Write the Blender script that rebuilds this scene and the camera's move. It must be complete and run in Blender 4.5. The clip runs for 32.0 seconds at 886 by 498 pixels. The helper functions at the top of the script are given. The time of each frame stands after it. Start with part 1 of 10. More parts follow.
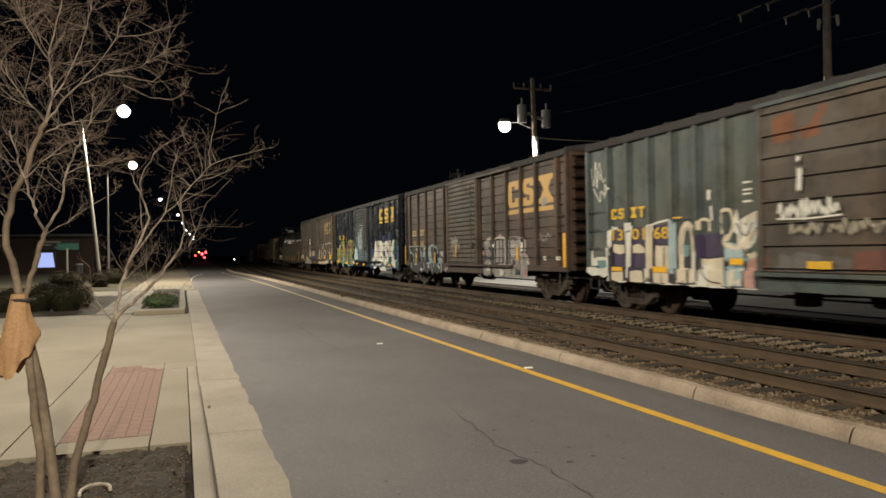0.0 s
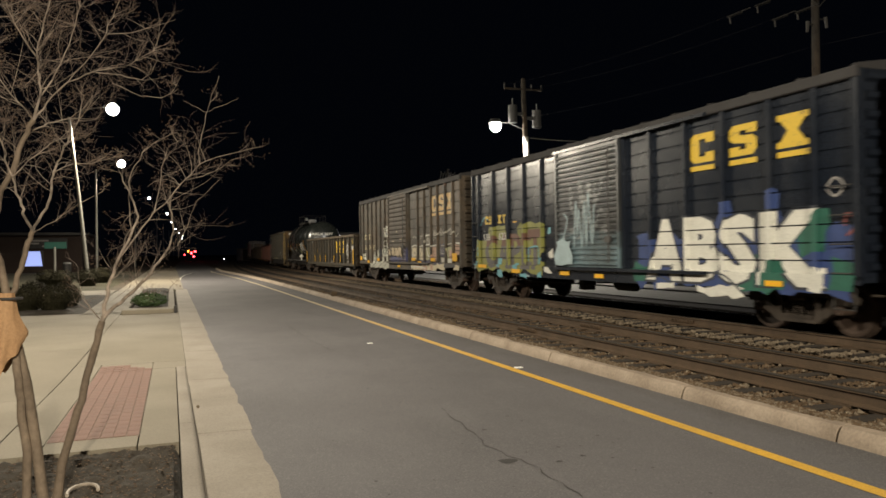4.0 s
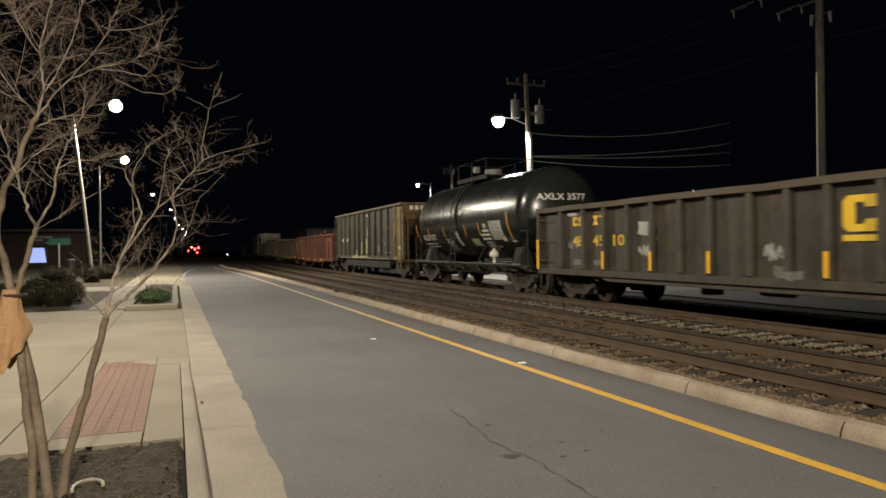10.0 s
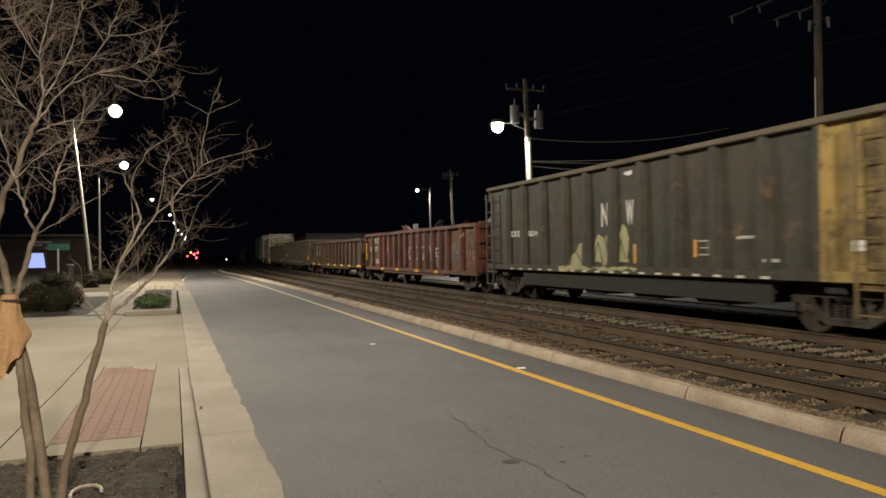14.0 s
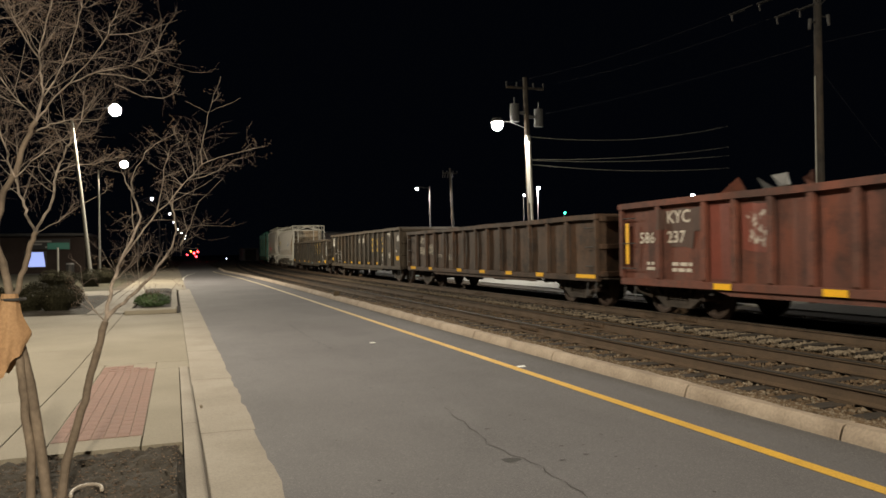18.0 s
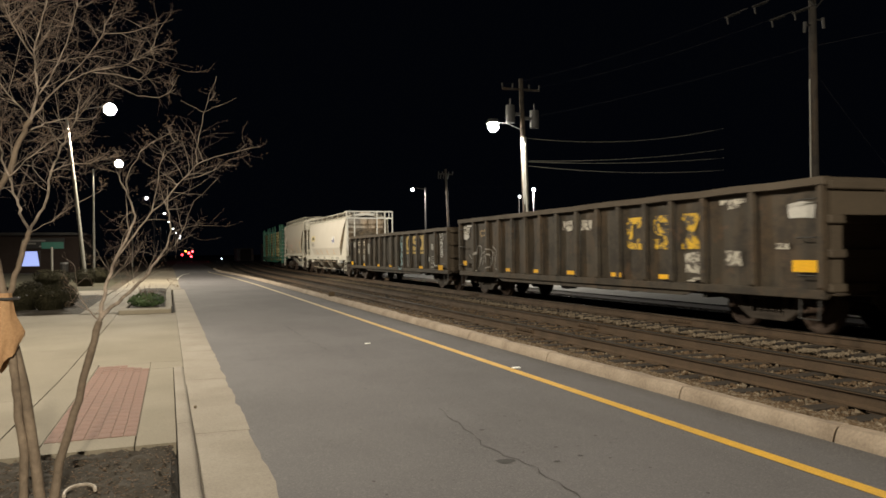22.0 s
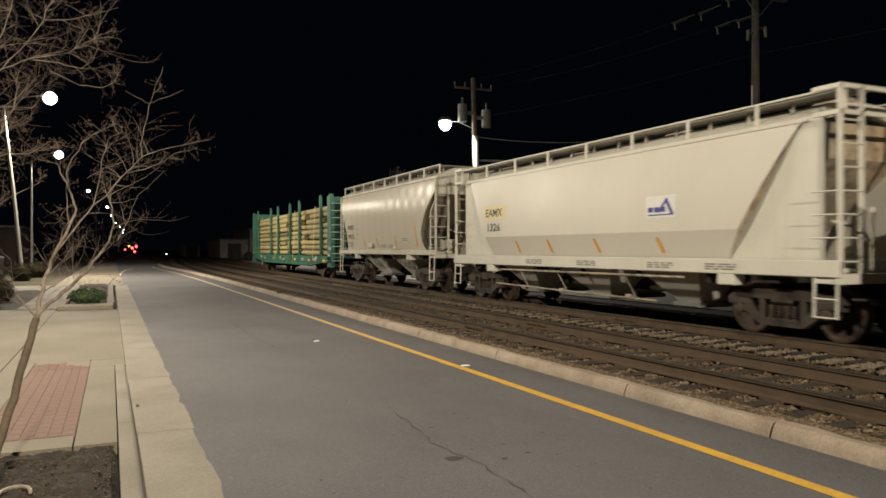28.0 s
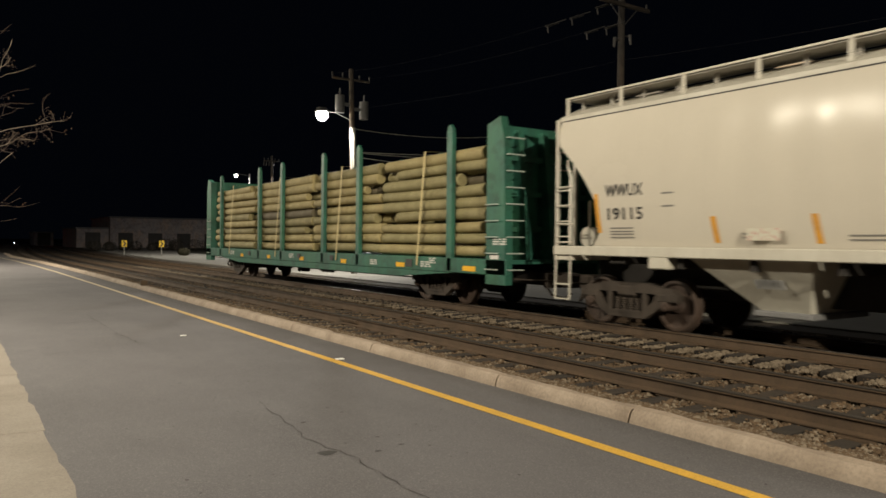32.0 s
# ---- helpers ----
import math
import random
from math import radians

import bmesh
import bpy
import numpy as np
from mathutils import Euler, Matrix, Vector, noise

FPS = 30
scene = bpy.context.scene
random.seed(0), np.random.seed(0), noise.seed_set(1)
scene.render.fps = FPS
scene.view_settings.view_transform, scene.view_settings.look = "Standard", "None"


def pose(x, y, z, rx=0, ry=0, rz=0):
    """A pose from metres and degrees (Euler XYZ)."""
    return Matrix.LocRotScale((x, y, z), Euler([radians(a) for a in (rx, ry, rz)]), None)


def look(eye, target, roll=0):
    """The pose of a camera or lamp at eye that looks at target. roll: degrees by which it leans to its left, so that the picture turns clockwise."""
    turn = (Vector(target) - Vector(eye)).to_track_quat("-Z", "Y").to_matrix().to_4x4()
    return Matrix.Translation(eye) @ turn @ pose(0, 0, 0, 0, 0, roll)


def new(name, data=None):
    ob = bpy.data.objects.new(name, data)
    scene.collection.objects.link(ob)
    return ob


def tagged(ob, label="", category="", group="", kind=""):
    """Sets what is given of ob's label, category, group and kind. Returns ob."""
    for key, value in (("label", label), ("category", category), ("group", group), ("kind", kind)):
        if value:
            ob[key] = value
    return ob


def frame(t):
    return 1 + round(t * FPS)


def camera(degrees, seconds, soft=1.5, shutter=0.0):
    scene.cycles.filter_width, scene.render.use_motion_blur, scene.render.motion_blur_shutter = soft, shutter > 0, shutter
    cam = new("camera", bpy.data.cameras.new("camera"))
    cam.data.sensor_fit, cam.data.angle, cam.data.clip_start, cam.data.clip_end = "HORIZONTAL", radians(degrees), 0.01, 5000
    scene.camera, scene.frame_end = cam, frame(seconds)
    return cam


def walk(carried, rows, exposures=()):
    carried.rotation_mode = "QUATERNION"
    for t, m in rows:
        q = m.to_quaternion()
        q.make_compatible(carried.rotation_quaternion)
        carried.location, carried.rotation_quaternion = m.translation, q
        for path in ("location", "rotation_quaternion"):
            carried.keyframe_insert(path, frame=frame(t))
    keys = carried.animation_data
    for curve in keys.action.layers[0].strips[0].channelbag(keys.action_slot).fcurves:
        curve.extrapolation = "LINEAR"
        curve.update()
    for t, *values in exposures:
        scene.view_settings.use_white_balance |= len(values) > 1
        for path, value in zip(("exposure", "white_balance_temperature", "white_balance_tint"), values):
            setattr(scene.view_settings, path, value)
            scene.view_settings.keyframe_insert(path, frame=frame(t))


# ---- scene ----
import itertools

EYE = (0.0, 0.0, 1.64)
cam = camera(62.18, 32.0, soft=1.6, shutter=0.5)


def view(yaw, tilt, lean):
    """The camera's pose from its heading right of the track's line, its tilt up and its lean, in degrees."""
    a, b = radians(yaw), radians(tilt)
    way = Vector((math.sin(a) * math.cos(b), math.cos(a) * math.cos(b), math.sin(b)))
    return look(EYE, Vector(EYE) + way * 10, lean)


walk(cam, [(t, view(a, b, c)) for t, a, b, c in (
    (0, 19.577, 0.204, -0.931), (0.5, 19.671, 0.26, -0.913), (1, 19.777, 0.311, -0.873), (1.5, 19.831, 0.318, -0.832), (2, 19.907, 0.302, -0.772), (2.5, 20.014, 0.258, -0.707), 
    (3, 20.14, 0.237, -0.697), (3.5, 20.262, 0.22, -0.717), (5.5, 20.415, -0.033, -0.832), (6, 20.379, -0.102, -0.852), (6.5, 20.361, -0.139, -0.785), (7, 20.362, -0.17, -0.866), 
    (7.5, 20.36, -0.186, -0.844), (8, 20.323, -0.189, -0.855), (8.5, 20.278, -0.192, -0.878), (9, 20.242, -0.208, -0.904), (9.5, 20.164, -0.187, -0.944), (10, 20.081, -0.166, -0.903), 
    (10.5, 19.983, -0.101, -0.95), (11, 19.925, -0.013, -0.901), (11.5, 19.929, 0.077, -0.85), (12, 20.001, 0.181, -0.864), (12.5, 20.072, 0.26, -0.832), (13, 20.133, 0.276, -0.858), 
    (13.5, 20.138, 0.271, -0.852), (14, 20.142, 0.229, -0.913), (14.5, 20.142, 0.181, -0.977), (16.5, 20.126, 0.147, -1.062), (17, 20.125, 0.142, -1.062), (17.5, 20.135, 0.126, -0.986), 
    (18, 20.145, 0.118, -0.988), (18.5, 20.203, 0.112, -0.999), (19, 20.264, 0.112, -0.985), (19.5, 20.317, 0.119, -0.945), (20, 20.372, 0.113, -0.944), (20.5, 20.386, 0.111, -0.953), 
    (21, 20.422, 0.14, -0.872), (21.5, 20.459, 0.156, -0.825), (22, 20.507, 0.181, -0.76), (22.5, 20.566, 0.179, -0.756), (23, 20.633, 0.167, -0.724), (23.5, 20.765, 0.134, -0.672), 
    (24, 20.965, 0.129, -0.684), (24.5, 21.273, 0.126, -0.609), (25, 21.667, 0.121, -0.555), (25.5, 22.115, 0.099, -0.52), (27.5, 23.666, -0.023, -0.26), (28, 24.345, -0.015, -0.144), 
    (28.5, 25.468, 0.005, -0.055), (29, 26.979, 0.067, 0.044), (29.5, 28.763, 0.095, 0.121), (30, 30.503, 0.03, 0.162), (30.5, 31.962, -0.059, 0.268), (31, 32.98, -0.291, 0.385), 
    (31.5, 33.598, -0.484, 0.455), (32, 33.984, -0.515, 0.626),)])

# ---- night sky and street lamps ----
world = bpy.data.worlds.new("night")
scene.world = world
world.use_nodes = True
sky = world.node_tree.nodes["Background"]
sky.inputs[0].default_value = (0.30, 0.42, 0.75, 1)
sky.inputs[1].default_value = 0.0025
scene.view_settings.exposure = 0.0

WARM = (1.0, 0.89, 0.70)


def lamp_light(name, at, watts, colour=WARM, hooded=True, lean=14):
    """hooded: it shines down and outwards, not up. lean: how far its head is tipped towards the street."""
    data = bpy.data.lights.new(name, "SPOT" if hooded else "POINT")
    if hooded:
        data.spot_size, data.spot_blend = radians(174), 0.12
    data.shadow_soft_size, data.energy, data.color = 0.22, watts, colour
    ob = new(name, data)
    ob.location = at
    ob.rotation_euler = (0, -radians(lean), 0)
    return ob


# one light under each lamp head along the street, and two behind the tracks
# the first is unseen behind the camera, guessed to light the near ground
lamp_light("street_light", (0.6, -17.0, 9.60), 29000)
lamp_light("street_light", (-3.0, 13.0, 9.60), 6500)
lamp_light("street_light", (-3.05, 46.3, 9.60), 13500)
lamp_light("street_light", (-4.15, 73.5, 9.60), 2200)
lamp_light("yard_light", (15.75, 34.5, 7.50), 3200, (1.0, 0.95, 0.86), True, 0)
lamp_light("yard_light", (24.05, 73.0, 7.7), 3000, (1.0, 0.95, 0.86))
lamp_light("yard_light", (39.4, 75.0, 8.0), 6500, (1.0, 0.93, 0.90), False)

# ---- mesh kit ----
class Geo:
    """Collects the faces of one mesh."""

    def __init__(self):
        self.v, self.f = [], []

    def add(self, verts, faces):
        n = len(self.v)
        self.v.extend(verts)
        self.f.extend([tuple(i + n for i in f) for f in faces])
        return self

    def box(self, x0, x1, y0, y1, z0, z1, c=0.0):
        if c <= 0:
            v = [(x, y, z) for x in (x0, x1) for y in (y0, y1) for z in (z0, z1)]
            return self.add(v, [(0, 1, 3, 2), (4, 6, 7, 5), (0, 4, 5, 1), (2, 3, 7, 6), (0, 2, 6, 4), (1, 5, 7, 3)])
        v, key = [], {}
        lim = ((x0, x1), (y0, y1), (z0, z1))
        for s in itertools.product((0, 1), repeat=3):
            for a in range(3):
                p = []
                for k in range(3):
                    e = lim[k][s[k]]
                    p.append(e if k == a else e + (c if s[k] == 0 else -c))
                key[s, a] = len(v)
                v.append(tuple(p))
        f = []
        for a in range(3):
            b, d = (a + 1) % 3, (a + 2) % 3
            for e in (0, 1):
                ring = []
                for q, r in ((0, 0), (1, 0), (1, 1), (0, 1)):
                    s = [0, 0, 0]
                    s[a], s[b], s[d] = e, q, r
                    ring.append(key[tuple(s), a])
                f.append(tuple(ring if e else ring[::-1]))
            for q, r in ((0, 0), (1, 0), (1, 1), (0, 1)):
                s, w = [0, 0, 0], [0, 0, 0]
                s[b], s[d], w[b], w[d] = q, r, q, r
                w[a] = 1
                s, w = tuple(s), tuple(w)
                face = (key[s, b], key[w, b], key[w, d], key[s, d])
                f.append(face if q == r else face[::-1])
        for s in itertools.product((0, 1), repeat=3):
            tri = (key[s, 0], key[s, 1], key[s, 2])
            f.append(tri if sum(s) % 2 else tri[::-1])
        return self.add(v, f)

    def tube(self, pts, radii, seg=8, caps=True):
        pts = [Vector(p) for p in pts]
        if not hasattr(radii, "__len__"):
            radii = [radii] * len(pts)
        rings, side = [], None
        for i, p in enumerate(pts):
            d = (pts[min(i + 1, len(pts) - 1)] - pts[max(i - 1, 0)]).normalized()
            if side is None:
                side = d.orthogonal().normalized()
            side = (side - d * side.dot(d)).normalized()
            up = d.cross(side)
            rings.append([tuple(p + (side * math.cos(2 * math.pi * k / seg) + up * math.sin(2 * math.pi * k / seg)) * radii[i]) for k in range(seg)])
        v = [q for r in rings for q in r]
        f = [(i * seg + k, i * seg + (k + 1) % seg, (i + 1) * seg + (k + 1) % seg, (i + 1) * seg + k) for i in range(len(pts) - 1) for k in range(seg)]
        if caps:
            f += [tuple(range(seg))[::-1], tuple((len(pts) - 1) * seg + k for k in range(seg))]
        return self.add(v, f)

    def prism(self, shape, lo, hi, axis="x"):
        """A closed outline pushed from lo to hi along an axis. The outline is (y, z), (x, z) or (x, y)."""
        n = len(shape)

        def at(p, e):
            return {"x": (e, p[0], p[1]), "y": (p[0], e, p[1]), "z": (p[0], p[1], e)}[axis]
        v = [at(p, lo) for p in shape] + [at(p, hi) for p in shape]
        f = [(i, (i + 1) % n, n + (i + 1) % n, n + i) for i in range(n)] + [tuple(range(n))[::-1], tuple(range(n, 2 * n))]
        return self.add(v, f)

    def lathe(self, prof, centre=(0, 0, 0), axis="x", seg=28):
        """Turns (along, radius) pairs about an axis."""
        v, f, n = [], [], len(prof)
        for k in range(seg):
            c, s = math.cos(2 * math.pi * k / seg), math.sin(2 * math.pi * k / seg)
            for a, r in prof:
                q = {"x": (a, r * c, r * s), "y": (r * s, a, r * c), "z": (r * c, r * s, a)}[axis]
                v.append(tuple(q[i] + centre[i] for i in range(3)))
        for k in range(seg):
            m = (k + 1) % seg
            f += [(k * n + i, k * n + i + 1, m * n + i + 1, m * n + i) for i in range(n - 1)]
        return self.add(v, f)

    def plate(self, shape, x):
        """A flat outline of (y, z) that faces -x."""
        return self.add([(x, y, z) for y, z in shape], [tuple(range(len(shape)))])

    def mesh(self, name):
        me = bpy.data.meshes.new(name)
        me.from_pydata(self.v, [], self.f)
        bm = bmesh.new()
        bm.from_mesh(me)
        bmesh.ops.recalc_face_normals(bm, faces=bm.faces)
        bm.to_mesh(me)
        bm.free()
        return me


def thing(name, label, category, group="", kind="", at=(0, 0, 0)):
    ob = new(name)
    ob.empty_display_size = 0.2
    ob.location = at
    return tagged(ob, label, category, group, kind)


def part(name, geo, material, parent=None, label="", smooth=0, loc=None):
    """One mesh object under a thing or part. smooth: the angle below which its faces are shaded as one."""
    me = geo if isinstance(geo, bpy.types.Mesh) else geo.mesh(name)
    if smooth:
        me.shade_smooth()
        me.set_sharp_from_angle(angle=radians(smooth))
    if not me.materials:
        me.materials.append(material)
    ob = new(name, me)
    if parent:
        ob.parent = parent
    if loc:
        ob.location = loc
    return tagged(ob, label)


def solid(name, geo, material, label, category, group="", kind="", smooth=0):
    return tagged(part(name, geo, material, None, "", smooth), label, category, group, kind)


def lettering(text, parent, material, y, z, height, width=0.0, x=-1.5, name="lettering", lean=0.0):
    """Flat letters on a side that faces -x: y, z is their lower left corner as one reads them."""
    curve = bpy.data.curves.new("letters", "FONT")
    curve.body, curve.size, curve.resolution_u, curve.offset = text, 1.0, 2, 0.016
    tmp = new("letters", curve)
    me = bpy.data.meshes.new_from_object(tmp.evaluated_get(bpy.context.evaluated_depsgraph_get()))
    bpy.data.objects.remove(tmp)
    co = np.array([v.co[:] for v in me.vertices])
    lo, hi = co.min(0), co.max(0)
    sy = height / (hi[1] - lo[1])
    sx = width / (hi[0] - lo[0]) if width else sy
    for v, c in zip(me.vertices, co):
        a, b = (c[0] - lo[0]) * sx, (c[1] - lo[1]) * sy
        v.co = (x + lean * (z + b), y - a, z + b)
    me.materials.clear()
    return part(name, me, material, parent)


# ---- materials ----
def nodes_of(name):
    m = bpy.data.materials.new(name)
    m.use_nodes = True
    return m, m.node_tree, m.node_tree.nodes["Principled BSDF"]


class Net:
    """Short hand for node links."""

    def __init__(self, tree):
        self.t = tree

    def put(self, kind, ins=(), outs=0, **props):
        n = self.t.nodes.new(kind)
        for k, v in props.items():
            if k == "operation":
                n.operation = v
            elif k == "data_type":
                n.data_type = v
            elif k == "feature":
                n.feature = v
            elif k == "distance":
                n.distance = v
            elif k == "blend_type":
                n.blend_type = v
            elif k == "interpolation_type":
                n.interpolation_type = v
        for k, v in (ins.items() if isinstance(ins, dict) else enumerate(ins)):
            self.set(n.inputs[k], v)
        return n.outputs[outs]

    def set(self, socket, v):
        if hasattr(v, "is_linked"):
            self.t.links.new(v, socket)
        elif isinstance(v, (tuple, list)) and len(v) == 3 and socket.type == "RGBA":
            socket.default_value = (*v, 1)
        else:
            socket.default_value = v

    def math(self, op, a, b=0.0):
        return self.put("ShaderNodeMath", (a, b), operation=op)

    def mix(self, fac, a, b):
        n = self.t.nodes.new("ShaderNodeMix")
        n.data_type = "RGBA"
        self.set(n.inputs[0], fac), self.set(n.inputs[6], a), self.set(n.inputs[7], b)
        return n.outputs[2]

    def noise(self, vec, scale, detail=4.0, rough=0.55, out=0):
        return self.put("ShaderNodeTexNoise", {"Vector": vec, "Scale": scale, "Detail": detail, "Roughness": rough}, out)

    def ramp(self, v, lo, hi):
        n = self.t.nodes.new("ShaderNodeMapRange")
        n.clamp = True
        for k, q in enumerate((v, lo, hi, 0.0, 1.0)):
            self.set(n.inputs[k], q)
        return n.outputs[0]

    def steps(self, v, colours):
        n = self.t.nodes.new("ShaderNodeValToRGB")
        n.color_ramp.interpolation = "CONSTANT"
        el = n.color_ramp.elements
        while len(el) < len(colours):
            el.new(0.5)
        for i, c in enumerate(colours):
            el[i].position = i / len(colours)
        for i, c in enumerate(colours):
            el[i].color = (*c, 1)
        self.set(n.inputs[0], v)
        return n.outputs[0]

    def coords(self):
        return self.put("ShaderNodeTexCoord", outs=3)

    def stretch(self, vec, s, off=(0, 0, 0)):
        n = self.t.nodes.new("ShaderNodeMapping")
        self.set(n.inputs[0], vec)
        n.inputs[1].default_value, n.inputs[3].default_value = off, s
        return n.outputs[0]


def surface(name, base, dirt, rough=0.6, amount=0.5, grain=40.0, patch=1.2, bump=0.15, metal=0.0, streaks=0.0, piece=0.0, rust=None, spray=(), gloss=0.5, speck=0.0, fleck=0.3):
    """Paint, metal, stone or soil: grain and stains at two scales, rain streaks, rust blotches and sprayed areas."""
    m, tree, bsdf = nodes_of(name)
    n = Net(tree)
    vec = n.coords()
    fine = n.noise(vec, grain, 3, 0.6)
    large = n.noise(vec, patch, 5, 0.6)
    fac = n.math("MULTIPLY", n.ramp(large, 0.35, 0.75), amount)
    col = n.mix(fac, base, dirt)
    if piece:
        rnd = n.put("ShaderNodeObjectInfo", outs=5)
        col = n.mix(n.math("MULTIPLY", rnd, piece), col, dirt)
    for s in spray:
        col = s(n, vec, col)
    if streaks:
        run = n.noise(n.stretch(vec, (3.0, 3.0, 0.18)), 2.6, 4, 0.65)
        col = n.mix(n.math("MULTIPLY", n.ramp(run, 0.46, 0.72), streaks), col, dirt)
    if streaks >= 0.4:
        warm = n.noise(n.stretch(vec, (1.0, 1.0, 0.5), (2, 9, 4)), 0.8, 6, 0.65)
        col = n.mix(n.math("MULTIPLY", n.ramp(warm, 0.46, 0.62), 0.55), col, (base[0] * 1.35 + 0.008, base[1] * 1.05 + 0.003, base[2] * 0.75))
        stain = n.noise(vec, 1.7, 8, 0.74)
        col = n.mix(n.math("MULTIPLY", n.ramp(stain, 0.47, 0.60), streaks * 1.25), col, tuple(c * 0.42 for c in dirt))
        pale = n.noise(n.stretch(vec, (1.0, 1.0, 0.6), (7, 3, 5)), 4.5, 8, 0.75)
        col = n.mix(n.math("MULTIPLY", n.ramp(pale, 0.58, 0.75), streaks * 0.5), col, tuple(min(1.0, c * 1.6) for c in base))
    if rust:
        blot = n.noise(vec, 2.3, 6, 0.7)
        col = n.mix(n.math("MULTIPLY", n.ramp(blot, 0.58, 0.68), 0.8), col, rust)
    if speck:
        chip = n.put("ShaderNodeTexVoronoi", {"Vector": vec, "Scale": 95.0}, 1)
        tone = n.t.nodes.new("ShaderNodeSeparateColor")
        n.set(tone.inputs[0], chip)
        col = n.mix(n.math("MULTIPLY", n.ramp(tone.outputs[0], 0.7, 1.0), speck), col, (0.32, 0.30, 0.28))
        col = n.mix(n.math("MULTIPLY", n.ramp(tone.outputs[1], 0.7, 1.0), speck), col, (0.04, 0.04, 0.04))
    dark = n.mix(0.75, col, (0.0, 0.0, 0.0))
    col = n.mix(n.math("MULTIPLY", n.ramp(fine, 0.62, 0.3), fleck), col, dark)
    n.set(bsdf.inputs["Base Color"], col)
    n.set(bsdf.inputs["Roughness"], n.math("ADD", n.math("MULTIPLY", large, 0.3), rough - 0.15))
    bsdf.inputs["Metallic"].default_value = metal
    bsdf.inputs["Specular IOR Level"].default_value = gloss
    if bump:
        b = tree.nodes.new("ShaderNodeBump")
        b.inputs["Strength"].default_value, b.inputs["Distance"].default_value = bump, 0.01
        n.set(b.inputs["Height"], n.math("ADD", fine, large))
        n.set(bsdf.inputs["Normal"], b.outputs[0])
    return m


def area(n, vec, y0, y1, z0, z1, rag):
    wob = n.put("ShaderNodeVectorMath", (n.noise(vec, 1.7, 3, 0.6, 1), (0.5, 0.5, 0.5)), operation="SUBTRACT")
    far = n.put("ShaderNodeVectorMath", {0: wob, 3: rag}, operation="SCALE")
    xyz = n.t.nodes.new("ShaderNodeSeparateXYZ")
    n.set(xyz.inputs[0], n.put("ShaderNodeVectorMath", (vec, far), operation="ADD"))
    y, z = xyz.outputs[1], xyz.outputs[2]
    xs = n.t.nodes.new("ShaderNodeSeparateXYZ")
    n.set(xs.inputs[0], vec)
    a = n.math("MULTIPLY", n.ramp(y, y0, y0 + 0.04), n.ramp(y, y1, y1 - 0.04))
    b = n.math("MULTIPLY", n.ramp(z, z0, z0 + 0.04), n.ramp(z, z1, z1 - 0.04))
    near = n.math("LESS_THAN", xs.outputs[0], -1.0)
    return n.math("MULTIPLY", n.math("MULTIPLY", a, b), near)


def spray_fill(y0, y1, z0, z1, colours, line, size=1.3, rag=0.5, seed=0.0, width=0.05, cover=1.0):
    """A sprayed piece: blocks of colour with drawn outlines."""
    def draw(n, vec, col):
        inside = area(n, vec, y0, y1, z0, z1, rag)
        flat = n.stretch(vec, (0.0, 1.0, 0.62), (seed, seed, 0))
        warp = n.put("ShaderNodeVectorMath", (flat, n.put("ShaderNodeVectorMath", {0: n.noise(flat, 2.2, 1, 0.5, 1), 3: 0.45}, operation="SCALE")), operation="ADD")
        cell = n.put("ShaderNodeTexVoronoi", {"Vector": warp, "Scale": size, "Randomness": 0.8}, 1)
        edge = n.put("ShaderNodeTexVoronoi", {"Vector": warp, "Scale": size, "Randomness": 0.8}, 0, feature="DISTANCE_TO_EDGE")
        pick = n.t.nodes.new("ShaderNodeSeparateColor")
        n.set(pick.inputs[0], cell)
        paint = n.mix(n.math("LESS_THAN", edge, width), n.steps(pick.outputs[0], colours), line)
        if cover < 1:
            inside = n.math("MULTIPLY", inside, n.math("LESS_THAN", pick.outputs[1], cover))
        return n.mix(inside, col, paint)
    return draw


def spray_line(y0, y1, z0, z1, colour, size=1.5, seed=0.0, width=0.02, rag=0.2):
    """Looping lines from a spray can or a marker."""
    def draw(n, vec, col):
        inside = area(n, vec, y0, y1, z0, z1, rag)
        v = n.noise(n.stretch(vec, (0.0, 1.0, 0.7), (seed, seed, seed)), size, 1, 0.4)
        on = n.math("LESS_THAN", n.math("ABSOLUTE", n.math("SUBTRACT", v, 0.5)), width)
        return n.mix(n.math("MULTIPLY", inside, on), col, colour)
    return draw


def spray_patch(y0, y1, z0, z1, colour, rag=0.1, cover=0.9):
    """A plain patch of other paint."""
    def draw(n, vec, col):
        return n.mix(n.math("MULTIPLY", area(n, vec, y0, y1, z0, z1, rag), cover), col, colour)
    return draw


def glow(name, colour, strength):
    m, tree, bsdf = nodes_of(name)
    bsdf.inputs["Base Color"].default_value = (*colour, 1)
    bsdf.inputs["Emission Color"].default_value = (*colour, 1)
    bsdf.inputs["Emission Strength"].default_value = strength
    return m


CONCRETE = surface("concrete", (0.222, 0.193, 0.142), (0.158, 0.135, 0.100), 0.85, 0.7, 60, 0.5, 0.25, piece=0.18, streaks=0.12)
GUTTER = surface("gutter_concrete", (0.285, 0.252, 0.208), (0.19, 0.162, 0.13), 0.85, 0.8, 60, 0.9, 0.25, piece=0.12)
KERBSTONE = surface("kerb_concrete", (0.40, 0.325, 0.25), (0.23, 0.18, 0.135), 0.85, 0.9, 35, 2.2, 0.6, piece=0.25)


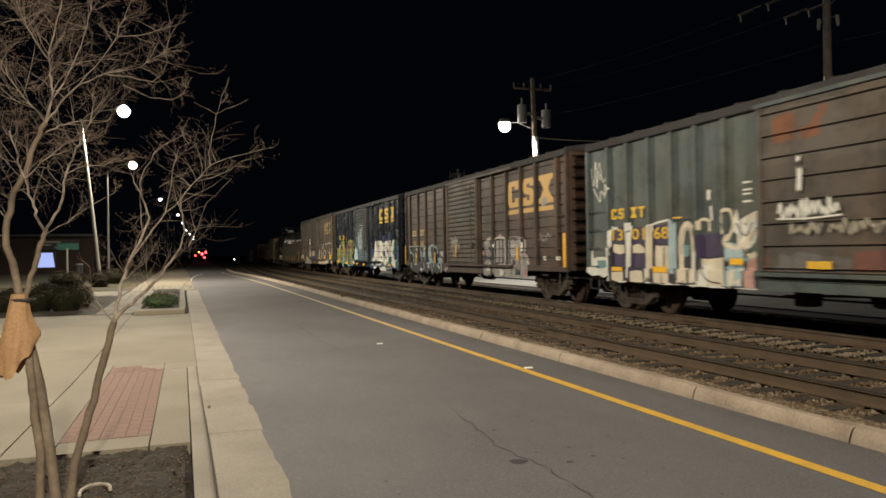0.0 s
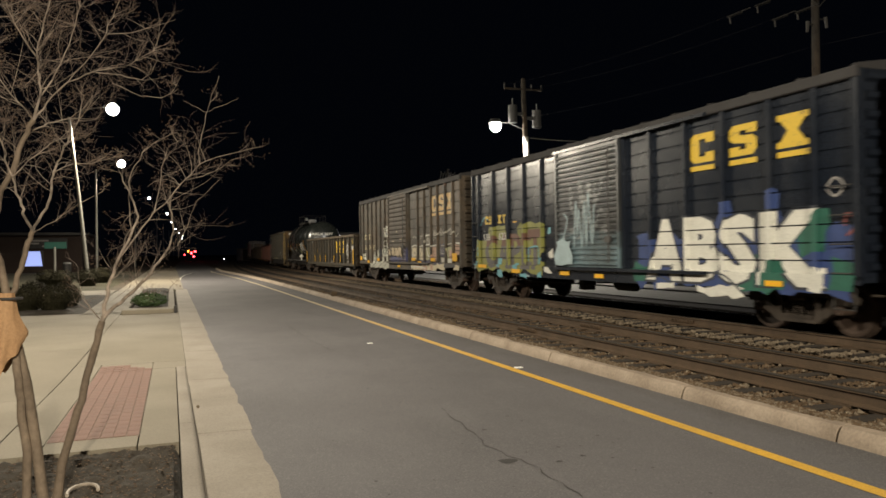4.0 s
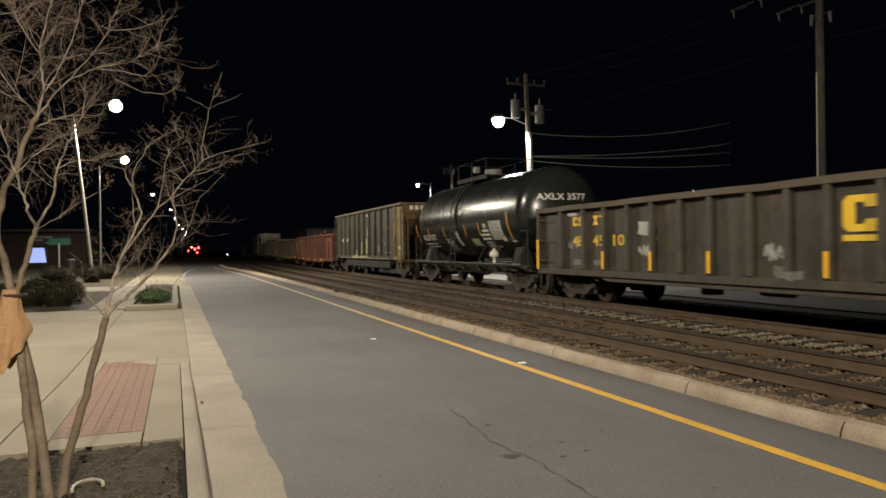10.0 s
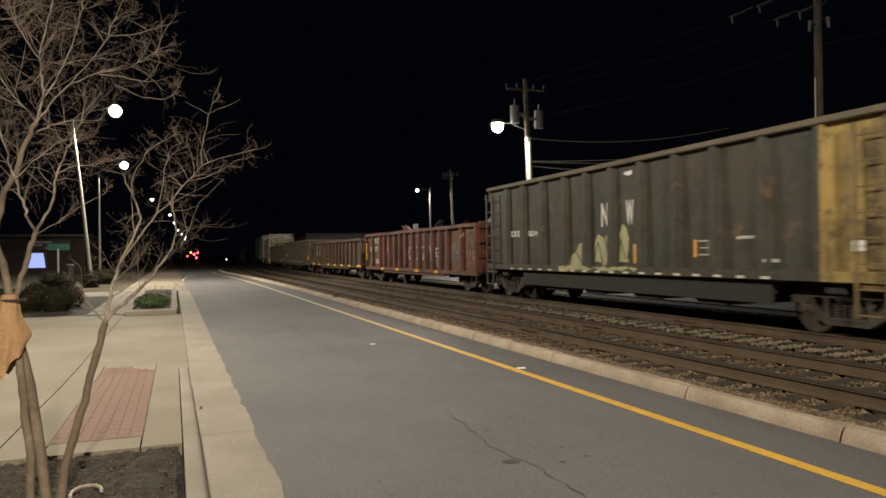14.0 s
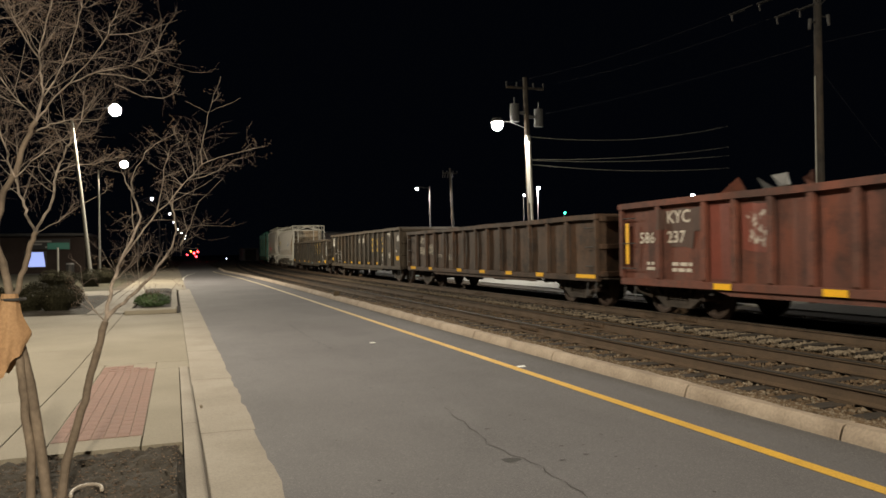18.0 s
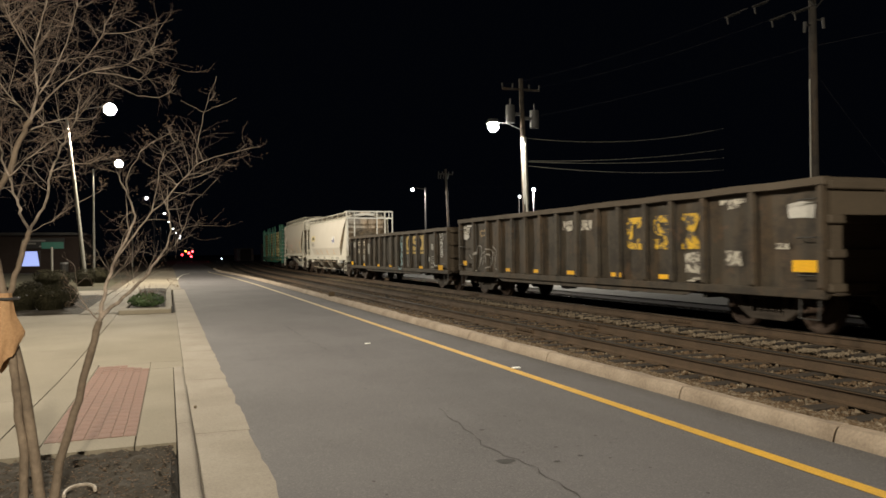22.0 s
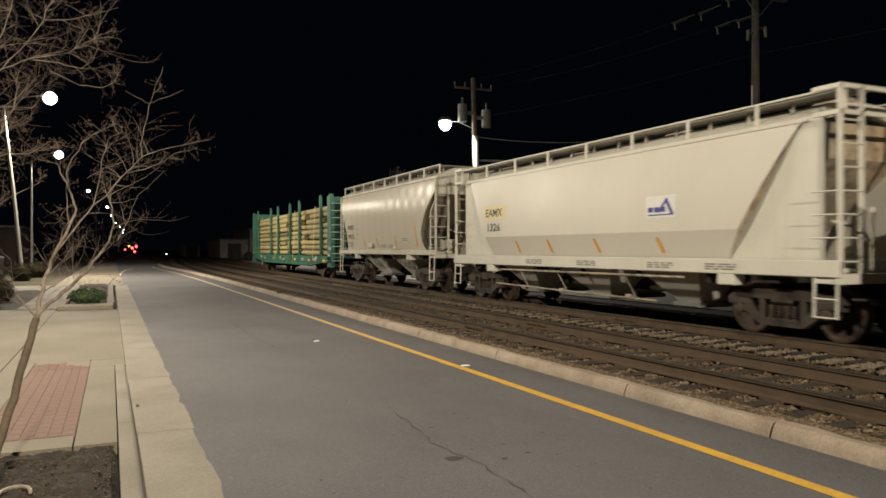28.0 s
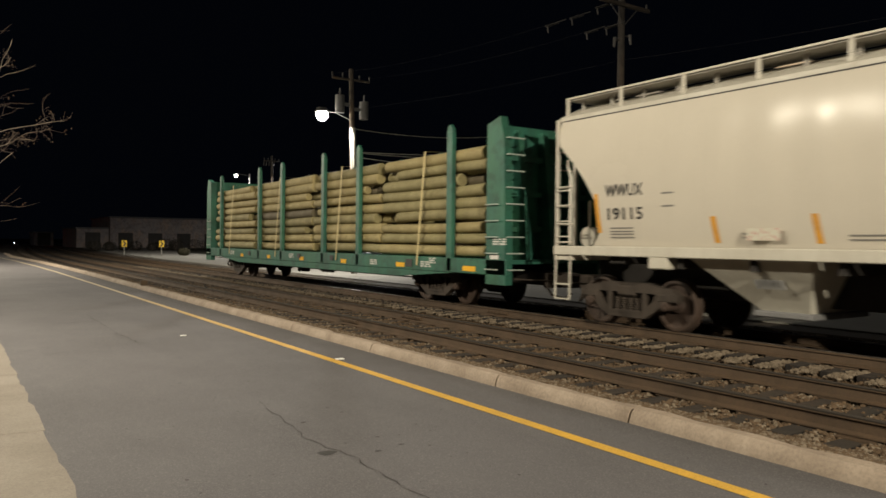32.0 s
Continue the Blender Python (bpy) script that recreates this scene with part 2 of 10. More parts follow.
def kerb_dirt(n, vec, col):
    """Silt and damp marks along the far kerb and wide faded blotches in the lane."""
    xyz = n.t.nodes.new("ShaderNodeSeparateXYZ")
    n.set(xyz.inputs[0], vec)
    wob = n.math("ADD", xyz.outputs[0], n.math("MULTIPLY", n.noise(n.stretch(vec, (1.0, 0.35, 1.0)), 1.6, 5, 0.65), 1.1))
    col = n.mix(n.math("MULTIPLY", n.ramp(wob, 5.25, 5.75), 0.55), col, (0.050, 0.045, 0.042))
    blot = n.noise(n.stretch(vec, (1.0, 0.4, 1.0), (3, 8, 0)), 0.9, 7, 0.68)
    col = n.mix(n.math("MULTIPLY", n.ramp(blot, 0.50, 0.68), 0.30), col, (0.155, 0.148, 0.152))
    return n.mix(n.math("MULTIPLY", n.ramp(blot, 0.47, 0.30), 0.35), col, (0.062, 0.060, 0.064))


ASPHALT = surface("asphalt", (0.118, 0.112, 0.118), (0.090, 0.085, 0.089), 0.85, 0.8, 70, 0.35, 0.4, speck=0.22, spray=(kerb_dirt,))
TAR = surface("crack_tar", (0.035, 0.033, 0.032), (0.05, 0.048, 0.045), 0.8, 0.5, 60, 2, 0.2)


def pale_far(n, vec, col):
    """Paler further along the street."""
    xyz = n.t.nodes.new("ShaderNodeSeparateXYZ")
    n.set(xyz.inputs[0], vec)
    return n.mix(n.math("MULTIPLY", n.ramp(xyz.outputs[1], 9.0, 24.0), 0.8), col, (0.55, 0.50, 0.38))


YELLOW_PAINT = surface("road_yellow", (0.72, 0.42, 0.05), (0.42, 0.26, 0.06), 0.7, 0.6, 60, 3, 0.3, spray=(pale_far,))
WHITE_PAINT = surface("road_white", (0.65, 0.62, 0.55), (0.4, 0.38, 0.34), 0.7, 0.6, 90, 3, 0.3)
SOIL = surface("soil", (0.075, 0.055, 0.035), (0.035, 0.028, 0.018), 0.95, 0.8, 25, 0.4, 0.8)
GRASS = surface("dry_grass", (0.046, 0.041, 0.02), (0.026, 0.023, 0.011), 0.95, 0.8, 30, 0.3, 0.8)
MULCH = surface("mulch", (0.030, 0.021, 0.011), (0.009, 0.0065, 0.0035), 0.95, 0.8, 45, 3, 1.0)
BRICK = surface("paver_brick", (0.205, 0.112, 0.085), (0.160, 0.095, 0.075), 0.85, 0.7, 60, 2, 0.4, piece=0.45)
BALLAST = surface("ballast", (0.092, 0.062, 0.034), (0.028, 0.019, 0.010), 0.95, 0.9, 22, 1.6, 1.0)
STONE = surface("ballast_stone", (0.215, 0.172, 0.122), (0.075, 0.053, 0.032), 0.9, 0.9, 18, 7.0, 0.4)
TIE = surface("tie_wood", (0.017, 0.011, 0.007), (0.008, 0.006, 0.004), 0.9, 0.8, 30, 3, 0.5, piece=0.6)
TIE_DUST = surface("dusty_tie_top", (0.044, 0.027, 0.014), (0.010, 0.007, 0.004), 0.95, 0.9, 30, 2.2, 0.5, piece=0.5)
RAIL = surface("rusty_rail", (0.082, 0.050, 0.026), (0.042, 0.026, 0.013), 0.75, 0.8, 40, 2, 0.3)
# near rail heads take a dark colour for the black sky they reflect
RAILDARK = surface("dark_rail_head", (0.030, 0.022, 0.015), (0.016, 0.012, 0.008), 0.8, 0.6, 50, 3, 0.1)
RAILTOP = surface("worn_rail_head", (0.34, 0.31, 0.28), (0.16, 0.11, 0.08), 0.35, 0.6, 50, 3, 0.1, metal=0.8)
# bark lightened, with stark patches, as if lamplight catches the limbs
BARK = surface("bark", (0.38, 0.31, 0.25), (0.030, 0.022, 0.017), 0.85, 1.0, 30, 9, 0.5)
TWIG = surface("twig_bark", (0.20, 0.15, 0.12), (0.07, 0.048, 0.038), 0.85, 0.9, 30, 4, 0.3)
SEED = surface("seed_heads", (0.16, 0.105, 0.065), (0.05, 0.03, 0.02), 0.9, 0.8, 30, 4, 0.3)
LEAF = surface("leaf", (0.05, 0.085, 0.025), (0.025, 0.045, 0.015), 0.6, 0.8, 20, 3, 0.1)
HEDGE = surface("hedge_leaf", (0.026, 0.023, 0.012), (0.010, 0.010, 0.005), 0.8, 0.8, 20, 3, 0.1, gloss=0.1)
WOODPOLE = surface("pole_wood", (0.085, 0.070, 0.055), (0.034, 0.028, 0.022), 0.9, 0.8, 30, 1, 0.4, streaks=0.5)
STEELPOLE = surface("galvanised_pole", (0.34, 0.33, 0.29), (0.22, 0.21, 0.185), 0.5, 0.5, 40, 1, 0.1, metal=0.3)
DARKMETAL = surface("dark_metal", (0.055, 0.052, 0.05), (0.03, 0.028, 0.026), 0.6, 0.6, 40, 2, 0.2)
GREYMETAL = surface("grey_metal", (0.20, 0.20, 0.20), (0.12, 0.12, 0.115), 0.55, 0.6, 40, 2, 0.2)
TANKGREY = surface("transformer_grey", (0.095, 0.095, 0.095), (0.055, 0.055, 0.055), 0.55, 0.6, 40, 2, 0.2)
RUNGEAR = surface("running_gear", (0.053, 0.039, 0.028), (0.022, 0.0165, 0.012), 0.8, 0.9, 30, 2.5, 0.4)
WHEELSTEEL = surface("wheel_steel", (0.068, 0.043, 0.030), (0.033, 0.021, 0.015), 0.75, 0.9, 30, 3, 0.3)
UNDERSIDE = surface("underframe", (0.024, 0.02, 0.017), (0.014, 0.012, 0.010), 0.85, 0.8, 30, 1.5, 0.3)
REFLECT = surface("yellow_reflector", (0.95, 0.52, 0.02), (0.75, 0.38, 0.03), 0.4, 0.4, 40, 4, 0.05)
REFLECT_OLD = surface("amber_reflector", (0.75, 0.36, 0.04), (0.5, 0.24, 0.05), 0.45, 0.6, 40, 4, 0.05)
LENS = glow("lamp_lens", (1.0, 0.95, 0.85), 45.0)
LENS_POLE = glow("pole_lamp_lens", (1.0, 0.95, 0.85), 130.0)
LENS_COLD = glow("lamp_lens_cold", (0.95, 0.96, 1.0), 14.0)
SMALL_LENS = glow("distant_lamp_lens", (0.95, 0.96, 1.0), 14.0)
RED_LIGHT = glow("red_light", (1.0, 0.04, 0.05), 18.0)
AMBER_LIGHT = glow("amber_light", (1.0, 0.35, 0.04), 14.0)
GREEN_LIGHT = glow("green_light", (0.05, 1.0, 0.45), 8.0)
WINDOW_GLOW = glow("lit_window", (0.40, 0.50, 1.0), 0.8)

# ---- ground, road, tracks ----
def bend(y):
    """How far the line swings right beyond the straight."""
    if y < 50:
        return 0.0
    return 0.0006 * (y - 50) ** 2 if y < 110 else 2.16 + 0.072 * (y - 110)


def road_shift(y):
    return 0.0 if y < 35 else -0.0007 * (min(y, 70) - 35) ** 2 + (0.0 if y < 70 else 0.02 * (y - 70))


def strip(edges, ys, z, thick=0.0):
    """A long sheet between two edges, each a function of y."""
    g = Geo()
    a, b = edges
    v = []
    for y in ys:
        v += [(a(y), y, z), (b(y), y, z)]
    if thick:
        k = len(v)
        v += [(x, y, q - thick) for x, y, q in v]
    n = len(ys)
    f = [(2 * i, 2 * i + 1, 2 * i + 3, 2 * i + 2) for i in range(n - 1)]
    if thick:
        f += [(2 * i, 2 * i + 2, k + 2 * i + 2, k + 2 * i) for i in range(n - 1)]
        f += [(2 * i + 1, k + 2 * i + 1, k + 2 * i + 3, 2 * i + 3) for i in range(n - 1)]
        f += [(k + 2 * i, k + 2 * i + 2, k + 2 * i + 3, k + 2 * i + 1) for i in range(n - 1)]
        f += [(0, k, k + 1, 1), (2 * n - 2, 2 * n - 1, k + 2 * n - 1, k + 2 * n - 2)]
    return g.add(v, f)


LONG = [-40, -20, -10, 0, 5, 10, 20, 30, 40, 50, 60, 70, 80, 90, 100, 110, 130, 160, 200, 260]


def ground_sheet():
    """One sheet to the horizon, sunk where the ballast bed lies."""
    ys = [-1500, -41, -40.5] + [y for y in LONG if -40 < y < 200] + [199.5, 200, 1500]
    v = []
    for y in ys:
        low = -0.06 if y < -40.9 or y > 199.8 else -0.27
        b = bend(min(max(y, -40), 200))
        v += [(-1500, y, -0.06), (5.34 + b, y, -0.06), (5.46 + b, y, low), (14.0 + b, y, low), (14.15 + b, y, -0.06), (1500, y, -0.06)]
    return Geo().add(v, [(6 * j + i, 6 * j + i + 1, 6 * j + i + 7, 6 * j + i + 6) for j in range(len(ys) - 1) for i in range(5)])


g = ground_sheet()
solid("ground", g, SOIL, "flat dark bare soil and dry grass reaching the horizon", "ground", kind="structure")
road = solid("road", strip((lambda y: (0.66 if y < 30 else 0.53) + road_shift(y), lambda y: 5.21 + road_shift(y)), LONG, 0.0, 0.05), ASPHALT,
             "worn grey asphalt street with cracks and a yellow edge line", "road", kind="structure")
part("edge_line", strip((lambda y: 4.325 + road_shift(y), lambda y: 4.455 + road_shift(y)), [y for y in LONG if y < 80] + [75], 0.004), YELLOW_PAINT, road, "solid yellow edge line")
g = Geo()
for y0, w0, y1, w1 in ((37.5, 0.36, 47, 0.40), (47, 0.40, 56, 0.6), (56, 0.6, 63, 1.0), (63, 1.0, 68.5, 1.7)):
    g.add([(w0, y0, 0.005), (w0 + 0.1, y0, 0.005), (w1 + 0.1, y1, 0.005), (w1, y1, 0.005)], [(0, 1, 2, 3)])
part("edge_line", g, WHITE_PAINT, road, "curved white paint line")


def crack(pts, width, seed):
    rnd = random.Random(seed)
    line = []
    for (x0, y0), (x1, y1) in zip(pts, pts[1:]):
        k = max(2, int(math.dist((x0, y0), (x1, y1)) / 0.12))
        line += [(x0 + (x1 - x0) * i / k + rnd.gauss(0, 0.022), y0 + (y1 - y0) * i / k) for i in range(k)]
    v, f = [], []
    for x, y in line:
        w = width * rnd.uniform(0.1, 1.3) * (1 if rnd.random() < 0.85 else 0.15)
        v += [(x - w, y - w * 0.4, 0.003), (x + w, y + w * 0.4, 0.003)]
    f = [(2 * i, 2 * i + 1, 2 * i + 3, 2 * i + 2) for i in range(len(line) - 1)]
    return Geo().add(v, f)


part("crack", crack([(2.6, 7.2), (2.58, 6.4), (2.47, 5.7), (2.54, 5.2), (2.53, 4.2), (2.6, 2.5)], 0.0075, 1), TAR, road)
part("crack", crack([(2.49, 17.5), (2.44, 13.7), (2.54, 12.2), (3.05, 12.05)], 0.010, 2), TAR, road)
part("crack", crack([(4.0, 12.3), (4.6, 12.35), (5.14, 12.5)], 0.018, 3), TAR, road)
for k, (cx, cy, r) in enumerate(((2.44, 5.2, 0.075), (2.8, 5.03, 0.03), (2.67, 6.18, 0.028), (3.0, 5.4, 0.02), (3.05, 5.1, 0.025), (2.2, 8.6, 0.02), (3.1, 6.6, 0.02), (2.9, 8.3, 0.02), (3.5, 5.6, 0.02))):
    rnd = random.Random(k)
    ring = [(cx + r * rnd.uniform(0.7, 1.2) * math.cos(a * 0.524), cy + 0.8 * r * rnd.uniform(0.7, 1.2) * math.sin(a * 0.524), 0.003) for a in range(12)]
    part("tar_spot", Geo().add(ring, [tuple(range(12))]), TAR, road)
rnd = random.Random(44)
g = Geo()
for k in range(150):
    cx, cy, r = rnd.uniform(1.2, 4.9), 2.5 + 14 * rnd.random() ** 1.3, rnd.uniform(0.005, 0.016)
    g.add([(cx + r * rnd.uniform(0.6, 1.3) * math.cos(a), cy + r * rnd.uniform(0.6, 1.3) * math.sin(a), 0.003) for a in (0, 1, 2, 3.1, 4.2, 5.2)], [(0, 1, 2, 3, 4, 5)])
tagged(part("tar_spots", g, TAR, road), kind="stuff")
# far kerb beside the tracks, in cast lengths
KERB_Y = [-14.0, -10.9, -7.8, -4.7, -1.6, 1.55, 4.62, 6.6, 9.6, 12.62] + [15.67 + 3.05 * k for k in range(24)]
far_kerb = thing("kerb", "weathered pale concrete kerb between the street and the tracks", "kerb", kind="structure")
for k, (a, b) in enumerate(zip(KERB_Y, KERB_Y[1:])):
    rnd = random.Random(k)
    g, n = Geo(), 10
    prof = [(5.185, -0.05), (5.185, 0.02), (5.215, 0.10), (5.245, 0.132), (5.37, 0.14), (5.40, 0.12), (5.40, -0.05)]
    v = []
    for i in range(n + 1):
        y = a + 0.012 + (b - a - 0.024) * i / n
        s = road_shift(y)
        for q, (x, z) in enumerate(prof):
            chip = rnd.uniform(0, 0.035) if q in (4, 5) else rnd.uniform(0, 0.006)
            v.append((x + s - (chip if q in (4, 5) else 0), y, z - (chip * 0.4 if z > 0.05 else 0)))
    m = len(prof)
    f = [(i * m + q, i * m + (q + 1) % m, (i + 1) * m + (q + 1) % m, (i + 1) * m + q) for i in range(n) for q in range(m)]
    f += [tuple(range(m)), tuple(n * m + q for q in range(m))]
    part("kerb_stone", g.add(v, f), KERBSTONE, far_kerb, smooth=35)

# ballast bed with its two tracks
NEAR_X, TRAIN_X, RAIL_Z = 7.62, 11.5, 0.10
TIE_TOP = RAIL_Z - 0.19


def tie_gap(y):
    """How far y lies from the middle of the nearest tie."""
    return abs((y + 12.0 + 0.265) % 0.53 - 0.265)


def bed_height(x):
    """The gravel's level across both tracks: low between them, heaped up behind the kerb."""
    if x < 6.5:
        return -0.155 + 0.22 * min(1.0, 6.5 - x)
    if 8.8 < x < 10.3:
        return -0.225
    return -0.095 if x > 13.0 else -0.145


def ballast_sheet(x0, x1, y0, y1, step, name, parent=None):
    rnd = random.Random(5)
    nx, ny = int((x1 - x0) / step), int((y1 - y0) / step)
    v = []
    for j in range(ny + 1):
        y = y0 + (y1 - y0) * j / ny
        for i in range(nx + 1):
            x = x0 + (x1 - x0) * i / nx
            z = bed_height(x) - 0.02 + rnd.uniform(-0.02, 0.02)
            v.append((x + bend(y) + rnd.uniform(-0.02, 0.02) * (0 < i < nx), y + rnd.uniform(-0.02, 0.02), z))
    f = [(j * (nx + 1) + i, j * (nx + 1) + i + 1, (j + 1) * (nx + 1) + i + 1, (j + 1) * (nx + 1) + i) for j in range(ny) for i in range(nx)]
    return Geo().add(v, f)


bed = solid("ballast", ballast_sheet(5.38, 14.2, 1.5, 32, 0.11, "ballast"), BALLAST, "brown dirty ballast gravel under both tracks", "ballast", kind="structure", smooth=60)
part("ballast_far", ballast_sheet(5.3, 14.2, 32, 200, 0.7, "far"), BALLAST, bed)
part("ballast_far", ballast_sheet(5.38, 14.2, -40, 1.5, 0.7, "far"), BALLAST, bed)


def stones(count, x0, x1, y0, y1, z, size, seed, between=0.0, slope=False):
    """Loose broken stones; between: keep clear of the ties by this half width."""
    rnd = random.Random(seed)
    v, f = [], []
    for _ in range(count):
        x, y, s = rnd.uniform(x0, x1), y0 + (y1 - y0) * rnd.random() ** 1.7, size * rnd.uniform(0.45, 1.35)
        if between and tie_gap(y) < between:
            continue
        lift = bed_height(x) + 0.015 if slope else z + rnd.uniform(-0.014, 0.014)
        a = rnd.uniform(0, 6.28)
        c, d = math.cos(a), math.sin(a)
        n = len(v)
        for dx, dy, dz in ((1, 0.1, 0.1), (0.1, 0.8, 0), (-0.9, 0.2, 0.15), (-0.1, -0.8, 0), (0.45, 0.25, 0.7), (-0.4, -0.25, 0.75), (0, 0, -0.6)):
            p, q, r = s * rnd.uniform(0.7, 1.15) * dx, s * rnd.uniform(0.7, 1.15) * dy, s * rnd.uniform(0.7, 1.1) * dz
            v.append((x + c * p - d * q, y + d * p + c * q, lift + r))
        f += [(n + i, n + j, n + k) for i, j, k in ((0, 1, 4), (1, 2, 5), (1, 5, 4), (2, 3, 5), (3, 0, 4), (3, 4, 5), (1, 0, 6), (2, 1, 6), (3, 2, 6), (0, 3, 6))]
    me = bpy.data.meshes.new("stones")
    me.from_pydata(v, [], f)
    return me


def gravel(label, material, *where, **more):
    tagged(part("ballast_stones", stones(*where, **more), material), label, "gravel", kind="stuff")


PEBBLE = surface("brown_stone", (0.120, 0.077, 0.042), (0.036, 0.023, 0.012), 0.95, 0.9, 20, 7.0, 0.5)
gravel("loose pale crushed stones behind the kerb", STONE, 12000, 5.42, 6.40, 2.5, 42, 0, 0.026, 1, slope=True)
gravel("brown crushed stones behind the kerb", PEBBLE, 12000, 5.42, 6.45, 2.5, 42, 0, 0.028, 9, slope=True)
gravel("brown crushed stones in the dip between the tracks", PEBBLE, 22000, 8.9, 10.1, 2.5, 55, -0.200, 0.042, 2)
gravel("pale crushed stones heaped between the tie ends", STONE, 17000, 9.85, 10.70, 2.5, 50, -0.128, 0.040, 12, between=0.14)
gravel("brown stones beside the near rail", PEBBLE, 7000, 6.3, 6.82, 2.5, 42, -0.115, 0.032, 3, between=0.12)
gravel("pale stones beside the near rail", STONE, 3500, 6.3, 6.82, 2.5, 42, -0.110, 0.030, 13, between=0.14)
gravel("brown stones between the near rails", PEBBLE, 14000, 6.95, 8.3, 2.5, 40, -0.112, 0.034, 4, between=0.11)
gravel("pale stones between the near rails", STONE, 2600, 7.5, 8.95, 2.5, 40, -0.105, 0.030, 14, between=0.13)
gravel("scattered brown stones on and between the ties", PEBBLE, 2500, 6.2, 10.7, 2.5, 45, -0.088, 0.018, 6)
gravel("brown stones beyond the train's track", PEBBLE, 6000, 12.4, 14.2, 2.5, 45, -0.095, 0.034, 8)


def cribs(x0, x1, y0, y1, z, seed, half=0.13, lump=0.03):
    """Heaped ballast in the gaps between ties."""
    rnd = random.Random(seed)
    g, nx, ny = Geo(), max(3, int((x1 - x0) / 0.07)), 5
    y = -12.0
    while y < y1:
        if y > y0:
            v = [(x0 + (x1 - x0) * i / nx + rnd.uniform(-0.02, 0.02), y + half + (0.53 - 2 * half) * j / ny + rnd.uniform(-0.015, 0.015), z + rnd.uniform(-lump, lump * 0.8) - (0.05 if j in (0, ny) else 0.0)) for j in range(ny + 1) for i in range(nx + 1)]
            g.add(v, [(j * (nx + 1) + i, j * (nx + 1) + i + 1, (j + 1) * (nx + 1) + i + 1, (j + 1) * (nx + 1) + i) for j in range(ny) for i in range(nx)])
        y += 0.53
    me = bpy.data.meshes.new("cribs")
    me.from_pydata(g.v, [], g.f)
    return me


CRIB = surface("crib_ballast", (0.16, 0.122, 0.082), (0.05, 0.036, 0.022), 0.95, 0.8, 26, 5.0, 1.0)
tagged(part("crib_ballast", cribs(10.1, 10.70, 1.0, 60, -0.140, 1, 0.125), CRIB), "pale ballast heaped between the tie ends", "gravel", kind="stuff")
tagged(part("crib_ballast", cribs(6.2, 8.95, 1.0, 45, -0.128, 2, 0.11, 0.045), BALLAST), "brown ballast between the ties of the near track", "gravel", kind="stuff")
tagged(part("crib_ballast", cribs(10.8, 12.9, 1.0, 60, -0.100, 3, 0.12), BALLAST), "dark ballast between the ties under the train", "gravel", kind="stuff")


def tie_geo(left):
    me = Geo().box(-left, 1.28, -0.115, 0.115, -0.17, 0.0, 0.012).mesh("tie")
    me.materials.append(TIE)
    me.materials.append(TIE_DUST)
    for p in me.polygons:
        p.material_index = 1 if p.normal.z > 0.9 else 0
    return me


plate_mesh = Geo().box(-0.10, 0.10, -0.17, 0.17, 0.0, 0.018).mesh("tie_plate")
RAIL_SHAPE = [(-0.072, -0.172), (0.072, -0.172), (0.072, -0.158), (0.014, -0.140), (0.010, -0.045), (0.034, -0.034), (0.034, -0.004), (-0.034, -0.004), (-0.034, -0.034), (-0.010, -0.045), (-0.014, -0.140), (-0.072, -0.158)]
HEAD_SHAPE = [(-0.036, -0.018), (-0.038, -0.006), (-0.031, 0.0), (0.031, 0.0), (0.038, -0.006), (0.036, -0.018)]
BAND_SHAPE = [(-0.031, 0.001), (0.031, 0.001), (0.028, 0.004), (-0.028, 0.004)]


def rail_geo(x, y0, y1, step, shape):
    n = max(1, int((y1 - y0) / step))
    v = []
    for i in range(n + 1):
        y = y0 + (y1 - y0) * i / n
        v += [(x + bend(y) + a, y, RAIL_Z + b) for a, b in shape]
    m = len(shape)
    f = [(i * m + q, i * m + (q + 1) % m, (i + 1) * m + (q + 1) % m, (i + 1) * m + q) for i in range(n) for q in range(m)]
    f += [tuple(range(m)), tuple(n * m + q for q in range(m))]
    return Geo().add(v, f)


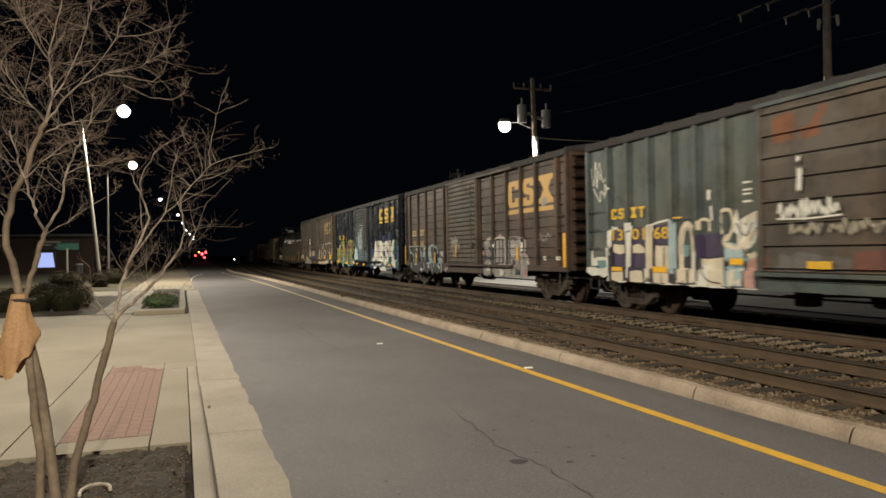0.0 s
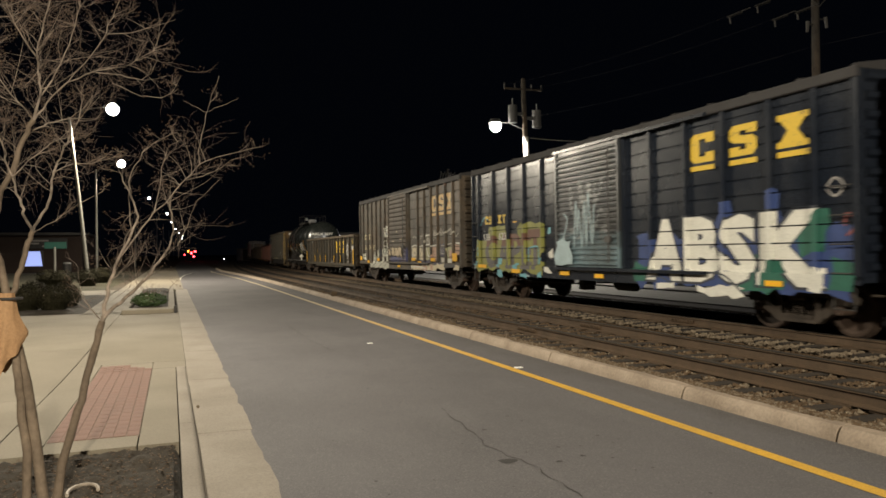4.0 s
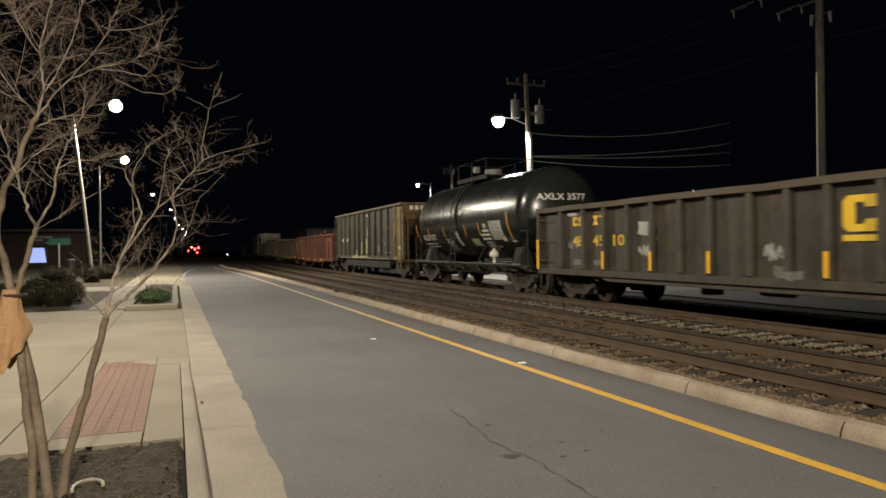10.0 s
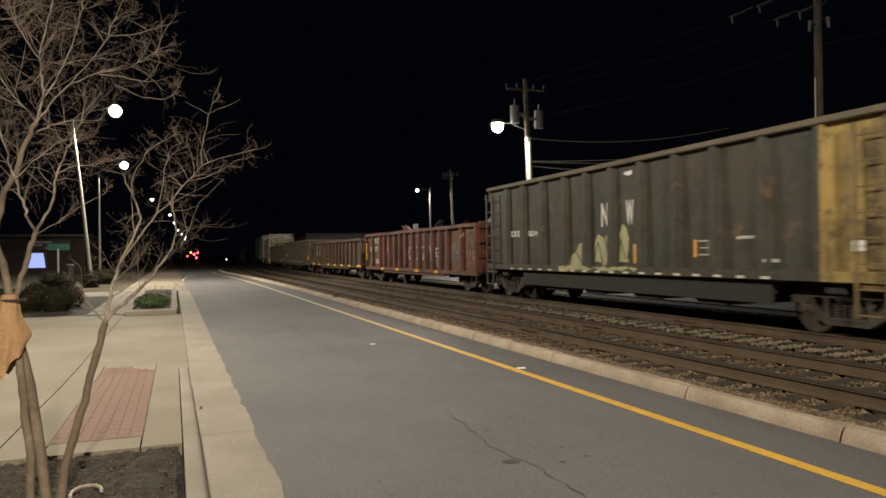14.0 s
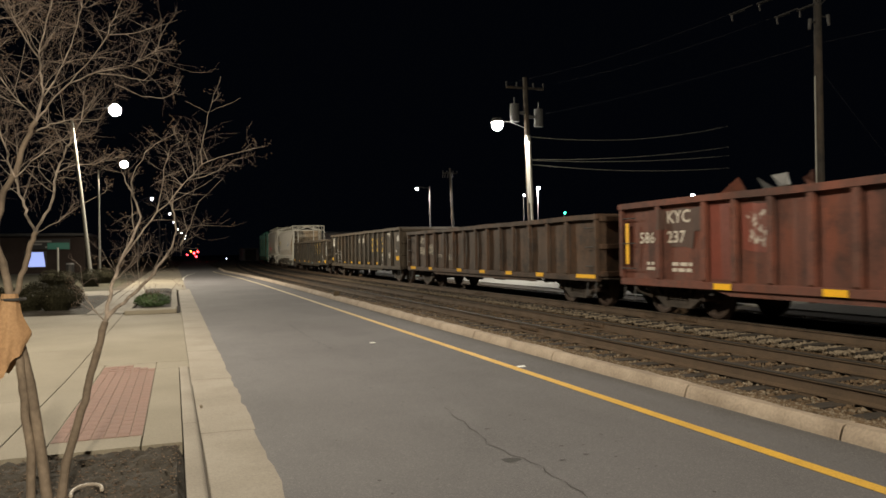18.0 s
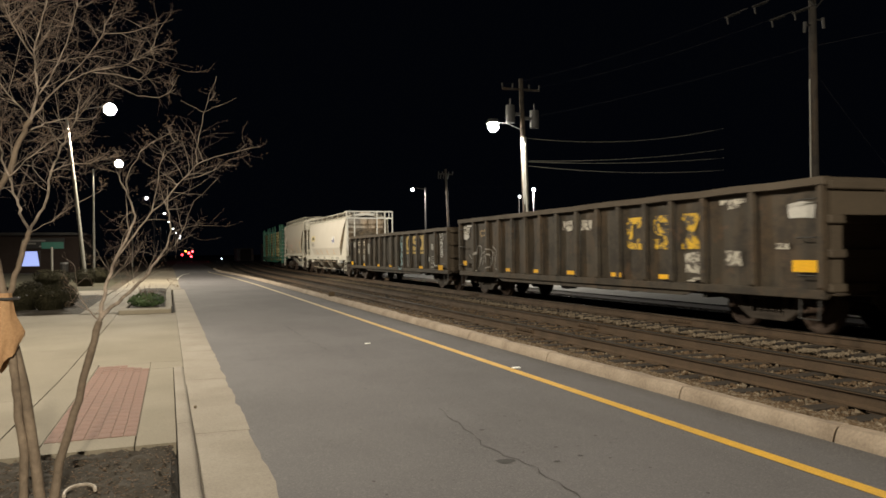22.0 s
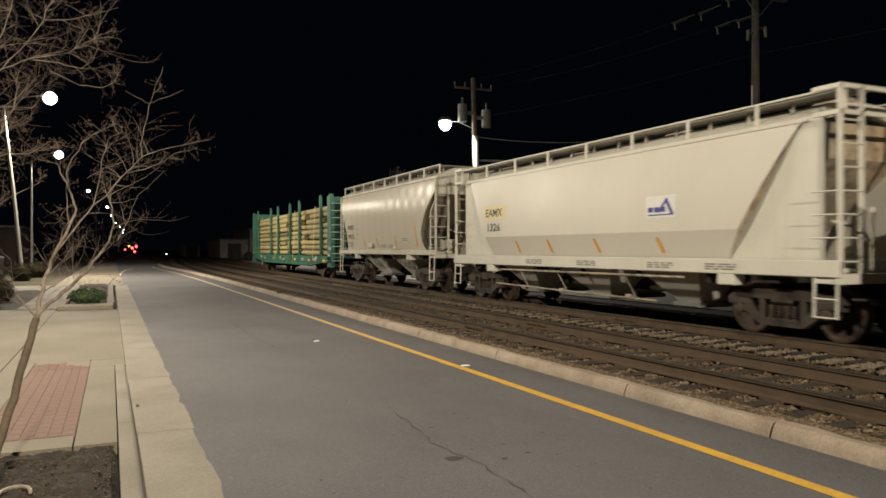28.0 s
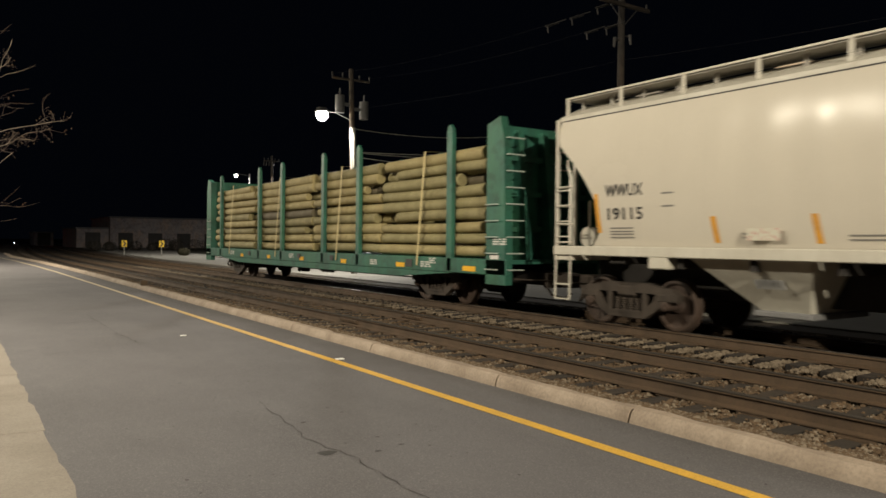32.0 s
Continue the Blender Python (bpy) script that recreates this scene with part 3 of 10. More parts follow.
for name, cx, shiny in (("near", NEAR_X, False), ("far", TRAIN_X, True)):
    track = thing("railway_track", "rusty steel rails on dark worn wooden ties" if not shiny else "steel rails with a polished head under the train", "railway track", kind="structure")
    tie_mesh = tie_geo(1.30)
    for side in (-1, 1):
        for y0, y1 in ((-40, 1.8), (1.8, 13.6), (13.61, 25.4), (25.41, 60), (60.01, 330)):
            rail = part("rail", rail_geo(cx + side * 0.755, y0, y1, 5, RAIL_SHAPE), RAIL, track)
            part("rail_head", rail_geo(cx + side * 0.755, y0, y1, 5, BAND_SHAPE if shiny else HEAD_SHAPE), RAILTOP if shiny else RAILDARK, rail)
        for y in (13.605, 25.405):
            bar = Geo().box(cx + side * 0.755 - 0.035, cx + side * 0.755 + 0.035, y - 0.4, y + 0.4, RAIL_Z - 0.13, RAIL_Z - 0.05, 0.008)
            for q in (-0.32, -0.2, -0.08, 0.08, 0.2, 0.32):
                bar.box(cx + side * 0.755 - 0.055, cx + side * 0.755 + 0.055, y + q - 0.018, y + q + 0.018, RAIL_Z - 0.105, RAIL_Z - 0.07)
            part("joint_bar", bar, RAIL, track, "bolted rusty joint bar")
    rnd = random.Random(len(name))
    rest = Geo()
    y = -12.0
    while y < 150:
        if 1.0 < y < 62:
            tie = part("tie", tie_mesh, TIE, track, loc=(cx + bend(y) + rnd.uniform(-0.06, 0.06), y, TIE_TOP + rnd.uniform(-0.012, 0.006)))
            tie.rotation_euler = (0, 0, rnd.uniform(-0.02, 0.02))
            if y < 24:
                for side in (-1, 1):
                    part("tie_plate", plate_mesh, RAIL, tie, loc=(side * 0.755, 0, 0.001))
        else:
            rest.box(cx + bend(y) - 1.28, cx + bend(y) + 1.28, y - 0.115, y + 0.115, TIE_TOP - 0.17, TIE_TOP)
        y += 0.53
    tagged(part("ties", rest, TIE, track), kind="stuff")

# road and verge behind the tracks
solid("back_road", strip((lambda y: 15.0 + bend(y), lambda y: 23.0 + 2 * bend(y)), LONG, -0.02, 0.03), surface("pale_asphalt", (0.36, 0.345, 0.30), (0.26, 0.245, 0.21), 0.85, 0.7, 80, 0.5, 0.3),
      "pale concrete service road behind the tracks", "road", kind="structure")
solid("verge", strip((lambda y: 23.0 + 2 * bend(y), lambda y: 60.0 + 2 * bend(y)), LONG, -0.03), GRASS, "dark dry grass verge behind the service road", "grass", kind="structure")

# ---- near side: walk, ramp, planting ----
def walk_height(y):
    return 0.12 if y < 6.5 else 0.12 - 0.105 * min(1.0, (y - 6.5) / 4.6)


def slab(x0, x1, y0, y1, gap=0.006, drop=0.0, n=4):
    g, v = Geo(), []
    for i in range(n + 1):
        y = y0 + gap + (y1 - y0 - 2 * gap) * i / n
        h = walk_height(y) - drop
        v += [(x0 + gap, y, h), (x1 - gap, y, h), (x1 - gap, y, -0.05), (x0 + gap, y, -0.05)]
    f = [(4 * i + q, 4 * i + (q + 1) % 4, 4 * i + 4 + (q + 1) % 4, 4 * i + 4 + q) for i in range(n) for q in range(4)]
    return g.add(v, f + [(0, 1, 2, 3), (4 * n, 4 * n + 1, 4 * n + 2, 4 * n + 3)])


pavement = thing("pavement", "pale tan concrete pavement with a kerb ramp and driveway apron", "pavement", kind="structure")
for x0, x1, y0, y1 in ((-0.27, 0.05, 6.35, 11.3), (-1.34, 0.19, 12.0, 16.9), (-1.34, 0.19, 16.9, 21.9), (-1.34, -0.98, 6.35, 12.0), (-0.98, -0.27, 6.35, 6.72), (-0.27, 0.19, 11.3, 12.0), (-0.98, -0.27, 11.85, 12.0),
                       (-4.6, -1.34, 4.2, 9.2), (-4.6, -1.34, 9.2, 14.2), (-4.6, -1.34, 14.2, 19.2), (-4.6, -1.34, 19.2, 22.9), (-9.6, -4.6, 4.2, 9.2), (-9.6, -4.6, 9.2, 14.2), (-9.6, -4.6, 14.2, 19.2), (-9.6, -4.6, 19.2, 22.9),
                       (-4.6, -1.34, -1.0, 4.2), (-9.6, -4.6, -1.0, 4.2), (-2.35, -1.34, 22.6, 28), (-2.35, -1.34, 28, 34), (-2.35, -1.34, 34, 36.45), (-2.3, 0.55, 36.5, 45), (-2.3, 0.55, 45, 60), (-2.3, 0.55, 60, 100),
                       (-9.6, -2.4, 33.5, 38.0)):
    part("slab", slab(x0, x1, y0, y1), CONCRETE, pavement)
part("slab", slab(-1.34, 0.2, 21.9, 22.1), CONCRETE, pavement)
gutter = thing("gutter", "pale concrete gutter pan with a ragged asphalt edge", "gutter", kind="structure")
GUT = [-16, -10, -4, 1.1, 4.1, 7.05, 10.1, 13.1, 16.1, 19.1, 22.1, 25.1, 28, 31, 34, 37]
for k, (a, b) in enumerate(zip(GUT, GUT[1:])):
    rnd = random.Random(k)
    n = 14
    v = []
    for i in range(n + 1):
        y = a + 0.006 + (b - a - 0.012) * i / n
        e = 0.69 + rnd.uniform(-0.022, 0.018)
        v += [(0.19, y, 0.012), (e, y, 0.006), (e, y, -0.05), (0.19, y, -0.05)]
    f = [(4 * i + q, 4 * i + (q + 1) % 4, 4 * i + 4 + (q + 1) % 4, 4 * i + 4 + q) for i in range(n) for q in range(4)]
    part("gutter_slab", Geo().add(v, f + [(0, 1, 2, 3), (4 * n, 4 * n + 1, 4 * n + 2, 4 * n + 3)]), GUTTER, gutter)
near_kerb = thing("kerb", "rounded pale concrete kerb beside the planting bed", "kerb", kind="structure")
for a, b in ((-8, -2), (-2, 1.1), (1.1, 4.1), (4.1, 7.05), (7.05, 11.3)):
    v, n = [], 8
    for i in range(n + 1):
        y = a + 0.005 + (b - a - 0.01) * i / n
        h = walk_height(y) + 0.012
        v += [(x, y, min(z, h) if z > 0 else z) for x, z in ((0.055, -0.05), (0.055, h), (0.15, h), (0.175, h - 0.012), (0.188, h - 0.04), (0.20, 0.012), (0.20, -0.05))]
    m = 7
    f = [(i * m + q, i * m + (q + 1) % m, (i + 1) * m + (q + 1) % m, (i + 1) * m + q) for i in range(n) for q in range(m)]
    part("kerb_stone", Geo().add(v, f + [tuple(range(m)), tuple(n * m + q for q in range(m))]), GUTTER, near_kerb, smooth=40)


def rough_bed(x0, x1, y0, y1, z, lump, step, seed):
    rnd = random.Random(seed)
    nx, ny = max(2, int((x1 - x0) / step)), max(2, int((y1 - y0) / step))
    v = [(x0 + (x1 - x0) * i / nx, y0 + (y1 - y0) * j / ny, z + (rnd.uniform(-lump, lump) if 0 < i < nx and 0 < j < ny else -0.10)) for j in range(ny + 1) for i in range(nx + 1)]
    return Geo().add(v, [(j * (nx + 1) + i, j * (nx + 1) + i + 1, (j + 1) * (nx + 1) + i + 1, (j + 1) * (nx + 1) + i) for j in range(ny) for i in range(nx)])


solid("planting_bed", rough_bed(-1.33, 0.05, -1.0, 6.34, 0.10, 0.03, 0.05, 3), MULCH, "dark mulch planting bed round the tree", "planting bed", kind="structure", smooth=50)
solid("shrub_bed", rough_bed(-24, -2.4, 22.95, 33.4, 0.05, 0.02, 0.4, 4), MULCH, "dark mulched bed under the clipped shrubs", "planting bed", kind="structure")
solid("lawn", rough_bed(-40, -2.4, 38.1, 84, 0.0, 0.02, 1.2, 6), GRASS, "dull dry lawn before the far building", "lawn", kind="structure")


def litter(count, x0, x1, y0, y1, z, size, seed):
    rnd = random.Random(seed)
    g = Geo()
    for _ in range(count):
        x, y, a, s = rnd.uniform(x0, x1), rnd.uniform(y0, y1), rnd.uniform(0, 6.3), size * rnd.uniform(0.4, 1.4)
        c, d = math.cos(a) * s, math.sin(a) * s
        h = z + rnd.uniform(0.0, 0.02)
        g.add([(x - c, y - d, h), (x + d * 0.35, y - c * 0.35, h + s * 0.3), (x + c, y + d, h), (x - d * 0.35, y + c * 0.35, h + s * 0.25)], [(0, 1, 2, 3)])
    return g


tagged(part("mulch_litter", litter(2600, -1.3, 0.02, 3.2, 6.3, 0.105, 0.015, 2), SEED), "dry leaves and bark chips", "leaf litter", kind="stuff")
island = thing("planter_island", "low concrete planter island with a clipped green shrub", "planter", kind="structure")
part("planter_kerb", Geo().box(-1.3, 0.06, 22.0, 22.9, 0.0, 0.13, 0.02), CONCRETE, island)
part("planter_kerb", Geo().box(-0.1, 0.1, 22.9, 36.4, 0.0, 0.13, 0.02), CONCRETE, island)
part("planter_kerb", Geo().box(-1.3, -1.15, 22.9, 36.4, 0.0, 0.13, 0.02), CONCRETE, island)
part("planter_soil", rough_bed(-1.15, -0.1, 22.9, 36.4, 0.10, 0.015, 0.25, 5), MULCH, island)
part("planter_soil", rough_bed(-1.3, 0.06, 33.0, 36.4, 0.135, 0.01, 0.3, 5), MULCH, island)

# ---- sprayed paint and painted marks on car sides ----
CANS = {}


def can(colour):
    """One sprayed colour."""
    if colour not in CANS:
        CANS[colour] = surface("sprayed_paint", colour, tuple(c * 0.72 for c in colour), 0.6, 0.7, 30, 2.5, 0.04, streaks=0.2)
    return CANS[colour]


INK, CREAM, CHALK, VIOLET, TEAL, ICE = (0.03, 0.028, 0.04), (0.74, 0.65, 0.50), (0.78, 0.77, 0.70), (0.045, 0.032, 0.085), (0.16, 0.29, 0.31), (0.40, 0.52, 0.56)
PINKISH, MUSTARD, SLATE, RUSTRED, NAVY, FOREST, CYAN, DULL = (0.55, 0.33, 0.28), (0.25, 0.255, 0.06), (0.115, 0.108, 0.112), (0.15, 0.065, 0.04), (0.03, 0.06, 0.20), (0.02, 0.13, 0.09), (0.16, 0.42, 0.50), (0.36, 0.34, 0.32)


def curve_through(pts, step=0.05):
    """A smooth line through a few points."""
    p = [Vector(q) for q in pts]
    p = [2 * p[0] - p[1]] + p + [2 * p[-1] - p[-2]]
    out = []
    for a, b, c, d in zip(p, p[1:], p[2:], p[3:]):
        n = max(2, int((c - b).length / step))
        for k in range(n):
            t = k / n
            out.append(0.5 * (2 * b + (c - a) * t + (2 * a - 5 * b + 4 * c - d) * t**2 + (3 * b - a - 3 * c + d) * t**3))
    return out + [p[-2]]


def stroke(pts, width, sharp=False):
    """The outline of a spray stroke: verts and faces in (u, z)."""
    line = [Vector(q) for q in pts] if sharp else curve_through(pts)
    v, f = [], []
    for i, q in enumerate(line):
        d = (line[min(i + 1, len(line) - 1)] - line[max(i - 1, 0)]).normalized()
        s = Vector((-d.y, d.x)) * width / 2
        v += [q + s, q - s]
    f = [(2 * i, 2 * i + 1, 2 * i + 3, 2 * i + 2) for i in range(len(line) - 1)]
    for q, i in ((line[0], 0), (line[-1], len(v) - 2)):
        d = v[i + 1] - q
        out = Vector((d.y, -d.x)) if i else Vector((-d.y, d.x))
        n = len(v)
        v += [q + d * math.cos(a) + out * math.sin(a) for a in (0.79, 1.57, 2.36)]
        f.append((i + 1, n, n + 1, n + 2, i))
    return v, f


def blob(u0, u1, z0, z1, seed=0, rough=0.03, top=0.0):
    """A patch with wavering edges; top narrows its upper side."""
    rnd = random.Random(seed)
    ring = []
    for (a, b), (c, d) in (((u0, z0), (u1, z0)), ((u1, z0), (u1 + top * (u0 - u1), z1)), ((u1 + top * (u0 - u1), z1), (u0 - top * (u0 - u1), z1)), ((u0 - top * (u0 - u1), z1), (u0, z0))):
        n = max(2, int(math.dist((a, b), (c, d)) / 0.2))
        ring += [Vector((a + (c - a) * k / n + rnd.gauss(0, rough), b + (d - b) * k / n + rnd.gauss(0, rough))) for k in range(n)]
    return ring, [tuple(range(len(ring)))]


def glyphs(text, u, z, height, width, fat=0.0):
    """Fat letters as a flat shape, u their left edge as one reads."""
    curve = bpy.data.curves.new("letters", "FONT")
    curve.body, curve.size, curve.resolution_u, curve.offset = text, 1.0, 2, fat
    tmp = new("letters", curve)
    me = bpy.data.meshes.new_from_object(tmp.evaluated_get(bpy.context.evaluated_depsgraph_get()))
    bpy.data.objects.remove(tmp)
    co = np.array([v.co[:] for v in me.vertices])
    lo, hi = co.min(0), co.max(0)
    v = [Vector((u - (c[0] - lo[0]) / (hi[0] - lo[0]) * width, z + (c[1] - lo[1]) / (hi[1] - lo[1]) * height)) for c in co]
    return v, [tuple(p.vertices) for p in me.polygons]


def scrawl(u0, u1, z0, z1, turns, width, seed):
    """A quick marker tag: looping up-and-down line."""
    rnd = random.Random(seed)
    pts = [(u0 + (u1 - u0) * (k + rnd.uniform(-0.45, 0.45)) / turns, (z0, z1)[k % 2] + rnd.uniform(-0.35, 0.35) * (z1 - z0)) for k in range(turns + 1)]
    return stroke(pts, width)


def painted(ob, uc, posts, colour, layer, items, over=None, back=-1.42, front=-1.50, sill=1.172, half=0.056, seam=0.0):
    """Paint that follows the sheets, posts and sill of a car side. Items are (verts, faces) in (u, z); over cuts away what lies lower."""
    for i, item in enumerate(items):
        one_mark(ob, uc, posts, colour, layer + 0.18 * i, item, over, back, front, sill, half, seam)


def one_mark(ob, uc, posts, colour, layer, item, over, back, front, sill, half, seam):
    bm = bmesh.new()
    ring = [bm.verts.new((0, q[0] - uc, q[1])) for q in item[0]]
    for f in item[1]:
        if len(set(f)) > 2:
            bm.faces.new([ring[k] for k in f])
    ys = [v.co.y for v in bm.verts]
    cuts = [((0, e, 0), (0, 1, 0)) for p in posts for s in (-1, 1) for e in (p - uc + s * half, p - uc + s * (half + 0.012)) if min(ys) < e < max(ys)]
    cuts += [((0, 0, e), (0, 0, 1)) for e in (sill, sill + 0.02)]
    if over:
        cuts.append(((0, 0, over), (0, 0, 1)))
    lines = [1.40 + seam * k for k in range(8)] if seam else []
    cuts += [((0, 0, z + e), (0, 0, 1)) for z in lines for e in (-0.013, 0.013)]
    for co, no in cuts:
        bmesh.ops.bisect_plane(bm, geom=bm.verts[:] + bm.edges[:] + bm.faces[:], plane_co=co, plane_no=no, clear_inner=bool(over and co[2] == over))
    def on_post(y):
        return any(abs(y - p + uc) < half + 0.004 for p in posts)
    # paint does not bridge the seams between the sheets
    gone_ = [f for f in bm.faces for c in (f.calc_center_median(),) if not on_post(c.y) and any(abs(c.z - z) < 0.0125 for z in lines)]
    bmesh.ops.delete(bm, geom=gone_, context="FACES")
    for v in bm.verts:
        proud = v.co.z < sill + 0.005 or any(abs(v.co.y - p + uc) < half + 0.004 for p in posts)
        v.co.x += (front if proud else back) - 0.002 - 0.0018 * layer
    me = bpy.data.meshes.new("graffiti")
    bm.to_mesh(me)
    bm.free()
    return part("graffiti", me, colour if isinstance(colour, bpy.types.Material) else can(colour), ob)
# ---- the train ----
CARS, WHEELS = [], []
GONE = ((0, 0.00), (1, 6.46), (2, 12.99), (3, 19.58), (3.5, 22.84), (5.5, 35.84), (6.5, 42.28), (8, 51.84), (9, 58.15), (10, 64.48), (11, 70.79), (12, 77.03), (13, 83.26), (14, 89.62), (14.5, 92.79),
        (16.5, 105.25), (17.5, 111.35), (19, 120.48), (20, 126.56), (21, 132.57), (22, 138.53), (23, 144.50), (24, 150.45), (25, 156.40), (25.5, 159.38), (27.5, 171.26), (28.5, 177.19), (29.5, 183.05),
        (30.5, 188.86), (31, 191.73), (31.5, 194.61), (32, 197.45))
WHEEL_R = 0.46


def gone(t):
    """How far the train has run after t seconds."""
    ts, ss = zip(*GONE)
    slopes = np.gradient(ss, ts)
    i = min(max(int(np.searchsorted(ts, t)) - 1, 0), len(ts) - 2)
    h = ts[i + 1] - ts[i]
    a = (t - ts[i]) / h
    return ((2 * a**3 - 3 * a**2 + 1) * ss[i] + (a**3 - 2 * a**2 + a) * h * slopes[i] + (-2 * a**3 + 3 * a**2) * ss[i + 1] + (a**3 - a**2) * h * slopes[i + 1])


def on_track(y):
    turn = math.degrees(math.atan((bend(y + 5) - bend(y - 5)) / 10))
    return pose(TRAIN_X + bend(y), y, 0, 0, 0, -turn)


def roll_cars():
    for ob, u in CARS:
        walk(ob, [(k / 2, on_track(u - gone(k / 2))) for k in range(65)])
    turns = [(k / 10, math.degrees(gone(k / 10) / WHEEL_R)) for k in range(321)]
    for ob, at in WHEELS:
        walk(ob, [(t, pose(*at, a % 360)) for t, a in turns])


def car(name, label, u0, u1, category):
    ob = thing(name, label, category, "cars of the freight train", at=(TRAIN_X, (u0 + u1) / 2, 0))
    CARS.append((ob, (u0 + u1) / 2))
    return ob


# running gear, shared by all cars
g = Geo()
for s in (-1, 1):
    x0, x1 = (0.93, 1.10) if s > 0 else (-1.10, -0.93)
    g.prism([(-1.14, 0.53), (-1.16, 0.66), (-1.02, 0.76), (-0.75, 0.78), (-0.45, 0.84), (0.45, 0.84), (0.75, 0.78), (1.02, 0.76), (1.16, 0.66), (1.14, 0.53), (0.98, 0.60), (0.62, 0.66), (-0.62, 0.66), (-0.98, 0.60)], x0, x1)
    g.prism([(-0.86, 0.62), (-0.78, 0.42), (-0.42, 0.20), (0.42, 0.20), (0.78, 0.42), (0.86, 0.62), (0.68, 0.66), (0.62, 0.52), (0.36, 0.33), (-0.36, 0.33), (-0.62, 0.52), (-0.68, 0.66)], x0, x1)
    for q in (-0.47, 0.36):
        g.box(x0, x1, q, q + 0.11, 0.28, 0.70, 0.015)
    for q in (-0.89, 0.89):
        g.box(x0 - 0.02, x1 + 0.02, q - 0.17, q + 0.17, 0.52, 0.68, 0.03)
    g.box(x0 - 0.015, x1 + 0.015, -0.36, 0.36, 0.28, 0.33)
g.box(-1.12, 1.12, -0.22, 0.22, 0.58, 0.80, 0.04)
g.box(-0.95, 0.95, -0.50, -0.42, 0.36, 0.48)
g.box(-0.95, 0.95, 0.42, 0.50, 0.36, 0.48)
TRUCK = g.mesh("truck")
SPRING = Geo().lathe([(0.33 + 0.02 * k, (0.075, 0.058)[k % 2]) for k in range(13)], (0, 0, 0), "z", 10).mesh("spring")
g = Geo()
for s in (-1, 1):
    prof = [(0.66, 0.0), (0.66, 0.11), (0.70, 0.13), (0.70, 0.34), (0.672, 0.39), (0.672, 0.487), (0.70, 0.49), (0.712, 0.462), (0.80, 0.455), (0.808, 0.44), (0.808, 0.40), (0.765, 0.36), (0.745, 0.15), (0.80, 0.12), (0.80, 0.085), (1.00, 0.085), (1.13, 0.085), (1.14, 0.07), (1.145, 0.0)]
    g.lathe([(s * a, r) for a, r in prof], seg=32)
    for k in range(3):
        a = k * 2.094
        g.box(*sorted((s * 1.14, s * 1.165)), 0.05 * math.cos(a) - 0.016, 0.05 * math.cos(a) + 0.016, 0.05 * math.sin(a) - 0.016, 0.05 * math.sin(a) + 0.016)
g.tube([(-0.7, 0, 0), (0.7, 0, 0)], 0.085, 12)
WHEELSET = g.mesh("wheelset")
for me, angle in ((TRUCK, 30), (SPRING, 30), (WHEELSET, 35)):
    me.shade_smooth()
    me.set_sharp_from_angle(angle=radians(angle))


def truck(parent, y, base=0.89):
    ob = part("truck", TRUCK, RUNGEAR, parent, loc=(0, y, RAIL_Z))
    for x in (-1.02, 1.02):
        for q in (-0.24, -0.08, 0.08, 0.24):
            part("spring", SPRING, RUNGEAR, ob, loc=(x, q, 0))
    for q in (-base, base):
        w = part("wheelset", WHEELSET, WHEELSTEEL, ob, loc=(0, q, WHEEL_R))
        WHEELS.append((w, (0, q, WHEEL_R)))
    return ob


def underframe(parent, h, ty, low=0.72, high=1.02, gear=True, material=None):
    """Centre sill, cross bearers, couplers, brake gear and two trucks."""
    material = material or UNDERSIDE
    part("centre_sill", Geo().box(-0.22, 0.22, -h, h, low + 0.06, high, 0.02), material, parent)
    for q in (-ty, ty):
        part("bolster", Geo().box(-1.35, 1.35, q - 0.2, q + 0.2, high - 0.16, high, 0.02), material, parent)
    for k in range(5):
        q = -ty + 1.4 + (2 * ty - 2.8) * k / 4
        part("cross_bearer", Geo().box(-1.35, 1.35, q - 0.06, q + 0.06, high - 0.2, high), material, parent)
    for s in (-1, 1):
        g = Geo().box(-0.13, 0.13, *sorted((s * (h - 0.05), s * (h + 0.38))), 0.70, 0.92, 0.02)
        g.box(-0.19, 0.21, *sorted((s * (h + 0.30), s * (h + 0.62))), 0.66, 0.98, 0.05)
        g.box(-0.40, 0.40, *sorted((s * (h - 0.02), s * (h + 0.10))), 0.64, 0.98, 0.02)
        g.tube([(-0.35, s * h, 0.72), (-0.4, s * (h + 0.25), 0.52), (-0.25, s * (h + 0.5), 0.42), (-0.1, s * (h + 0.58), 0.55)], 0.03, 6)
        g.tube([(-1.35, s * (h + 0.12), 0.86), (-0.3, s * (h + 0.2), 0.80)], 0.02, 6)
        part("coupler", g, RUNGEAR, parent, "rusty knuckle coupler with brake hose")
    if gear:
        g = Geo().tube([(-0.75, -0.9, 0.78), (-0.75, -0.2, 0.78)], 0.2, 12)
        g.tube([(-0.75, -0.2, 0.78), (-0.75, 1.8, 0.7)], 0.025, 6)
        g.tube([(-1.05, -ty + 1.2, 0.70), (-1.05, ty - 1.2, 0.70)], 0.022, 6)
        g.box(-1.1, -0.75, 0.9, 1.25, 0.55, 0.85, 0.03)
        part("brake_gear", g, UNDERSIDE, parent)
    truck(parent, -ty), truck(parent, ty)


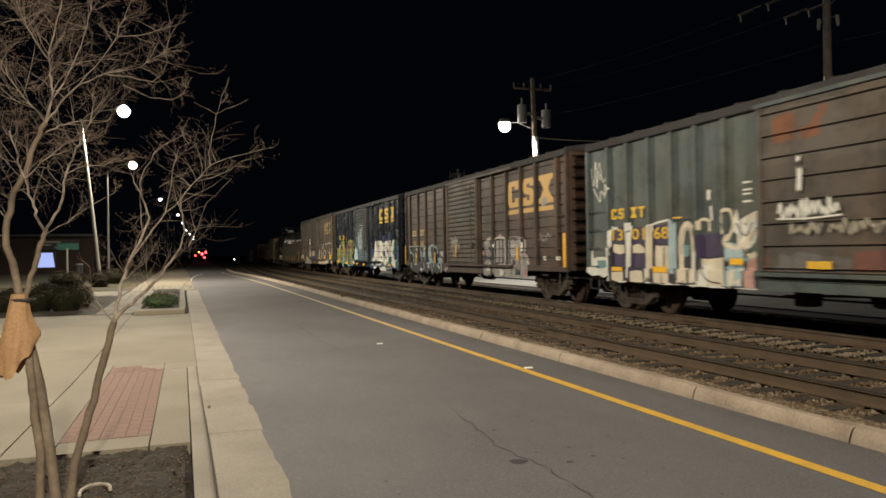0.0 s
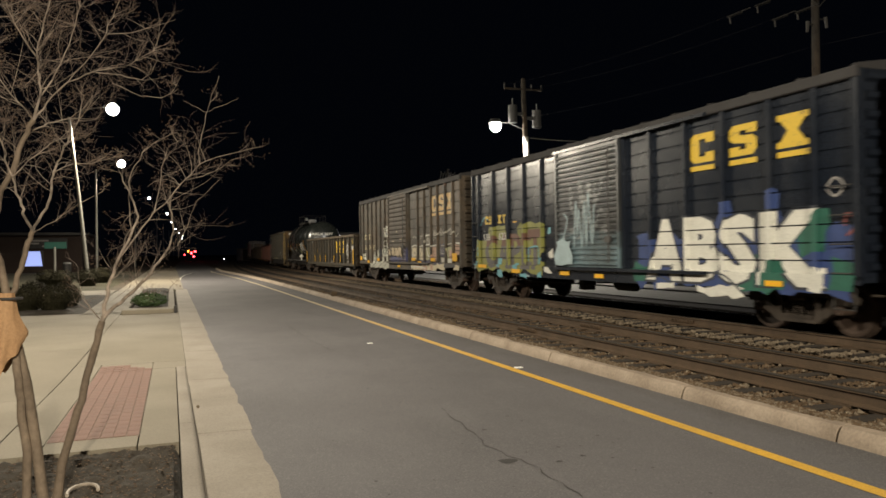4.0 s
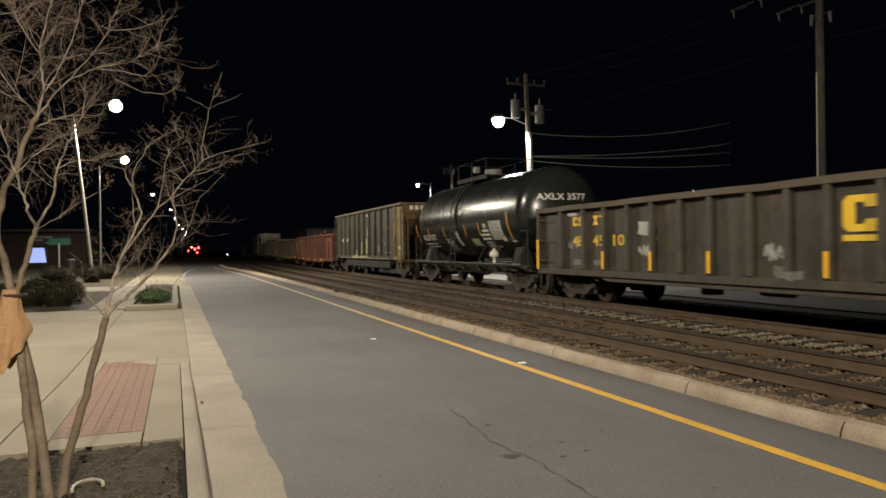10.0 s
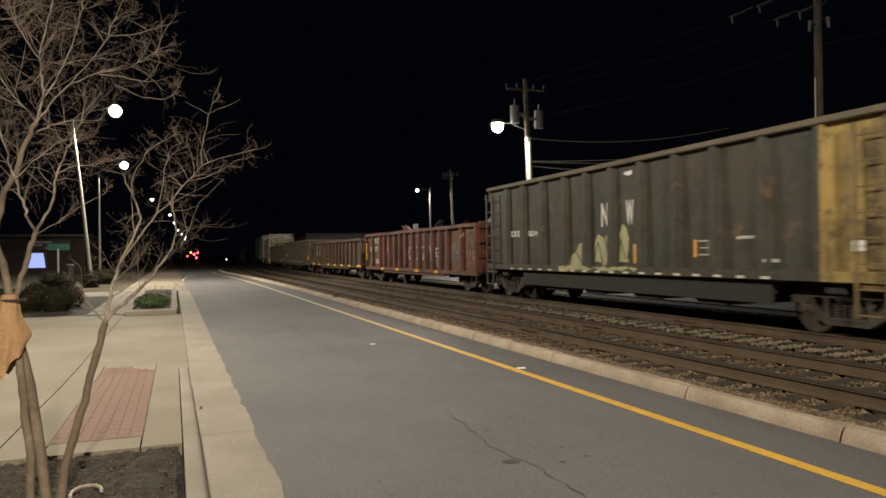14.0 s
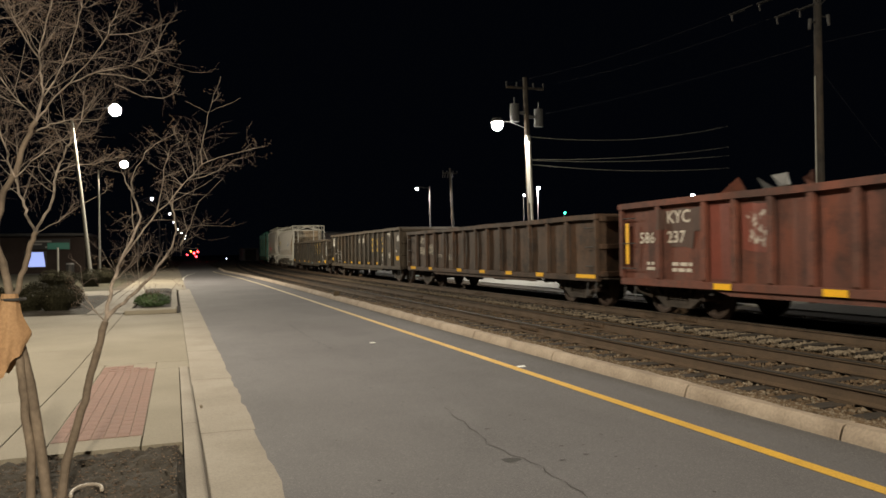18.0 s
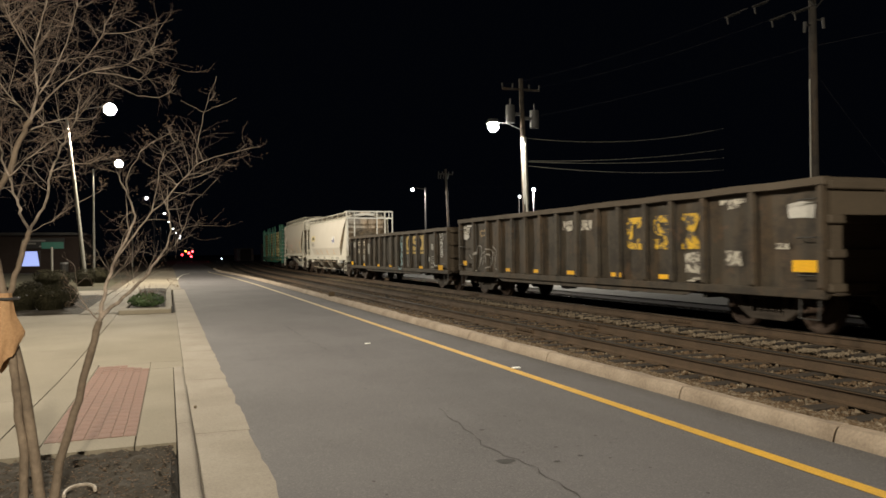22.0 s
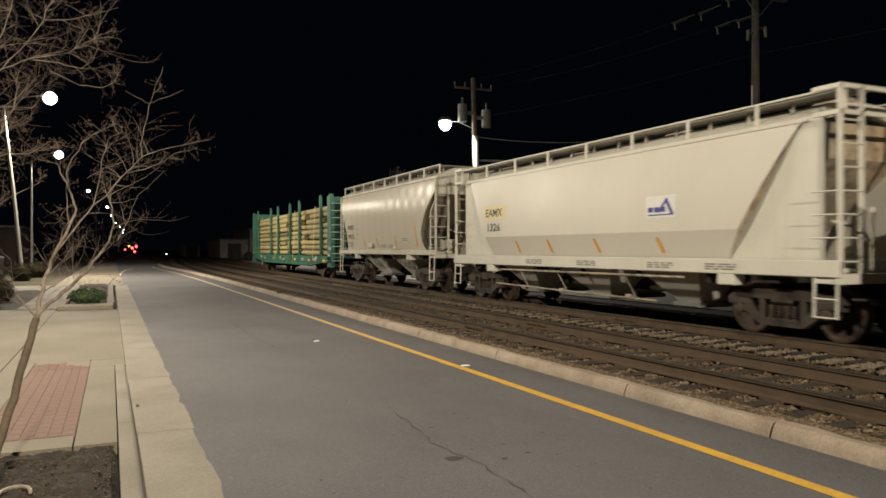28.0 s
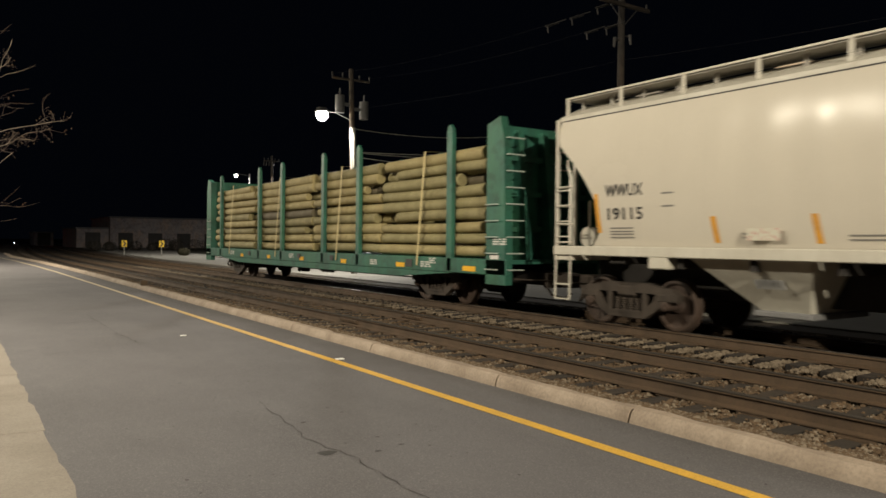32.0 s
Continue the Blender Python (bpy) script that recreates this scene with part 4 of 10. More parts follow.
def rungs(parent, material, x, y0, y1, z0, z1, count, name="grab_iron", r=0.014, stand=0.05):
    for k in range(count):
        z = z0 + (z1 - z0) * k / max(1, count - 1)
        part(name, Geo().tube([(x, y0, z), (x - stand, y0 + 0.01, z), (x - stand, y1 - 0.01, z), (x, y1, z)], r, 5), material, parent)


def strips(parent, spots, x=-1.520, material=None, thick=0.004):
    """Reflective strips: (y, width, z, height)."""
    for y, w, z, t in spots:
        part("reflector", Geo().box(x - thick, x, y - w / 2, y + w / 2, z, z + t), material or REFLECT, parent, "yellow reflective strip")


def block_mark(parent, material, shape, y0, y1, z0, z1, x):
    """A blocky painted emblem: y0 is its left edge as one reads it."""
    outlines = {
        "hook": [(0.15, 0), (1, 0), (1, 0.34), (0.68, 0.34), (0.62, 0.2), (0.38, 0.2), (0.38, 0.8), (0.62, 0.8), (0.68, 0.66), (1, 0.66), (1, 1), (0.15, 1), (0, 0.85), (0, 0.15)],
        "snake": [(0, 0), (0.85, 0), (1, 0.14), (1, 0.5), (0.85, 0.62), (0.38, 0.66), (0.38, 0.8), (0.64, 0.8), (0.64, 0.7), (1, 0.7), (1, 1), (0.15, 1), (0, 0.86), (0, 0.55), (0.15, 0.44), (0.62, 0.38), (0.62, 0.2), (0.38, 0.2), (0.38, 0.3), (0, 0.3)],
        "glass": [(0, 0), (1, 0), (1, 0.17), (0.88, 0.2), (0.66, 0.5), (0.88, 0.8), (1, 0.83), (1, 1), (0, 1), (0, 0.83), (0.12, 0.8), (0.34, 0.5), (0.12, 0.2), (0, 0.17)],
        "stem": [(0.33, 0), (0.67, 0), (0.67, 0.78), (1, 0.78), (1, 1), (0, 1), (0, 0.78), (0.33, 0.78)],
        "bar": [(0, 0), (1, 0), (1, 1), (0, 1)],
    }[shape]
    return part("painted_mark", Geo().plate([(y0 + (y1 - y0) * a, z0 + (z1 - z0) * b) for a, b in outlines], x), material, parent)


def emblem(parent, material, cols, z0, z1, x, line=0.12, gap=0.1):
    for shape, (a, b) in zip(("hook", "snake", "glass"), cols):
        block_mark(parent, material, shape, a, b, z0, z1, x)
        if line:
            block_mark(parent, material, "bar", a, b, z0 - gap - line, z0 - gap, x)


def small_marks(parent, material, cols, z0, z1, x):
    """Owner's marks, as plain shapes."""
    for a, b in cols:
        m = (a + b) / 2
        first = (a, b) == cols[0]
        block_mark(parent, material, "hook" if first else "glass", a, m + 0.03, z0, z1, x)
        block_mark(parent, material, "snake" if first else "stem", m - 0.03, b, z0, z1, x)


def data_lines(parent, material, y0, y1, z0, z1, rows, x, seed=1):
    """Small print that cannot be read, as bars."""
    rnd = random.Random(seed)
    g = Geo()
    pitch = (z1 - z0) / rows
    for k in range(rows):
        y = y0
        while y > y1 + 0.05:
            w = min(rnd.uniform(0.1, 0.3), y - y1)
            g.plate([(y, z0 + k * pitch), (y - w, z0 + k * pitch), (y - w, z0 + (k + 0.6) * pitch), (y, z0 + (k + 0.6) * pitch)], x)
            y -= w + 0.05
    return part("small_print", g, material, parent)


def worn(name, paint, under, keep=0.5, rough=0.6, scale=4.0):
    """Painted letters with flaked patches."""
    m, tree, bsdf = nodes_of(name)
    n = Net(tree)
    vec = n.coords()
    flake = n.ramp(n.noise(vec, scale, 6, 0.75), keep, keep + 0.03)
    n.set(bsdf.inputs["Base Color"], n.mix(flake, n.mix(n.noise(vec, 20, 3), paint, tuple(c * 0.7 for c in paint)), under))
    bsdf.inputs["Roughness"].default_value = rough
    return m


YEL = (0.80, 0.50, 0.03)
WHITE_MARK = worn("white_marks", (0.75, 0.73, 0.68), (0.35, 0.34, 0.32), 0.68)
BLACK_MARK = worn("black_marks", (0.03, 0.03, 0.03), (0.15, 0.14, 0.13), 0.72)
GREY_MARK = worn("grey_small_print", (0.22, 0.21, 0.19), (0.4, 0.38, 0.33), 0.6)
PALE_PANEL = worn("pale_panel", (0.72, 0.69, 0.60), (0.5, 0.47, 0.4), 0.7)


def boxcar(label, u0, u1, top, posts, door, body, post, doormat, roofmat, seams, slats, skirt=0.84):
    """An outside-post boxcar: u runs back along the train from its front."""
    ob = car("boxcar", label, u0, u1, "boxcar")
    h, uc = (u1 - u0) / 2, (u0 + u1) / 2
    d0, d1 = door[0] - uc, door[1] - uc
    low = 1.10
    for s in (-1, 1):
        prof = [(s * 1.42, low)]
        if seams:
            z = low + 0.30
            while z < top - 0.3:
                prof += [(s * 1.42, z - 0.022), (s * 1.395, z - 0.008), (s * 1.395, z + 0.008), (s * 1.42, z + 0.022)]
                z += seams
        prof += [(s * 1.42, top - 0.05)]
        v = [(x, y, z) for x, z in prof for y in (-h, h)]
        part("side_wall", Geo().add(v, [(2 * i, 2 * i + 1, 2 * i + 3, 2 * i + 2) for i in range(len(prof) - 1)]), body, ob)
        xa, xb = sorted((s * 1.40, s * 1.50))
        part("top_chord", Geo().box(xa, xb, -h, h, top - 0.19, top, 0.02), roofmat, ob)
        g = Geo().box(xa, xb, -h, h, low - 0.09, low + 0.07, 0.015)
        g.prism([(-h + 3.1, low - 0.09), (h - 3.1, low - 0.09), (h - 3.6, skirt), (-h + 3.6, skirt)], xa, xb)
        part("side_sill", g, body, ob)
        spots = [-h + 0.055, h - 0.055, d0 - 0.07, d1 + 0.07] + [u - uc for u in posts]
        for y in spots:
            part("post", Geo().box(xa, xb, y - 0.055, y + 0.055, low - 0.02, top - 0.18, 0.018), post, ob)
        g = Geo()
        xa, xb = sorted((s * 1.45, s * 1.525))
        g.box(xa, xb, d0, d1, low + 0.08, top - 0.20, 0.01)
        zs = [low + 0.16 + (top - 0.5 - low) * k / slats for k in range(slats + 1)]
        dr = part("door", g, doormat, ob)
        for y in (d0, d1 - 0.08):
            part("door_edge", Geo().box(*sorted((s * 1.5, s * 1.57)), y, y + 0.08, low + 0.08, top - 0.2, 0.01), doormat, dr)
        for z in zs:
            t = 0.05 if slats > 10 else 0.03
            part("slat", Geo().prism([(s * 1.52, z - t), (s * 1.575, z - 0.006), (s * 1.575, z + 0.006), (s * 1.52, z + t)], d0 + 0.09, d1 - 0.09, "y"), doormat, dr)
        part("door_track", Geo().box(*sorted((s * 1.50, s * 1.60)), d0 - 3.0, d1 + 0.1, low + 0.0, low + 0.07), post, ob)
        part("door_track", Geo().box(*sorted((s * 1.50, s * 1.57)), d0 - 3.0, d1 + 0.1, top - 0.2, top - 0.13), post, ob)
        g = Geo().tube([(s * 1.62, d0 + 0.35, low + 0.2), (s * 1.62, d0 + 0.35, top - 0.4)], 0.02, 6)
        g.box(*sorted((s * 1.57, s * 1.64)), d0 + 0.28, d0 + 0.5, low + 0.7, low + 0.85)
        part("door_bar", g, DARKMETAL, dr)
    g = Geo().prism([(-1.46, top - 0.04), (-1.46, top), (0, top + 0.22), (1.46, top), (1.46, top - 0.04)], -h, h, "y")
    for k in range(15):
        y = -h + 0.05 + (2 * h - 0.1) * k / 14
        g.prism([(-1.47, top + 0.0), (0, top + 0.22), (1.47, top + 0.0), (1.47, top + 0.035), (0, top + 0.255), (-1.47, top + 0.035)], y - 0.03, y + 0.03, "y")
    part("roof", g, roofmat, ob)
    for s in (-1, 1):
        g = Geo().box(-1.42, 1.42, *sorted((s * (h - 0.06), s * (h - 0.02))), low - 0.05, top - 0.02)
        wall = part("end_wall", g, body, ob)
        z = low + 0.1
        while z < top - 0.25:
            part("end_rib", Geo().prism([(s * (h - 0.03), z), (s * (h + 0.05), z + 0.06), (s * (h + 0.05), z + 0.14), (s * (h - 0.03), z + 0.20)], -1.30, 1.30), body, wall)
            z += 0.30
    for y in (-h + 0.12, h - 0.52):
        rungs(ob, DARKMETAL, -1.42, y, y + 0.40, low + 0.1, low + 1.5, 4, "grab_iron", stand=0.09)
        part("step", Geo().tube([(-1.42, y, low - 0.05), (-1.45, y, 0.62), (-1.45, y + 0.4, 0.62), (-1.42, y + 0.4, low - 0.05)], 0.016, 5), DARKMETAL, ob)
    underframe(ob, h, h - 1.6)
    return ob, uc


DULL_CHORD = surface("dull_chord", (0.036, 0.034, 0.035), (0.020, 0.018, 0.017), 0.85, 0.6, 40, 1, 0.1)
# 1: grey-blue boxcar with a rusty door
u0, u1 = 1.4, 16.9
body = surface("greyblue_paint", (0.070, 0.094, 0.096), (0.050, 0.058, 0.054), 0.62, 0.6, 40, 0.9, 0.05, streaks=0.4)
rustdoor = surface("rusty_door_paint", (0.088, 0.073, 0.060), (0.058, 0.047, 0.040), 0.75, 0.7, 40, 0.8, 0.1, streaks=0.4, rust=(0.13, 0.06, 0.035), spray=(
    spray_patch(-1.6, 1.6, 3.05, 4.1, (0.125, 0.108, 0.092), 0.2, 0.6),
    spray_fill(0.1, 1.25, 3.45, 3.95, [(0.17, 0.055, 0.018), (0.21, 0.075, 0.03)], (0.15, 0.08, 0.05), 2.0, 0.5, 1.0, 0.02, 0.8),
    spray_patch(-1.2, -0.4, 1.22, 1.55, (0.2, 0.05, 0.045), 0.2), spray_patch(-0.4, 1.2, 1.2, 1.5, (0.15, 0.15, 0.145), 0.4, 0.7)))
POSTS_A = [15.9, 15.07, 14.22, 13.38, 12.58, 11.72]
POSTS_A += [18.32 - u for u in POSTS_A]
ob, uc = boxcar("grey-blue boxcar with rusty brown door and cream graffiti", u0, u1, 4.36, POSTS_A, (7.6, 10.72), body, body, rustdoor,
                DULL_CHORD, 0, 7)


def tag_a(colour, layer, *items):
    painted(ob, uc, POSTS_A, colour, layer, items)


tag_a(CHALK, 0, blob(16.85, 15.86, 0.98, 1.62, 1, 0.04), blob(15.86, 15.1, 0.86, 2.16, 2), blob(14.36, 10.85, 0.84, 1.5, 4, 0.01))
tag_a((0.10, 0.105, 0.10), 1, blob(16.72, 15.95, 1.45, 2.0, 5, 0.03, 0.15))
tag_a(INK, 1, blob(15.84, 13.22, 0.86, 2.1, 6, 0.02), blob(13.25, 10.8, 0.86, 1.5, 7, 0.02))
tag_a(VIOLET, 2, blob(15.8, 15.14, 1.76, 2.17, 8, 0.01), blob(14.97, 14.34, 1.74, 2.15, 9, 0.01), blob(14.11, 13.42, 1.74, 2.16, 10, 0.01), blob(15.72, 15.2, 1.22, 1.5, 11, 0.02), blob(14.92, 14.36, 1.18, 1.52, 12, 0.02))
tag_a(CREAM, 2, blob(15.74, 15.2, 1.53, 1.74, 13, 0.02), blob(15.7, 15.22, 0.87, 1.06, 14, 0.02), blob(14.9, 14.4, 1.54, 1.73, 15, 0.02), blob(14.92, 14.42, 0.84, 1.12, 16, 0.02), stroke([(14.24, 0.9), (14.22, 1.5), (14.2, 2.02), (14.1, 2.12)], 0.16), blob(14.02, 13.74, 0.86, 1.7, 17, 0.01), blob(13.7, 13.48, 0.86, 1.7, 18, 0.01))
tag_a(CHALK, 3, stroke([(15.85, 1.7), (15.8, 2.1), (15.5, 2.14)], 0.07), blob(15.16, 14.96, 2.06, 2.24, 19, 0.02), stroke([(15.02, 1.7), (15.06, 2.05)], 0.1), stroke([(14.35, 2.1), (14.0, 2.2), (13.5, 2.26)], 0.05), blob(16.54, 15.96, 1.08, 1.42, 20, 0.015))
tag_a(TEAL, 4, blob(16.48, 16.02, 1.15, 1.35, 21, 0.01))
tag_a(ICE, 3, stroke([(13.35, 1.08), (13.36, 1.7), (13.35, 2.24)], 0.17), blob(11.66, 11.24, 0.87, 1.75, 22, 0.03))
tag_a(CREAM, 3, stroke([(13.1, 0.9), (13.12, 1.5), (13.08, 1.95), (12.9, 2.13), (12.72, 1.95), (12.68, 1.5), (12.7, 0.9)], 0.2), blob(12.52, 11.72, 0.88, 1.42, 23, 0.02), blob(11.6, 11.26, 0.87, 1.2, 24, 0.02), blob(13.0, 12.84, 0.9, 1.2, 25, 0.01))
tag_a(INK, 4, stroke([(13.18, 0.92), (13.2, 1.9), (12.9, 2.22), (12.6, 1.9), (12.6, 0.92)], 0.028), stroke([(13.0, 1.2), (13.0, 1.75), (12.9, 1.95), (12.8, 1.75), (12.8, 0.95)], 0.03), stroke([(13.1, 1.5), (13.1, 1.85), (12.9, 2.06), (12.72, 1.85)], 0.02), blob(13.02, 12.82, 1.22, 1.38, 26, 0.01), stroke([(12.5, 1.3), (12.2, 0.98), (11.8, 0.92)], 0.03), stroke([(12.5, 0.95), (12.45, 1.44)], 0.03))
tag_a(TEAL, 5, blob(13.03, 12.84, 1.45, 1.7, 27, 0.01), blob(11.6, 11.15, 1.3, 1.42, 28, 0.02))
tag_a(VIOLET, 5, blob(12.54, 11.85, 1.45, 1.92, 29, 0.02))
tag_a(CREAM, 4, stroke([(12.5, 2.0), (12.48, 2.2), (12.22, 2.18), (12.2, 1.96)], 0.06), stroke([(11.74, 1.9), (11.85, 2.25), (11.62, 2.36), (11.52, 2.05), (11.7, 1.72), (11.4, 1.62), (11.3, 1.9)], 0.075), stroke([(11.2, 2.05), (11.05, 2.22), (10.82, 2.2)], 0.09), stroke([(11.25, 1.55), (11.0, 1.9), (10.82, 1.75), (10.95, 1.5), (11.2, 1.45)], 0.1), stroke([(11.44, 1.6), (11.2, 1.72), (11.1, 1.95)], 0.06))
tag_a(CHALK, 5, stroke([(12.21, 2.56), (12.2, 2.85)], 0.1), stroke([(12.12, 2.15), (12.16, 2.5)], 0.07), blob(11.24, 11.02, 2.84, 2.88, 30, 0.003), blob(11.24, 11.0, 2.70, 2.74, 31, 0.003), blob(11.24, 11.02, 2.62, 2.66, 32, 0.003), blob(11.24, 11.0, 2.48, 2.52, 33, 0.003), scrawl(16.68, 16.2, 3.75, 3.3, 5, 0.03, 3), scrawl(16.45, 16.05, 3.3, 3.55, 5, 0.03, 5), stroke([(16.6, 3.2), (16.3, 2.85), (16.25, 3.1), (16.0, 2.95), (15.85, 3.15), (16.05, 3.25), (16.1, 2.9)], 0.04))
tag_a(CHALK, 4, blob(11.5, 10.86, 1.72, 2.3, 36, 0.06), stroke([(15.05, 0.95), (15.0, 1.9), (14.9, 2.2)], 0.07), stroke([(12.62, 0.9), (12.6, 1.6)], 0.08), blob(12.5, 12.2, 0.86, 1.3, 37, 0.02), stroke([(14.3, 0.9), (14.32, 1.75)], 0.06))
tag_a(INK, 5, stroke([(11.45, 2.1), (11.2, 1.85), (11.0, 2.1)], 0.03), stroke([(11.3, 2.25), (11.35, 1.8)], 0.025), stroke([(11.05, 1.75), (10.92, 2.0)], 0.025))
tag_a(PINKISH, 4, blob(11.2, 10.88, 0.88, 1.45, 34, 0.02, 0.15))
tag_a((0.05, 0.2, 0.08), 5, blob(10.95, 10.8, 1.5, 1.65, 35, 0.02))
painted(ob, uc, [], CHALK, 0, [scrawl(10.2, 8.95, 2.14, 2.36, 22, 0.05, 8), stroke([(10.25, 2.12), (9.6, 2.10), (8.9, 2.13)], 0.03), stroke([(9.75, 2.55), (9.72, 3.0)], 0.1), stroke([(9.76, 3.06), (9.74, 3.2)], 0.08)], back=-1.588, front=-1.588)
painted(ob, uc, [], (0.42, 0.38, 0.3), 0, [scrawl(9.95, 9.3, 1.86, 2.0, 13, 0.035, 9), scrawl(9.15, 8.1, 1.86, 2.02, 16, 0.035, 10)], back=-1.588, front=-1.588)
painted(ob, uc, [], (0.8, 0.46, 0.03), 0, [blob(9.6, 9.1, 1.25, 1.38, 1, 0.004)], back=-1.588, front=-1.588)
m = worn("car_a_yellow", YEL, (0.115, 0.14, 0.14), 0.68)
small_marks(ob, m, [(15.78 - uc, 15.22 - uc), (14.95 - uc, 14.38 - uc)], 2.36, 2.62, -1.44)
for txt, a, b in (("13", 15.75, 15.27), ("01", 14.92, 14.40), ("68", 14.05, 13.52)):
    lettering(txt, ob, m, a - uc, 1.84, 0.28, a - b, -1.44)
strips(ob, [(15.45 - uc, 0.45, 1.10, 0.10), (13.75 - uc, 0.5, 1.10, 0.13), (13.1 - uc, 0.3, 2.27, 0.03), (11.35 - uc, 0.35, 1.30, 0.12)])

# 2: brown boxcar
body = surface("brown_paint", (0.072, 0.044, 0.032), (0.034, 0.026, 0.022), 0.66, 0.9, 40, 0.8, 0.06, streaks=0.5, rust=(0.12, 0.055, 0.03))
doormat = surface("weathered_door", (0.125, 0.115, 0.098), (0.08, 0.064, 0.051), 0.7, 0.8, 40, 1.1, 0.1, streaks=0.4, spray=(
    spray_patch(-1.4, 1.4, 2.9, 3.7, (0.085, 0.10, 0.12), 0.6, 0.6),))
POSTS_B = [32.72, 31.54, 30.42, 29.25, 28.08, 23.17, 22.02, 20.92, 19.88, 18.55]
ob, uc = boxcar("brown boxcar with louvred side door and yellow emblem", 17.95, 33.42, 4.45, POSTS_B, (24.40, 27.45), body, body, doormat, DULL_CHORD, 0.30, 17)


def tag_b(colour, layer, *items):
    painted(ob, uc, POSTS_B, colour, layer, items, seam=0.30)


# black piece with ice-blue strokes
tag_b((0.025, 0.024, 0.026), 0, blob(32.72, 28.5, 0.78, 1.84, 41, 0.05), blob(29.3, 28.3, 0.78, 1.4, 42, 0.05))
tag_b(ICE, 1, stroke([(32.95, 1.85), (32.72, 1.9), (32.66, 1.6), (32.4, 1.45), (32.5, 0.9)], 0.06), stroke([(32.7, 1.9), (31.5, 1.9), (30.9, 1.86)], 0.04), stroke([(31.4, 1.85), (31.32, 1.5), (31.2, 1.2), (31.25, 1.7)], 0.13), blob(31.0, 30.66, 1.4, 1.8, 43, 0.03, 0.2), stroke([(30.6, 1.86), (30.75, 1.4), (30.6, 1.0), (30.8, 0.85)], 0.06), blob(30.3, 29.78, 1.12, 1.86, 44, 0.03, 0.22), stroke([(30.2, 1.86), (29.8, 1.4), (29.55, 0.9), (29.6, 0.78)], 0.05), stroke([(29.95, 1.88), (29.5, 1.9), (29.35, 1.6), (29.3, 1.0)], 0.09), stroke([(29.2, 1.9), (29.05, 1.7), (29.1, 1.5)], 0.12), blob(29.0, 28.65, 1.02, 1.4, 45, 0.05), stroke([(28.9, 1.35), (28.5, 1.3), (28.36, 1.0), (28.38, 0.76)], 0.11))
tag_b(CHALK, 2, blob(30.85, 30.65, 1.75, 1.85, 46, 0.02), blob(32.0, 31.75, 1.66, 1.78, 47, 0.02), blob(32.1, 31.85, 1.38, 1.52, 48, 0.02), blob(31.98, 31.7, 1.05, 1.15, 49, 0.02), blob(30.05, 29.9, 0.95, 1.08, 50, 0.02), blob(28.75, 28.6, 1.15, 1.25, 51, 0.02), blob(28.7, 28.55, 0.95, 1.03, 52, 0.02), scrawl(28.7, 28.15, 1.45, 1.62, 7, 0.05, 53), scrawl(27.95, 27.6, 0.85, 1.0, 5, 0.03, 54), blob(31.15, 30.9, 0.8, 0.95, 55, 0.02))
tag_b(NAVY, 3, blob(30.25, 30.05, 1.2, 1.32, 56, 0.02), blob(28.9, 28.55, 1.38, 1.52, 57, 0.03), blob(29.0, 28.75, 1.1, 1.25, 58, 0.02), blob(27.7, 27.5, 1.75, 1.9, 59, 0.04))
# grey bubble piece with a pale outline
tag_b(INK, 0, blob(24.05, 20.6, 0.82, 1.98, 60, 0.05))
tag_b(DULL, 1, blob(23.9, 23.3, 0.8, 1.3, 61, 0.04), stroke([(23.35, 1.92), (23.75, 1.85), (23.7, 1.6), (23.35, 1.5), (23.4, 1.3)], 0.26), blob(22.96, 22.7, 1.25, 1.98, 62, 0.02), blob(22.62, 22.42, 1.25, 1.98, 63, 0.02), blob(22.34, 22.1, 1.2, 1.98, 64, 0.02), blob(22.98, 22.1, 0.78, 1.12, 65, 0.03), blob(21.8, 20.95, 1.05, 2.0, 66, 0.03), blob(21.9, 21.3, 0.78, 1.2, 67, 0.03), blob(20.9, 20.55, 0.85, 1.5, 68, 0.04))
tag_b((0.55, 0.43, 0.42), 2, stroke([(24.1, 1.4), (24.0, 1.85), (23.6, 2.08), (23.2, 2.08)], 0.05), stroke([(22.98, 2.06), (22.6, 2.1), (22.1, 2.06)], 0.06), stroke([(21.9, 2.05), (21.3, 2.06), (20.85, 2.02)], 0.06), stroke([(20.75, 2.05), (20.68, 1.75), (20.8, 1.55)], 0.13), stroke([(20.95, 1.52), (20.6, 1.48), (20.45, 1.2), (20.5, 0.8)], 0.07), stroke([(22.7, 1.18), (22.1, 1.18)], 0.06), stroke([(22.7, 2.14), (22.5, 2.17)], 0.06))
tag_b(CHALK, 2, stroke([(24.1, 1.35), (24.02, 1.8), (23.65, 2.02), (23.25, 2.02)], 0.045), stroke([(23.05, 0.85), (23.08, 1.6), (23.02, 2.03), (22.4, 2.06), (22.04, 2.0), (22.02, 1.2), (22.05, 0.8)], 0.045), stroke([(21.92, 0.8), (21.9, 1.6), (21.86, 2.0), (21.2, 2.03), (20.88, 1.9), (20.86, 1.4), (20.5, 1.25), (20.46, 0.8)], 0.045), blob(23.6, 23.35, 0.95, 1.25, 190, 0.03), blob(22.5, 22.2, 0.82, 1.0, 191, 0.02))
